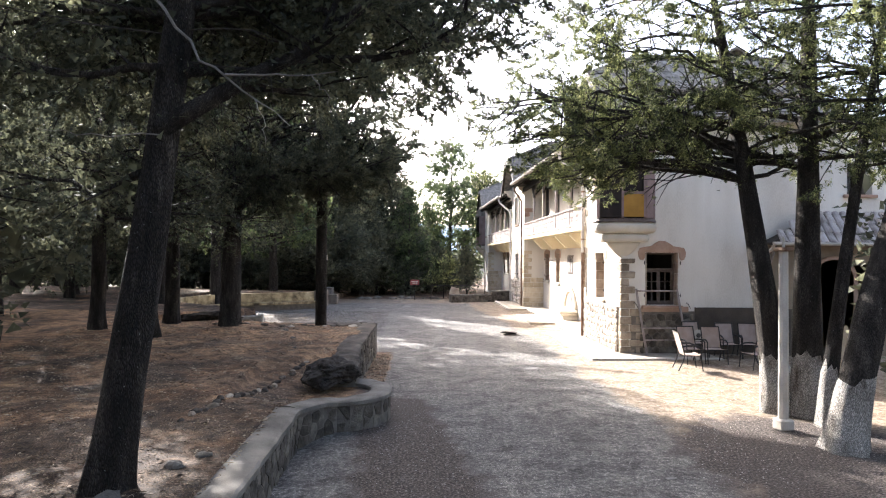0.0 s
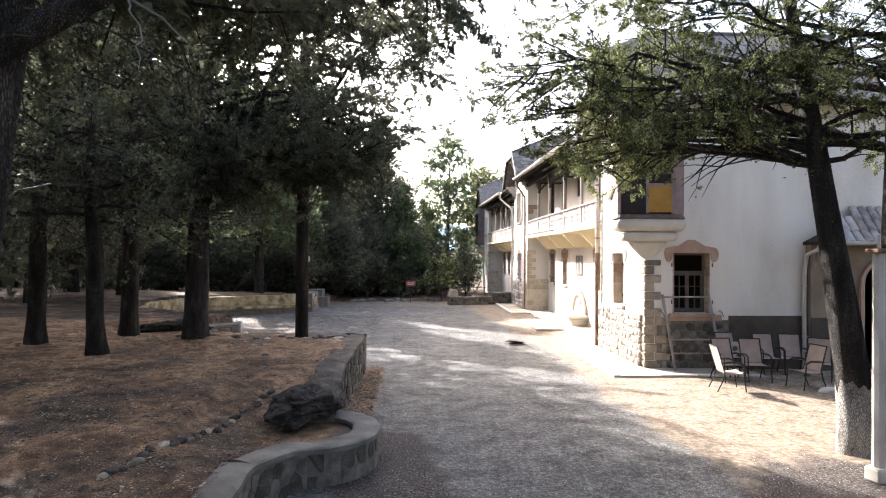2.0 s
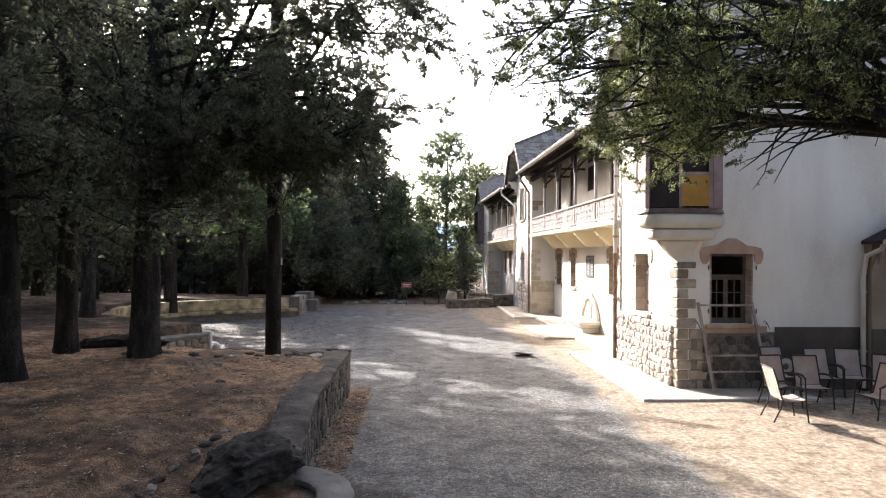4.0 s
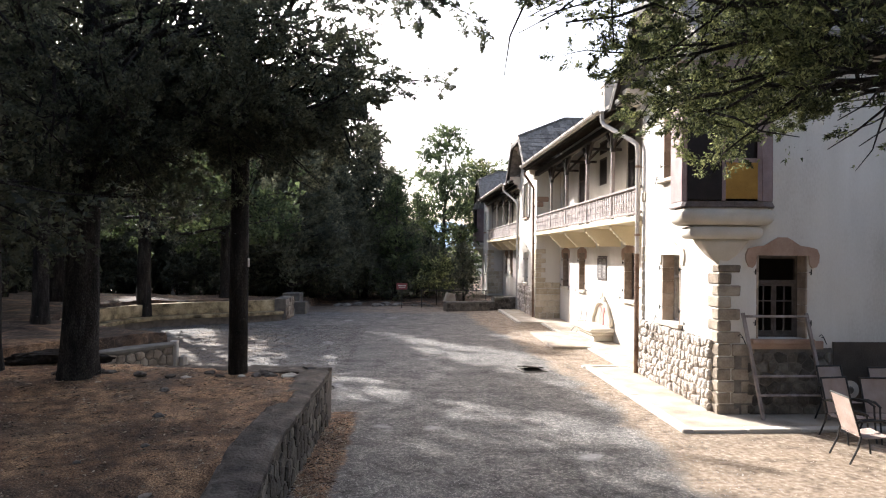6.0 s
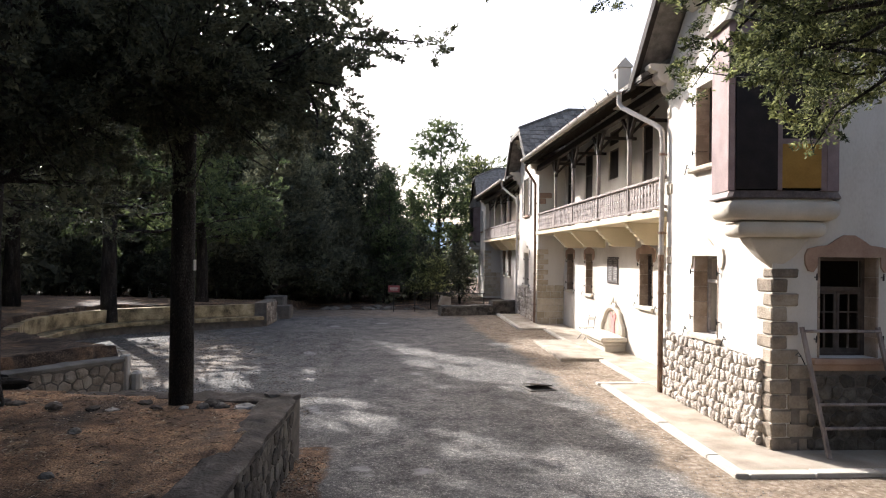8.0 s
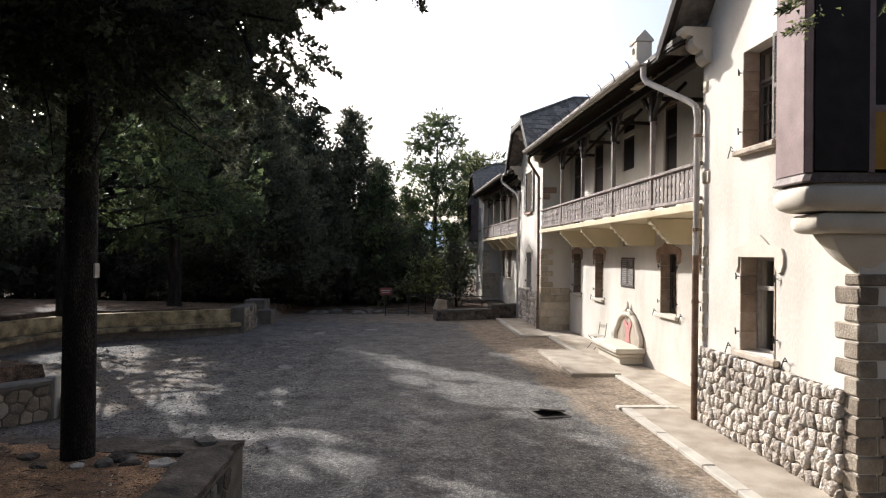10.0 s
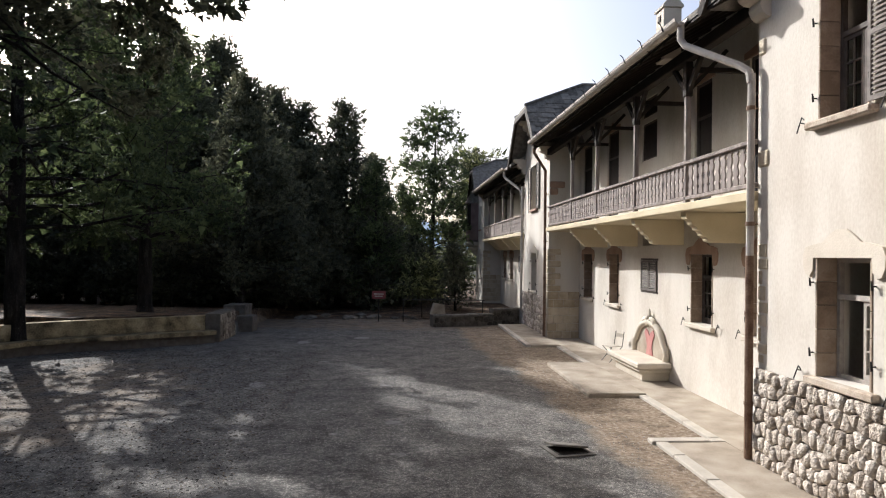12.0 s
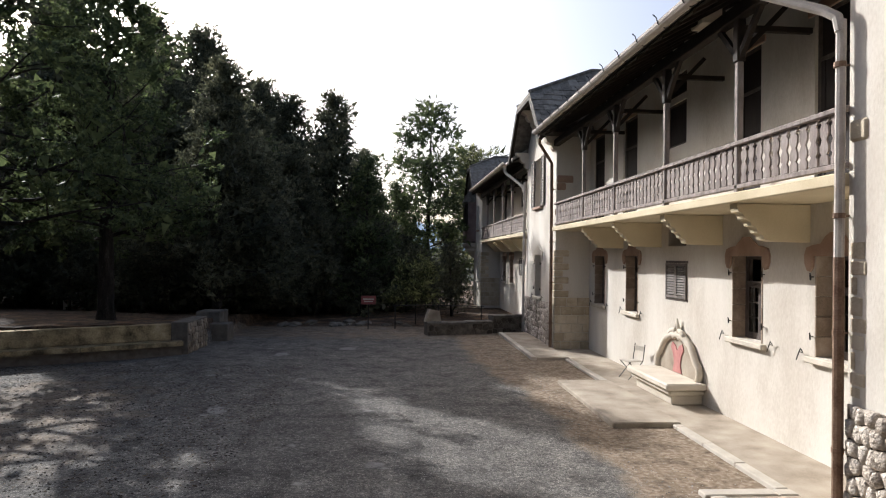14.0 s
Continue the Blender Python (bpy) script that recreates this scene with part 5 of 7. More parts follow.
def stone_face(parent, to_world, normal, u0, u1, v0, v1, size, mat, rng, gap=0.012, proud=(0.03, 0.08), aspect=0.8, skip=None, name="stone"):
    """Rubble stones, each an object, over a rectangle that to_world(u, v) lays into the place."""
    normal = Vector(normal)
    for poly in voronoi(u0, u1, v0, v1, size, rng, aspect):
        cu, cv = sum(p[0] for p in poly) / len(poly), sum(p[1] for p in poly) / len(poly)
        if skip and skip(cu, cv):
            continue
        shrunk = []
        for u, v in poly:
            r = math.hypot(u - cu, v - cv)
            if r > 1e-6:
                k = max(0.3, 1 - gap * 1.4 / r)
                shrunk.append((cu + (u - cu) * k, cv + (v - cv) * k))
        out = []
        for p in shrunk:
            if not out or math.hypot(p[0] - out[-1][0], p[1] - out[-1][1]) > 0.02:
                out.append(p)
        if len(out) < 3:
            continue
        depth = rng.uniform(*proud)
        base = [Vector(to_world(u, v)) - normal * 0.02 for u, v in out]
        mid = sum(base, Vector()) / len(base)
        bm = bmesh.new()
        r0 = [bm.verts.new(p) for p in base]
        r1 = [bm.verts.new(p + normal * (0.02 + depth * rng.uniform(0.45, 0.75))) for p in base]
        r2 = [bm.verts.new(mid + (p - mid) * rng.uniform(0.5, 0.8) + normal * (0.02 + depth * rng.uniform(0.85, 1.2))) for p in base]
        n = len(base)
        for a, b in ((r0, r1), (r1, r2)):
            for k in range(n):
                bm.faces.new((a[k], a[(k + 1) % n], b[(k + 1) % n], b[k]))
        off = (base[0] - mid) * rng.uniform(-0.25, 0.25) + (base[1] - mid) * rng.uniform(-0.25, 0.25)
        top = bm.verts.new(mid + off + normal * (0.02 + depth * rng.uniform(0.95, 1.2)))
        for k in range(n):
            bm.faces.new((r2[k], r2[(k + 1) % n], top))
        bmesh.ops.recalc_face_normals(bm, faces=bm.faces)
        part(name, bm, mat, parent, smooth=mat is RUBBLE)


def quoins(parent, x, y, sx, sy, z0, z1, rng, long=0.42, short=0.24, h=0.225, proud=0.028, mat=None, name="quoin_block", turn=True):
    """Corner blocks, long and short by turns, on the corner at (x, y); sx, sy point along the two walls."""
    z, k, rows = z0, 0, []
    while z < z1 - 0.08:
        hh = min(h * rng.uniform(0.92, 1.06), z1 - z)
        a, b = (long, short) if k % 2 == 0 else (short, long)
        xs, ys = sorted((x - sx * proud, x + sx * a)), sorted((y - sy * proud, y + sy * b))
        bm = boxes((*xs, *ys, z + 0.008, z + hh - 0.008), bevel=0.022)
        for v in bm.verts:
            v.co += Vector((rng.uniform(-0.008, 0.008), rng.uniform(-0.008, 0.008), rng.uniform(-0.005, 0.005)))
        part(name, bm, mat or QUOIN, parent)
        rows.append((z, hh, a))
        z += hh
        k += 1
    return rows


rs = random.Random(8)
HOUSE_STONE = {}
for nm, lab in (("stone_base_front", "rough pale rubble base of the house front"), ("stone_base_end", "rubble panel and dark render below the end window"), ("stone_base_middle", "rubble base of the middle wing"),
                ("corner_stones", "alternating brown corner stones of the wing"), ("corner_stones_middle", "squared corner stones of the middle wing"), ("corner_stones_far", "corner stones of the far wing")):
    HOUSE_STONE[nm] = thing(nm, lab, "stonework", kind="structure")
# backing in dark mortar, its tone stands in for shadow between the stones
part("backing", boxes((XF - 0.025, XF + 0.01, A0 + 0.26, A1 - 0.02, -0.1, 1.42)), MORTAR, HOUSE_STONE["stone_base_front"])
stone_face(HOUSE_STONE["stone_base_front"], lambda u, v: (XF - 0.035, u, v), (-1, 0, 0), A0 + 0.2, A1 - 0.05, 0.0, 1.44, 0.15, RUBBLE, rs, proud=(0.035, 0.075), gap=0.008, aspect=1.45)
z = 1.5
while z < 3.25:     # rough stones left bare beside the downpipe
    h = rs.uniform(0.13, 0.24)
    part("bare_stone", boxes((XF - rs.uniform(0.006, 0.022), XF + 0.1, A1 - rs.uniform(0.12, 0.3), A1 - 0.03, z, z + h - 0.012), bevel=0.02), TANSTONE, HOUSE_STONE["stone_base_front"])
    z += h
part("backing", boxes((XF + 0.3, 8.25, A0 - 0.03, A0 + 0.01, -0.1, 1.3)), MORTAR, HOUSE_STONE["stone_base_end"])
stone_face(HOUSE_STONE["stone_base_end"], lambda u, v: (u, A0 - 0.03, v), (0, -1, 0), XF + 0.55, 8.2, 0.02, 1.24, 0.24, DARKSTONE, rs, proud=(0.01, 0.035), gap=0.012)
part("render_band", boxes((8.25, XB, A0 - 0.04, A0 + 0.01, -0.1, 1.42)), GREYPLASTER, HOUSE_STONE["stone_base_end"], "dark grey render band")
part("ledge", boxes((6.6, 8.05, A0 - 0.055, A0 + 0.01, 1.28, 1.44), bevel=0.012), HOOD, HOUSE_STONE["stone_base_end"], "brown stone ledge under the window")
for z, hh, a in quoins(HOUSE_STONE["corner_stones"], XF, A0, 1, 1, 0.0, 2.9, rs):
    if z < 1.3:     # longer base blocks on the end side
        part("quoin_block", boxes((XF + a + 0.012, XF + 0.46 + rs.uniform(0.1, 0.3), A0 - 0.034, A0, z + 0.008, z + hh - 0.008), bevel=0.012), QUOIN, HOUSE_STONE["corner_stones"])
part("backing", boxes((XF - 0.035, XF + 0.01, B0 + 0.06, B1, -0.1, 1.5)), LIGHTMORTAR, HOUSE_STONE["stone_base_middle"])
stone_face(HOUSE_STONE["stone_base_middle"], lambda u, v: (XF - 0.035, u, v), (-1, 0, 0), B0 + 0.5, B1, 0.0, 1.5, 0.3, RUBBLE, rs)
# squared blocks on the side of the middle wing
for c0, nm in ((B0, "corner_stones_middle"), (C0, "corner_stones_far")):
    quoins(HOUSE_STONE[nm], XF, c0, 1, 1, 1.75, 3.35, rs, 0.45, 0.25, 0.23, mat=TANSTONE)
    z = 0.0
    row = 0
    while z < 1.7:
        u = XF - 0.03
        while u < XR - 0.02:
            w = min(rs.uniform(0.32, 0.45) if row % 2 or u > XF else 0.22, XR - u)
            part("ashlar_block", boxes((u + 0.006, u + w - 0.006, c0 - 0.04, c0 + 0.25 if u < XF + 0.1 else c0, z + 0.006, z + 0.282), bevel=0.012), TANSTONE, HOUSE_STONE[nm])
            u += w
        z += 0.29
        row += 1
for yy, zz in ((A1 - 0.3, 4.42), (A1 - 0.2, 6.1)):     # rough stones left bare in the plaster
    tagged(part("bond_stone", boxes((XF - 0.03, XF + 0.1, yy, A1 - 0.02, zz, zz + 0.25), bevel=0.03), TANSTONE), "rough tan bond stone set in the plaster", "stone", kind="structure")
for xx, zz, ww in ((XF + 0.02, 5.55, 0.55), (XF + 0.02, 5.3, 0.3), (XF - 0.02, 4.45, 0.3)):
    tagged(part("bond_stone", boxes((xx, xx + ww, B0 - 0.04, B0 + 0.1, zz, zz + 0.24), bevel=0.035), HOOD), "rough brown bond stone set in the plaster", "stone", kind="structure")


# ---- windows ----
def hood_profile(w):
    """An eared hood mould: drooping lobes and a raised middle."""
    h = w / 2
    right = [(h + 0.02, 0.0), (h + 0.03, -0.16), (h + 0.09, -0.24), (h + 0.17, -0.22), (h + 0.22, -0.12), (h + 0.23, 0.02), (h + 0.18, 0.13), (h + 0.02, 0.17), (h - 0.15, 0.19), (0.2, 0.29), (0.09, 0.35)]
    return right + [(-u, v) for u, v in reversed(right)]


def window_unit(name, label, axis, at, u0, u1, z0, z1, hood=HOOD, jamb=HOOD, sill=True, frame_mat=FRAMEPAINT, bars=2, transom=True, glass=True, depth=0.26, hooks=True, sill_mat=None, leaves=(0, 1)):
    """A casement in an opening: stone jamb blocks, frame, two leaves with bars, panes, sill, hood and shutter catches."""
    win = thing(name, label, "window", kind="structure")
    def B(u_0, u_1, d0, d1, z_0, z_1, bevel=0.006):
        return boxes((at + d0, at + d1, u_0, u_1, z_0, z_1) if axis == "x" else (u_0, u_1, at + d0, at + d1, z_0, z_1), bevel=bevel)
    P = (lambda u, d, z: (at + d, u, z)) if axis == "x" else (lambda u, d, z: (u, at + d, z))
    if jamb:
        n = 5
        for side in (0, 1):
            for k in range(n):
                za, zb = z0 + (z1 - z0) * k / n, z0 + (z1 - z0) * (k + 1) / n
                a, b = (u0 - 0.004, u0 + 0.035) if side == 0 else (u1 - 0.035, u1 + 0.004)
                part("jamb_block", B(a, b, -0.012, depth, za + 0.003, zb - 0.003, 0.006), jamb, win)
    zt = z1 - 0.32 * (z1 - z0) if transom else z1
    fr = B(u0 + 0.03, u0 + 0.085, depth, depth + 0.06, z0, z1)
    for q in ((u1 - 0.085, u1 - 0.03, z0, z1), (u0 + 0.085, u1 - 0.085, z1 - 0.06, z1), (u0 + 0.085, u1 - 0.085, z0, z0 + 0.05)):
        box(fr, *((at + depth, at + depth + 0.06, q[0], q[1], q[2], q[3]) if axis == "x" else (q[0], q[1], at + depth, at + depth + 0.06, q[2], q[3])))
    part("window_frame", fr, frame_mat, win)
    if transom:
        part("transom", B(u0 + 0.085, u1 - 0.085, depth - 0.02, depth + 0.05, zt - 0.04, zt + 0.03), frame_mat, win)
    um = (u0 + u1) / 2
    for a, b in [((u0 + 0.087, um - 0.003), (um + 0.003, u1 - 0.087))[q] for q in leaves]:
        bm = B(a, a + 0.045, depth + 0.005, depth + 0.045, z0 + 0.052, zt - 0.042, 0)
        rows = [(b - 0.045, b, z0 + 0.052, zt - 0.042), (a + 0.045, b - 0.045, z0 + 0.052, z0 + 0.12), (a + 0.045, b - 0.045, zt - 0.09, zt - 0.042), ((a + b) / 2 - 0.011, (a + b) / 2 + 0.011, z0 + 0.12, zt - 0.09)]
        for k in range(bars):
            zz = z0 + 0.12 + (zt - 0.21 - z0) * (k + 1) / (bars + 1)
            rows.append((a + 0.045, b - 0.045, zz - 0.011, zz + 0.011))
        for q in rows:
            box(bm, *((at + depth + 0.007, at + depth + 0.043, q[0], q[1], q[2], q[3]) if axis == "x" else (q[0], q[1], at + depth + 0.007, at + depth + 0.043, q[2], q[3])))
        leaf = part("casement", bm, frame_mat, win)
        if glass:
            g = part("pane", B(a + 0.046, b - 0.046, depth + 0.022, depth + 0.027, z0 + 0.121, zt - 0.091, 0), GLASS, leaf)
            g.visible_shadow = False
    if sill:
        part("window_sill", B(u0 - 0.12, u1 + 0.12, -0.1, depth, z0 - 0.1, z0 - 0.002, 0.015), sill_mat or hood or HOOD, win)
    if hood:
        bm = bmesh.new()
        prism(bm, [P(um + u, 0.01, z1 + v) for u, v in hood_profile(u1 - u0)], (-0.045, 0, 0) if axis == "x" else (0, -0.045, 0))
        bmesh.ops.recalc_face_normals(bm, faces=bm.faces)
        part("hood_mould", bm, hood, win)
    if hooks:
        for u in (u0 - 0.05, u1 + 0.05):
            for zz in (z0 + 0.3, z1 - 0.32):
                bm = bmesh.new()
                tube(bm, [P(u, 0.0, zz), P(u, -0.05, zz), P(u, -0.06, zz + 0.06)], 0.011, 5)
                tube(bm, [P(u, -0.05, zz - 0.05), P(u, -0.055, zz + 0.03)], 0.014, 5)
                part("shutter_hinge", bm, BLACKMETAL, win)
        for u, s in ((u0 - 0.3, -1), (u1 + 0.3, 1)):
            bm = bmesh.new()
            tube(bm, [P(u, 0, z0 + 0.02), P(u, -0.06, z0 + 0.03), P(u - 0.05, -0.07, z0 + 0.09), P(u - 0.1, -0.07, z0 + 0.05)], 0.009, 5)
            tube(bm, [P(u, -0.06, z0 + 0.03), P(u + 0.06, -0.065, z0 - 0.1)], 0.009, 5)
            part("shutter_catch", bm, BLACKMETAL, win)
    return win


def shutter_leaf(parent, axis, at, u0, u1, z0, z1, mat, thick=0.035, name="shutter"):
    """A louvred leaf: frame and slats."""
    def R(a, b, c, d, t0=0.0, t1=None):
        t1 = thick if t1 is None else t1
        return (at - t1, at - t0, a, b, c, d) if axis == "x" else (a, b, at - t1, at - t0, c, d)
    bm = boxes(R(u0, u0 + 0.05, z0, z1), R(u1 - 0.05, u1, z0, z1), R(u0 + 0.05, u1 - 0.05, z0, z0 + 0.06), R(u0 + 0.05, u1 - 0.05, z1 - 0.06, z1))
    if z1 - z0 > 1.2:
        box(bm, *R(u0 + 0.05, u1 - 0.05, (z0 + z1) / 2 - 0.03, (z0 + z1) / 2 + 0.03))
    leaf = part(name, bm, mat, parent)
    n = int((z1 - z0 - 0.14) / 0.055)
    for k in range(n):
        zz = z0 + 0.07 + (z1 - z0 - 0.14) * (k + 0.5) / n
        bm = bmesh.new()
        P = (lambda u, d, z: (at - d, u, z)) if axis == "x" else (lambda u, d, z: (u, at - d, z))
        prism(bm, [P(u0 + 0.05, 0.004, zz + 0.02), P(u0 + 0.05, thick - 0.004, zz - 0.02), P(u0 + 0.05, thick - 0.004, zz - 0.012), P(u0 + 0.05, 0.004, zz + 0.028)], (0, u1 - u0 - 0.1, 0) if axis == "x" else (u1 - u0 - 0.1, 0, 0))
        bmesh.ops.recalc_face_normals(bm, faces=bm.faces)
        part("slat", bm, mat, leaf)
    return leaf


SILLSTONE = material("worn_tan_sill", [(0.27, 0.205, 0.15), (0.46, 0.39, 0.31), (0.56, 0.5, 0.42)], 5.0, 0.9, bump=0.4)
SHUTTER = material("grey_shutter_paint", [(0.10, 0.085, 0.075), (0.20, 0.175, 0.155)], 7.0, 0.75, bump=0.2)
window_unit("window_1", "tall casement under an eared brown stone hood", "y", A0, *WIN_E, jamb=REVEAL, frame_mat=FRAMEPAINT)
window_unit("window_2", "open casement in a stone-lined opening, cream hood", "x", XF, *WIN_A, hood=CREAMSTONE, jamb=REVEAL, frame_mat=WHITEFRAME, leaves=(0,), sill_mat=SILLSTONE)
w = window_unit("window_3", "upper casement with a louvred shutter folded back", "x", XF, *UPW_A, hood=None, jamb=REVEAL, frame_mat=FRAMEPAINT, sill=False)
part("window_sill", boxes((XF - 0.12, XF + 0.2, UPW_A[0] - 0.14, UPW_A[1] + 0.14, UPW_A[2] - 0.11, UPW_A[2] - 0.01), bevel=0.02), SILLSTONE, w)
shutter_leaf(w, "x", XF - 0.03, UPW_A[0] - 0.48, UPW_A[0] - 0.03, UPW_A[2] + 0.02, UPW_A[3], SHUTTER)
k = 4
for far in (False, True):
    for a, b in GALLERY_WINDOWS:
        if far:
            a, b = 78.8 - b, 78.8 - a
        window_unit(f"window_{k}", "brown-hooded casement under the balcony", "x", XR, a, b, 1.6, 3.13, jamb=REVEAL, frame_mat=FRAMEPAINT, depth=0.24, glass=not far, sill_mat=CREAMSTONE)
        k += 1
for far in (False, True):
    fl = (lambda y: 78.8 - y) if far else (lambda y: y)
    a, b = sorted((fl(29.75), fl(30.8)))
    w = thing(f"window_{k}", "small window closed by two grey louvred shutters", "window", kind="structure")
    k += 1
    shutter_leaf(w, "x", XR - 0.005, a, (a + b) / 2 - 0.004, 2.17, 2.96, SHUTTER)
    shutter_leaf(w, "x", XR - 0.005, (a + b) / 2 + 0.004, b, 2.17, 2.96, SHUTTER)
    part("frame", boxes((XR - 0.01, XR + 0.03, a - 0.05, b + 0.05, 2.965, 3.02), (XR - 0.01, XR + 0.03, a - 0.05, b + 0.05, 2.11, 2.165)), FRAMEPAINT, w)
    for y0, y1, z1 in ((24.5, 25.5, 6.85), (26.95, 27.75, 6.9), (32.75, 33.8, 6.95), (35.45, 36.5, 6.95)):
        a, b = sorted((fl(y0), fl(y1)))
        d = thing(f"door_{k}", "dark tall balcony door in a brown surround", "door", kind="structure")
        k += 1
        part("frame", boxes((XR + 0.05, XR + 0.11, a, a + 0.06, 4.1, z1), (XR + 0.05, XR + 0.11, b - 0.06, b, 4.1, z1), (XR + 0.05, XR + 0.11, a + 0.06, b - 0.06, z1 - 0.06, z1), (XR + 0.05, XR + 0.11, a + 0.06, b - 0.06, 6.1, 6.16)), FRAMEPAINT, d)
        part("door_leaf", boxes((XR + 0.075, XR + 0.1, a + 0.06, b - 0.06, 4.1, 6.1), (XR + 0.06, XR + 0.074, a + 0.06, a + 0.14, 4.1, 6.1), (XR + 0.06, XR + 0.074, b - 0.14, b - 0.06, 4.1, 6.1), (XR + 0.06, XR + 0.074, a + 0.14, b - 0.14, 4.1, 4.3), (XR + 0.06, XR + 0.074, a + 0.14, b - 0.14, 4.95, 5.05)), DARKPANEL, d)
        part("fanlight", boxes((XR + 0.08, XR + 0.095, a + 0.06, b - 0.06, 6.16, z1 - 0.06)), DARKPANEL, d)
        bm = bmesh.new()
        m, h = (a + b) / 2, (b - a) / 2 + 0.14
        prism(bm, [(XR + 0.005, m - h, z1 - 0.02), (XR + 0.005, m - h, z1 + 0.1), (XR + 0.005, m - 0.2, z1 + 0.16), (XR + 0.005, m, z1 + 0.26), (XR + 0.005, m + 0.2, z1 + 0.16), (XR + 0.005, m + h, z1 + 0.1), (XR + 0.005, m + h, z1 - 0.02)], (-0.035, 0, 0))
        bmesh.ops.recalc_face_normals(bm, faces=bm.faces)
        part("head", bm, HOOD, d)
    for z0, z1 in ((5.65, 6.65), (6.8, 7.3)):
        a, b = sorted((fl(29.85), fl(30.85)))
        w = thing(f"window_{k}", "small unglazed window above the balcony, a dark board for its shade", "window", kind="structure")
        k += 1
        part("window_frame", boxes((XR + 0.04, XR + 0.09, a, a + 0.05, z0, z1), (XR + 0.04, XR + 0.09, b - 0.05, b, z0, z1), (XR + 0.04, XR + 0.09, a + 0.05, b - 0.05, z1 - 0.05, z1), (XR + 0.04, XR + 0.09, a + 0.05, b - 0.05, z0, z0 + 0.05)), FRAMEPAINT, w)
        # near-black board stands in for the unlit room behind the opening
        part("shutter_board", boxes((XR + 0.06, XR + 0.08, a + 0.05, b - 0.05, z0 + 0.05, z1 - 0.05)), DARKPANEL, w)
window_unit("window_30", "casement under a cream hood in the middle wing", "x", XF, *WIN_B, hood=CREAMSTONE, jamb=CREAMSTONE)
w = window_unit("window_31", "upper window with open louvred shutters", "x", XF, *UPW_B, hood=None, jamb=CREAMSTONE)
shutter_leaf(w, "x", XF - 0.03, UPW_B[0] - 0.5, UPW_B[0] - 0.03, UPW_B[2], UPW_B[3], SHUTTER)
shutter_leaf(w, "x", XF - 0.03, UPW_B[1] + 0.03, UPW_B[1] + 0.5, UPW_B[2], UPW_B[3], SHUTTER)
window_unit("window_32", "ground floor window of the far wing", "x", XF, 57.1, 57.9, 1.5, 3.1, hood=CREAMSTONE, jamb=None, glass=False, hooks=False)
window_unit("window_33", "upper window of the far wing", "x", XF, 57.1, 57.9, 4.8, 6.4, hood=None, jamb=None, glass=False, hooks=False)
window_unit("window_34", "small upper window over the porch roof", "y", A0, 13.0, 13.8, 4.9, 5.9, hood=None, jamb=None, hooks=False, bars=1)


# ---- oriels on the outer corners ----
FLASHING = material("brown_flashing", [(0.05, 0.038, 0.033), (0.13, 0.10, 0.088), (0.22, 0.18, 0.16)], 5.0, 0.6, metal=0.2, bump=0.2)


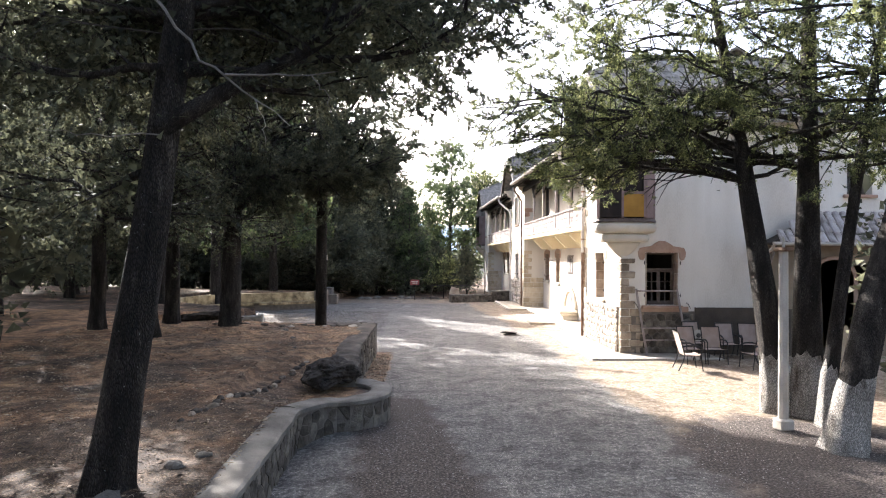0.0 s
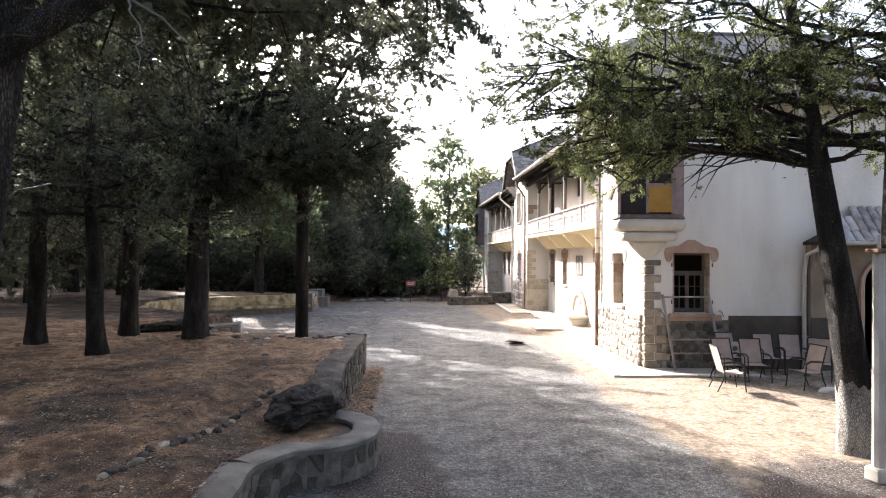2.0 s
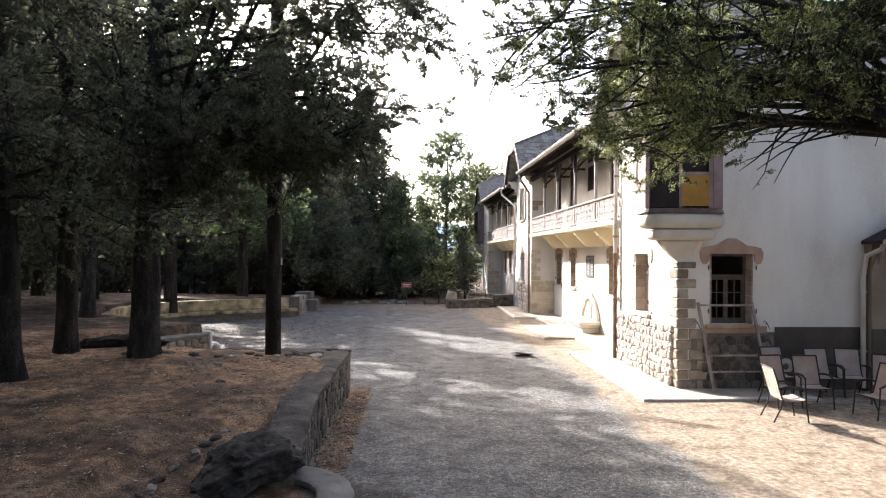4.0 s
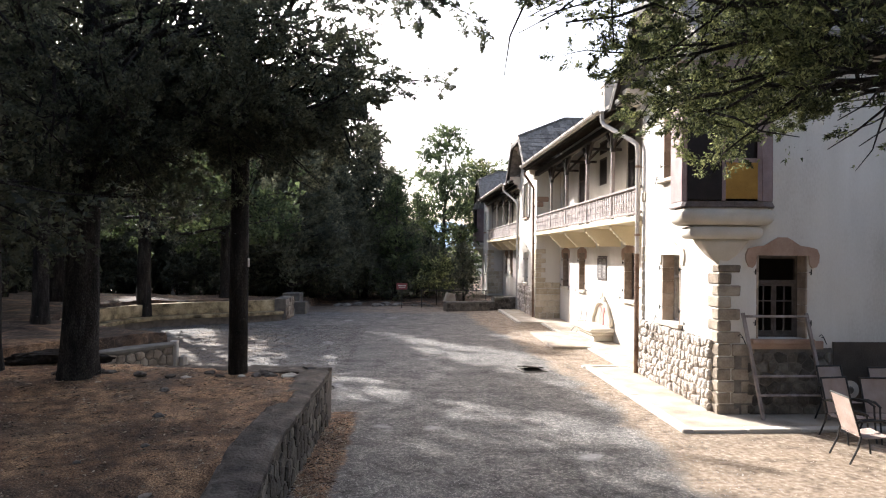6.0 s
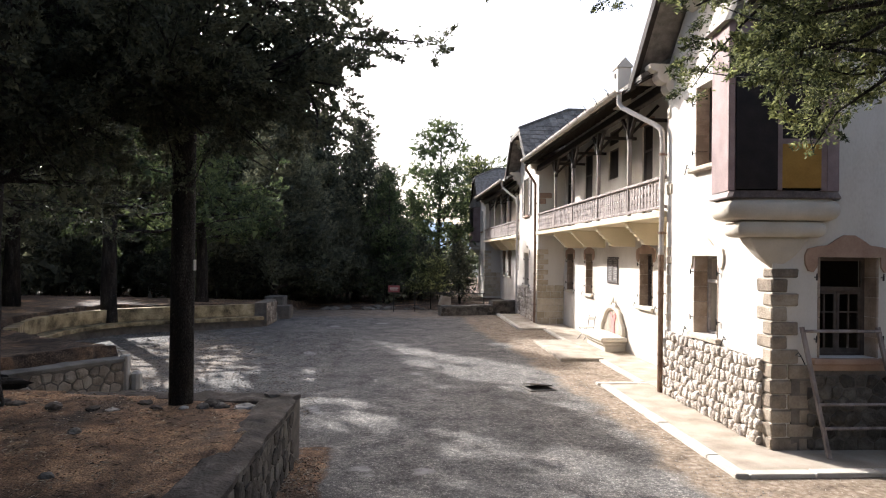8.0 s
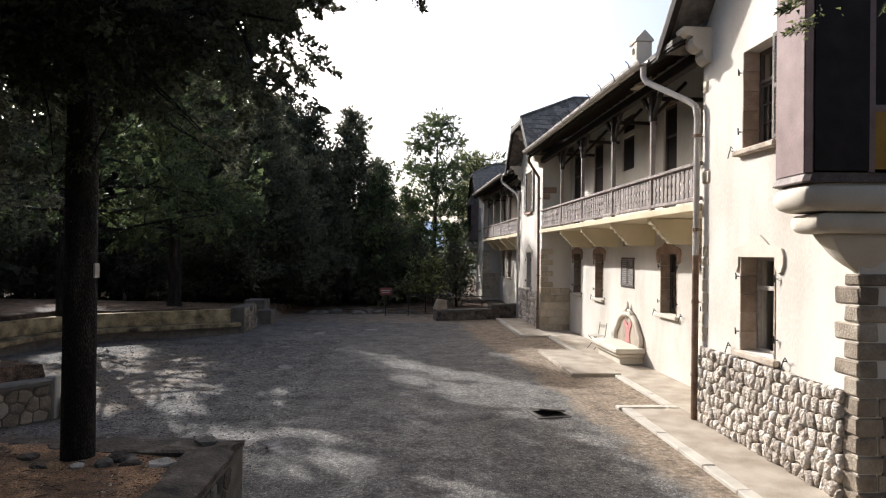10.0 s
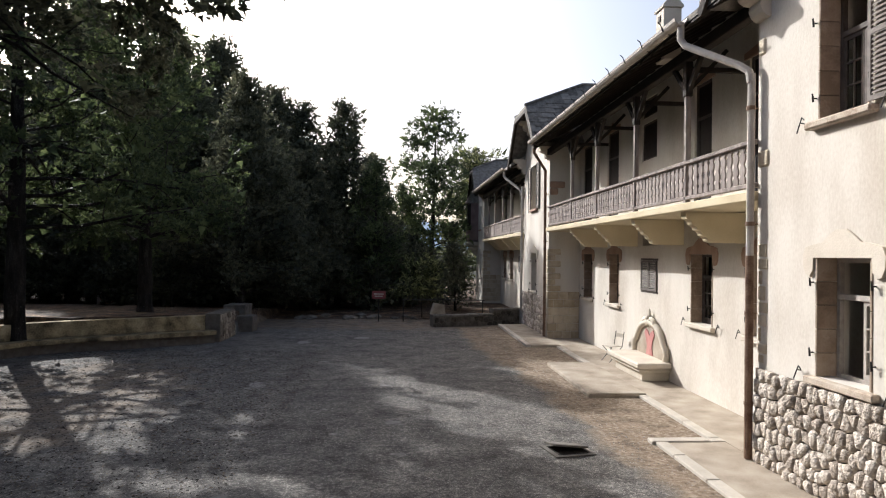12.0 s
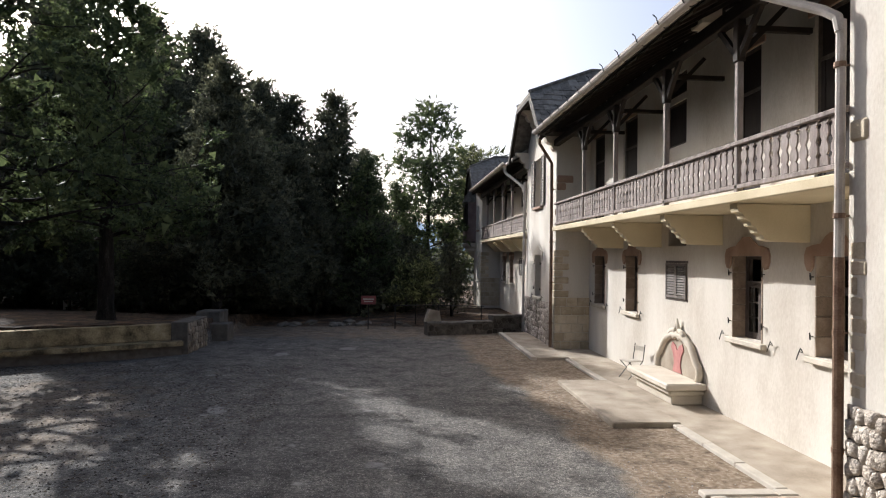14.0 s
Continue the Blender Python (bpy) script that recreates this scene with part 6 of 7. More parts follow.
def oriel(name, label, cy, s, full=True):
    """A corner bay on stacked stone mouldings; s = 1 looks to -y, -1 to +y."""
    o = thing(name, label, "bay window", kind="structure")
    plan = [(6.05, 0.85), (5.45, 0.72), (5.28, 0.58), (5.22, -0.1), (5.27, -0.17), (6.68, -0.3), (6.9, -0.25), (7.06, 0.05), (6.3, 0.3)]
    def ring(k, z, dx=0.0, cx=6.05, cyy=0.05):
        return [(cx + (x - cx) * k, cy + s * (cyy + (y - cyy) * k), z) for x, y in plan]
    def loft(name_, rows, mat, lab="", rounded=0):
        bm = bmesh.new()
        prev = None
        for k, z in rows:
            pp = [Vector(p) for p in ring(k * (1.05 if rounded else 1), z)]
            for _ in range(rounded):
                pp = [w for a, b in zip(pp, pp[1:] + pp[:1]) for w in (a.lerp(b, 0.25), a.lerp(b, 0.75))]
            r = [bm.verts.new(p) for p in pp]
            if prev:
                for i in range(len(r)):
                    bm.faces.new((prev[i], prev[(i + 1) % len(r)], r[(i + 1) % len(r)], r[i]))
            else:
                bm.faces.new(r[::-1])
            prev = r
        bm.faces.new(prev)
        bmesh.ops.recalc_face_normals(bm, faces=bm.faces)
        return part(name_, bm, mat, o, lab, smooth=bool(rounded))
    loft("cone", [(0.02, 2.86), (0.1, 2.93), (0.2, 3.0), (0.29, 3.07), (0.37, 3.15), (0.44, 3.24), (0.5, 3.32), (0.54, 3.38)], CREAMSTONE, "tapering plaster foot", 2)
    loft("moulding", [(0.5, 3.38), (0.66, 3.385), (0.735, 3.41), (0.78, 3.46), (0.79, 3.52), (0.775, 3.58), (0.73, 3.615), (0.62, 3.63)], CREAMSTONE, "", 1)
    loft("moulding", [(0.62, 3.64), (0.84, 3.655), (0.93, 3.69), (0.985, 3.75), (1.0, 3.82), (0.985, 3.89), (0.94, 3.94), (0.88, 3.96), (0.88, 4.0)], CREAMSTONE, "", 1)
    loft("base_plate", [(0.9, 3.975), (1.035, 3.985), (1.04, 4.0), (0.985, 4.1)], FLASHING, "brown metal flashing")
    r0, r1 = ring(0.97, 4.1), ring(0.97, 6.75)
    for i in range(7):
        a, b = Vector(r0[i]), Vector(r0[i + 1])
        up = Vector((0, 0, 1))
        n = (b - a).cross(up).normalized() * (0.03 if s > 0 else -0.03)
        def panel(nm, f0, f1, z0, z1, mat, lab=""):
            bm = bmesh.new()
            p, q = a.lerp(b, f0), a.lerp(b, f1)
            prism(bm, [(p.x, p.y, z0), (q.x, q.y, z0), (q.x, q.y, z1), (p.x, p.y, z1)], n)
            bmesh.ops.recalc_face_normals(bm, faces=bm.faces)
            return part(nm, bm, mat, o, lab)
        if i == 4:
            panel("dark_panel", 0.0, 0.46, 4.12, 6.5, DARKPANEL, "dark boarded panel")
            panel("post", 0.46, 0.51, 4.1, 6.75, PINK)
            panel("yellow_panel", 0.51, 0.94, 4.14, 4.82, YELLOW, "ochre yellow panel below the opening")
            panel("rail", 0.51, 0.94, 4.82, 4.9, PINK)
            panel("post", 0.94, 1.0, 4.1, 6.75, PINK)
            panel("head", 0.51, 0.94, 6.5, 6.75, PINK)
            panel("head", 0.0, 0.46, 6.5, 6.75, PINK)
        elif full or i in (0, 6):
            panel("side_panel", 0, 1, 4.1, 6.75, PINK, "faded pinkish metal side")
        else:
            panel("side_panel", 0, 1, 4.1, 4.8, PINK)
            panel("pane", 0.06, 0.94, 4.82, 6.6, DARKWOOD)
    # closed filler, the shade inside the bay put into its near-black colour
    loft("lining", [(0.8, 4.12), (0.8, 6.7)], DARKPANEL, "near-black filler for the shade inside the bay")
    loft("roof", [(1.12, 6.75), (1.0, 6.95), (0.7, 7.5), (0.4, 8.0), (0.05, 8.5)], SLATE, "small pointed slate roof")
    return o


YELLOW = material("ochre_board", [(0.26, 0.14, 0.025), (0.42, 0.235, 0.05)], 3.0, 0.8, bump=0.1)
oriel("corner_bay", "corner bay window with faded metal sides on stone mouldings", A0, 1)
oriel("corner_bay_far", "far corner bay window with a pointed slate roof", C1, -1, False)


# ---- gutters and pipes ----
def gutter(name, y0, y1, elbow_y, side):
    g = thing(name, "old zinc gutter along the eaves on iron hooks", "gutter", kind="structure")
    bm = bmesh.new()
    prof = [(math.cos(a) * 0.115, math.sin(a) * 0.115) for a in [math.pi + math.pi * k / 7 for k in range(8)]]
    inner = [(u * 0.86, v * 0.86) for u, v in reversed(prof)]
    prism(bm, [(5.23 + u, y0, 7.05 + v) for u, v in prof + inner], (0, y1 - y0, 0.14))
    bmesh.ops.recalc_face_normals(bm, faces=bm.faces)
    part("trough", bm, ZINC, g)
    y = y0 + 0.5
    while y < y1:
        bm = bmesh.new()
        q = 7.05 + 0.14 * (y - y0) / (y1 - y0)
        tube(bm, [(5.4, y, q + 0.02), (5.26, y, q - 0.13), (5.12, y, q - 0.05), (5.09, y, q + 0.05), (5.03, y, q + 0.1)], 0.012, 4)
        part("hook", bm, BLACKMETAL, g)
        y += 0.95
    bm = bmesh.new()
    e = elbow_y
    tube(bm, [(5.27, e, 7.0), (5.27, e, 6.72), (5.32, e - side * 0.06, 6.6), (5.8, e - side * 0.93, 6.02), (5.87, e - side * 1.06, 5.9), (5.88, e - side * 1.1, 5.72)], 0.06, 10)
    part("elbow", bm, ZINC, g)
    return g


gutter("gutter", A1 + 1.0, B0 - 0.2, A1 + 1.1, 1)
gutter("gutter_far", B1 + 0.8, C0 - 0.2, B1 + 1.2, 1)


def downpipe(name, x, y, z1, mat, label, top=()):
    p = thing(name, label, "downpipe", kind="structure")
    bm = bmesh.new()
    if mat is RUST and not top:
        tube(bm, [(x + 0.01, y, z1), (x, y, 3.1)], 0.055, 10)
        part("upper_pipe", bm, ZINC, p, "pale zinc upper length")
        bm = bmesh.new()
        tube(bm, [(x, y, 3.1), (x, y, 0.05)], 0.06, 10)
    else:
        tube(bm, [(x + 0.01, y, z1), (x, y, 3.0), (x, y, 0.05)] if not top else [*top, (x, y, min(3.0, z1 - 0.4)), (x, y, 0.05)], 0.055, 10)
    part("pipe", bm, mat, p)
    for z in (0.85, 2.2, 3.55, 5.3):
        if z < z1:
            bm = bmesh.new()
            tube(bm, [(x, y, z), (x, y, z + 0.06)], 0.068, 10)
            tube(bm, [(x, y, z + 0.03), (x + 0.15, y, z + 0.03)], 0.012, 5)
            part("clamp", bm, mat, p)
    return p


downpipe("downpipe", 5.88, A1, 5.85, RUST, "rust-stained downpipe clamped to the wing corner")
downpipe("downpipe", 5.88, B0 + 0.12, 6.3, RUST, "dark downpipe on the corner of the middle wing", [(5.35, B0 - 0.3, 7.1), (5.4, B0 - 0.1, 6.8), (5.86, B0 + 0.1, 6.2)])
downpipe("downpipe", 5.88, B1 - 0.05, 6.1, ZINC, "grey downpipe at the far corner of the middle wing")
downpipe("downpipe", 10.25, A0 - 0.12, 3.0, KERB, "pale downpipe beside the porch", [(10.38, 18.5, 3.36), (10.36, 18.55, 3.2), (10.27, 18.9, 3.05)])

# chimney by the wing roof
ch = thing("chimney", "small plastered chimney with a gabled cap on the roof", "chimney")
part("chimney_shaft", boxes((6.3, 6.7, 27.45, 27.9, 7.4, 8.55), bevel=0.02), CREAMSTONE, ch)
# no hole is cut: a near-black plate gives the shade of one
part("smoke_hole", boxes((6.282, 6.302, 27.62, 27.73, 8.28, 8.42)), DARKPANEL, ch)
bm = bmesh.new()
prism(bm, [(6.27, 27.42, 8.55), (6.73, 27.42, 8.55), (6.73, 27.42, 8.6), (6.5, 27.42, 8.84), (6.27, 27.42, 8.6)], (0, 0.51, 0))
bmesh.ops.recalc_face_normals(bm, faces=bm.faces)
part("cap", bm, KERB, ch, "gabled mortar cap")

# ---- pavement along the house ----
pv = thing("pavement", "worn concrete walk with pale kerbs along the house", "pavement", kind="structure")
part("walk_slab", boxes((5.0, 5.98, A0 - 0.95, 24.05, -0.1, 0.04)), CONCRETE, pv)
part("walk_slab", boxes((5.98, 8.6, A0 - 0.95, A0 - 0.06, -0.1, 0.037)), CONCRETE, pv)
part("walk_slab", boxes((5.98, XR, A1 + 0.01, 36.85, -0.1, 0.045)), CONCRETE, pv)
part("door_slab", boxes((4.7, 5.98, 27.42, 31.38, -0.1, 0.095), bevel=0.02), CONCRETE, pv, "raised concrete slab before the bench")
part("walk_slab", boxes((4.95, XF - 0.06, 34.8, 41.0, -0.1, 0.085), bevel=0.02), CONCRETE, pv)
rk = random.Random(3)


def kerb_run(x0, x1, y0, y1, z):
    along_y = y1 - y0 > x1 - x0
    a, end = (y0, y1) if along_y else (x0, x1)
    while a < end - 0.05:
        b = min(end, a + rk.uniform(0.8, 1.05))
        dz = rk.uniform(-0.006, 0.006)
        r = (x0, x1, a + 0.006, b - 0.006, -0.1, z + dz) if along_y else (a + 0.006, b - 0.006, y0, y1, -0.1, z + dz)
        part("kerb_stone", boxes(r, bevel=0.014), KERB, pv)
        a = b


kerb_run(4.8, 5.0, 17.93, 24.05, 0.06)
kerb_run(5.0, 8.6, 17.93, 18.14, 0.058)
kerb_run(4.74, 6.0, 24.05, 24.26, 0.063)
kerb_run(5.8, 5.98, 24.26, 27.41, 0.062)
kerb_run(5.8, 5.98, 31.39, 34.79, 0.062)
kerb_run(4.78, 4.95, 34.8, 41.0, 0.1)

# ---- the bench with its shell back ----
be = thing("stone_bench", "cream stone bench with a scrolled back and a red emblem", "bench")
part("seat", boxes((6.3, XR, 28.8, 31.1, 0.36, 0.5), bevel=0.03), CREAMSTONE, be)
part("moulding", boxes((6.38, XR, 28.88, 31.02, 0.24, 0.36), bevel=0.04), CREAMSTONE, be)
part("foot", boxes((6.48, XR, 28.98, 30.92, 0.04, 0.24), bevel=0.02), CREAMSTONE, be)
mid = 30.05
arch = [(-0.98, 0.5), (-1.04, 0.66), (-0.98, 0.8), (-0.86, 0.88), (-0.76, 1.02), (-0.6, 1.2), (-0.38, 1.3), (-0.16, 1.36), (0.16, 1.36), (0.38, 1.3), (0.6, 1.2), (0.76, 1.02), (0.86, 0.88), (0.98, 0.8), (1.04, 0.66), (0.98, 0.5)]
bm = bmesh.new()
prism(bm, [(XR, mid + u, v) for u, v in arch], (-0.06, 0, 0))
bmesh.ops.recalc_face_normals(bm, faces=bm.faces)
part("back", bm, CONCRETE, be, "grey inset back")
bm = bmesh.new()
tube(bm, [(XR - 0.07, mid + u * 1.02, v) for u, v in arch], 0.08, 8)
part("rim", bm, CREAMSTONE, be, "rounded scroll moulding", smooth=True)
bm = bmesh.new()
for sgn in (-1, 1):
    tube(bm, [(XR - 0.08, mid + sgn * 0.42, 1.28), (XR - 0.09, mid + sgn * 0.3, 1.42), (XR - 0.09, mid + sgn * 0.12, 1.46), (XR - 0.09, mid + sgn * 0.05, 1.36), (XR - 0.09, mid + sgn * 0.14, 1.28), (XR - 0.09, mid + sgn * 0.22, 1.36)], [0.06, 0.06, 0.055, 0.05, 0.045, 0.03], 7)
    tube(bm, [(XR - 0.08, mid + sgn * 0.1, 1.44), (XR - 0.08, mid + sgn * 0.03, 1.56), (XR - 0.08, mid, 1.72)], [0.05, 0.04, 0.015], 7)
part("finial", bm, CREAMSTONE, be, smooth=True)
bm = bmesh.new()
prism(bm, [(XR - 0.06, mid + u, v) for u, v in [(-0.22, 0.52), (0.22, 0.52), (0.15, 0.72), (0.2, 0.9), (0.32, 1.06), (0.24, 1.18), (0.1, 1.12), (0, 1.0), (-0.1, 1.12), (-0.24, 1.18), (-0.32, 1.06), (-0.2, 0.9), (-0.15, 0.72)]], (-0.02, 0, 0))
bmesh.ops.recalc_face_normals(bm, faces=bm.faces)
part("emblem", bm, material("faded_red_paint", [(0.36, 0.13, 0.12), (0.52, 0.26, 0.235)], 4.0, 0.8, bump=0.2), be, "faded red emblem")

# ---- seats ----
SLING = material("tan_sling_fabric", [(0.29, 0.215, 0.175), (0.41, 0.325, 0.275)], 5.0, 0.85, bump=0.3, fine=200)


def sling_chair(label):
    c = thing("garden_chair", label, "chair", group="chairs by the end wall")
    def leg(*pts):
        bm = bmesh.new()
        tube(bm, pts, 0.015, 7)
        return bm
    for sx in (-0.27, 0.27):
        part("front_leg", leg((sx, -0.28, 0), (sx, -0.24, 0.3), (sx, -0.22, 0.62)), BLACKMETAL, c)
        part("rear_leg", leg((sx, 0.34, 0), (sx, 0.22, 0.25), (sx, 0.18, 0.42)), BLACKMETAL, c)
        part("back_post", leg((sx * 0.93, 0.18, 0.42), (sx * 0.93, 0.27, 0.75), (sx * 0.93, 0.34, 0.98)), BLACKMETAL, c)
        bm = bmesh.new()
        tube(bm, [(sx, -0.24, 0.6), (sx, -0.1, 0.655), (sx, 0.1, 0.65), (sx, 0.26, 0.62)], [0.016, 0.022, 0.022, 0.016], 7)
        part("armrest", bm, BLACKMETAL, c)
    part("crossbar", leg((-0.26, -0.22, 0.4), (0.26, -0.22, 0.4)), BLACKMETAL, c)
    part("crossbar", leg((-0.25, 0.34, 0.98), (0.25, 0.34, 0.98)), BLACKMETAL, c)
    bm = bmesh.new()
    for rows, nm in (([(-0.24, 0.42), (-0.1, 0.395), (0.1, 0.385), (0.18, 0.41)], "seat"), ([(0.18, 0.43), (0.24, 0.62), (0.29, 0.8), (0.345, 0.985)], "backrest")):
        bm = bmesh.new()
        prism(bm, [(-0.245, y, z) for y, z in rows] + [(-0.245, y, z - 0.012) for y, z in reversed(rows)], (0.49, 0, 0))
        bmesh.ops.recalc_face_normals(bm, faces=bm.faces)
        part(nm, bm, SLING, c, "tan woven sling")
    return c


ch0 = sling_chair("tan sling garden chair with a dark metal frame")
ch0.matrix_basis = pose(6.95, 16.5, 0.0, 0, 0, 84)
for x, y, a in ((8.78, 16.6, -80), (7.45, 17.5, 8), (8.08, 17.45, -4), (7.98, 18.42, 6), (8.98, 18.45, 0), (9.6, 18.4, -12), (9.75, 17.6, -35)):
    zc = 0.038 if y > 18.1 and x < 8.6 else 0.0
    copy_thing(ch0, pose(x, y, zc, 0, 0, a))
fan = thing("round_fan", "pale round fan head leaning on a chair", "fan")
bm = bmesh.new()
tube(bm, [(0, 0, 0), (0, 0.05, 0)], [0.17, 0.15], 20)
cage = part("cage", bm, KERB, fan)
bm = bmesh.new()
tube(bm, [(0, -0.01, 0), (0, -0.03, 0)], [0.07, 0.05], 12)
part("hub", bm, COPING, cage)
fan.matrix_world = pose(7.98, 18.22, 0.68, 0, 0, 0)

fc = thing("folding_chair", "thin white metal folding chair beside the bench", "chair")
for sx in (-0.2, 0.2):
    bm = bmesh.new()
    tube(bm, [(-0.22, sx, 0), (0.2, sx, 0.44), (0.26, sx, 0.85)], 0.011, 6)
    part("leg", bm, BLACKMETAL, fc)
    bm = bmesh.new()
    tube(bm, [(0.24, sx * 0.9, 0), (-0.2, sx * 0.9, 0.44)], 0.011, 6)
    part("leg", bm, BLACKMETAL, fc)
part("seat", boxes((-0.2, 0.2, -0.19, 0.19, 0.43, 0.45), bevel=0.006), KERB, fc)
part("back_slat", boxes((0.24, 0.255, -0.2, 0.2, 0.68, 0.8), bevel=0.004), KERB, fc)
fc.matrix_world = pose(6.7, 31.85, 0.045, 0, 0, 15)

# ---- wooden frame that leans on the end wall ----
ld = thing("wooden_ladder", "broad weathered wooden ladder leaning on the wall", "ladder")
for x0, x1 in ((6.62, 6.42), (7.86, 7.66)):
    bm = bmesh.new()
    tube(bm, [(x0, 18.62, 0.04), (x1, A0 - 0.1, 1.98)], 0.038, 4)
    part("rail", bm, GREYWOOD, ld)
for f in (0.22, 0.4, 0.97):
    bm = bmesh.new()
    x, y, z = 6.62 - 0.2 * f, 18.58 + (A0 - 18.72) * f, 0.06 + 1.92 * f
    tube(bm, [(x, y, z), (x + 1.24, y, z)], 0.026, 5)
    part("rung", bm, GREYWOOD, ld)

# ---- porch on the end wall ----
po = thing("porch", "low canopy of clay tiles over an arched doorway", "porch", kind="structure")
PY, PX = 18.86, 10.36
ox, oz, rad = 12.4, 2.28, 0.62
TANWASH = material("tan_limewash", [(0.19, 0.145, 0.10), (0.29, 0.23, 0.165)], 1.4, 0.9, bump=0.2)
bm = bmesh.new()
pts = [(PX, 0.0), (ox - rad, 0.0), (ox - rad, oz)] + [(ox - rad * math.cos(math.pi * k / 10), oz + rad * math.sin(math.pi * k / 10)) for k in range(1, 10)] + [(ox + rad, oz), (ox + rad, 0.0), (16.5, 0.0), (16.5, 3.4), (PX, 3.4)]
prism(bm, [(x, PY, z) for x, z in pts], (0, A0 - 0.003 - PY, 0))
bmesh.ops.triangulate(bm, faces=[f for f in bm.faces if len(f.verts) > 4])
bmesh.ops.recalc_face_normals(bm, faces=bm.faces)
part("front_wall", bm, TANWASH, po)
part("render_band", boxes((PX - 0.01, ox - rad - 0.2, PY - 0.025, PY, 0, 1.4), bevel=0.006), GREYPLASTER, po, "dark grey render band")
bm = bmesh.new()
tube(bm, [(ox - rad - 0.06, PY - 0.02, 0.02), (ox - rad - 0.06, PY - 0.02, oz)] + [(ox - (rad + 0.06) * math.cos(math.pi * k / 10), PY - 0.02, oz + (rad + 0.06) * math.sin(math.pi * k / 10)) for k in range(1, 10)] + [(ox + rad + 0.06, PY - 0.02, oz), (ox + rad + 0.06, PY - 0.02, 0.02)], 0.075, 4)
part("arch_trim", bm, HOOD, po)
EY = 18.42
bm = bmesh.new()
prism(bm, [(PX - 0.08, EY, 3.4), (16.7, EY, 3.4), (16.7, A0 - 0.01, 4.3), (PX + 1.7, A0 - 0.01, 4.3)], (0, 0, -0.08))
prism(bm, [(PX - 0.08, EY, 3.395), (PX + 1.7, A0 - 0.01, 4.295), (PX - 0.08, A0 - 0.01, 3.395)], (0, 0, -0.08))
part("roof_deck", bm, DARKWOOD, po)
bm = bmesh.new()
tube(bm, [(PX - 0.08, EY - 0.05, 3.36), (16.7, EY - 0.05, 3.36)], 0.055, 8)
part("gutter", bm, KERB, po, "pale gutter along the eave")
TILE = material("grey_clay_tile", [(0.20, 0.17, 0.15), (0.38, 0.34, 0.31), (0.48, 0.44, 0.41)], 4.0, 0.9, bump=0.4, obj=True)
tm = None
for i in range(24):
    for j in range(3):
        if i * 0.245 < 1.75 * (j + 0.2) / 3 - 0.1:
            continue
        if tm is None:
            bm = bmesh.new()
            arcs = [(math.cos(math.pi * q / 5), math.sin(math.pi * q / 5)) for q in range(6)]
            lo = [bm.verts.new((0.125 * a, -0.24, 0.08 * b)) for a, b in arcs]
            hi = [bm.verts.new((0.1 * a, 0.24, 0.065 * b)) for a, b in arcs]
            for q in range(5):
                bm.faces.new((lo[q], hi[q], hi[q + 1], lo[q + 1]))
            tob = part("roof_tile", bm, TILE, po)
            tm = tob.data
        else:
            tob = new("roof_tile", tm)
            tob.parent = po
        f = (j + 0.5) / 3
        tob.matrix_basis = pose(PX + 0.03 + i * 0.245, EY + (A0 - EY - 0.05) * f, 3.42 + 0.88 * f, 52, 0, 0)
bm = bmesh.new()
tube(bm, [(PX + 0.06, PY - 0.02, 2.75), (PX + 0.06, EY + 0.06, 3.36)], 0.05, 4)
part("eave_bracket", bm, GREYWOOD, po)

# ---- lamp post ----
lp = thing("lamp_post", "slim pale concrete post with a small cap", "post")
part("foot", boxes((-0.13, 0.13, -0.13, 0.13, 0, 0.2), bevel=0.03), KERB, lp)
bm = bmesh.new()
tube(bm, [(0, 0, 0.2), (0, 0, 3.05)], [0.085, 0.075], 8)
part("shaft", bm, KERB, lp)
part("cap", boxes((-0.12, 0.12, -0.12, 0.12, 3.05, 3.12), bevel=0.02), RUST, lp)
bm = bmesh.new()
tube(bm, [(0, 0, 3.12), (0, 0, 3.3)], [0.025, 0.02], 8)
part("spigot", bm, KERB, lp)
lp.matrix_world = pose(6.12, 10.78, -0.02, 0, 0, 10)

# pale plank and rubble behind the trunks
pl = thing("leaning_board", "pale painted board leaning among rubble", "board")
bm = bmesh.new()
prism(bm, [(0, 0, 0), (0.55, 0, 0), (0.62, 0, 0.85), (0.38, 0, 1.45), (0.16, 0, 1.35), (0.05, 0, 0.7)], (0, 0.05, 0))
part("board", bm, KERB, pl)
pl.matrix_world = pose(9.15, 13.9, 0.0, -14, 0, -10)


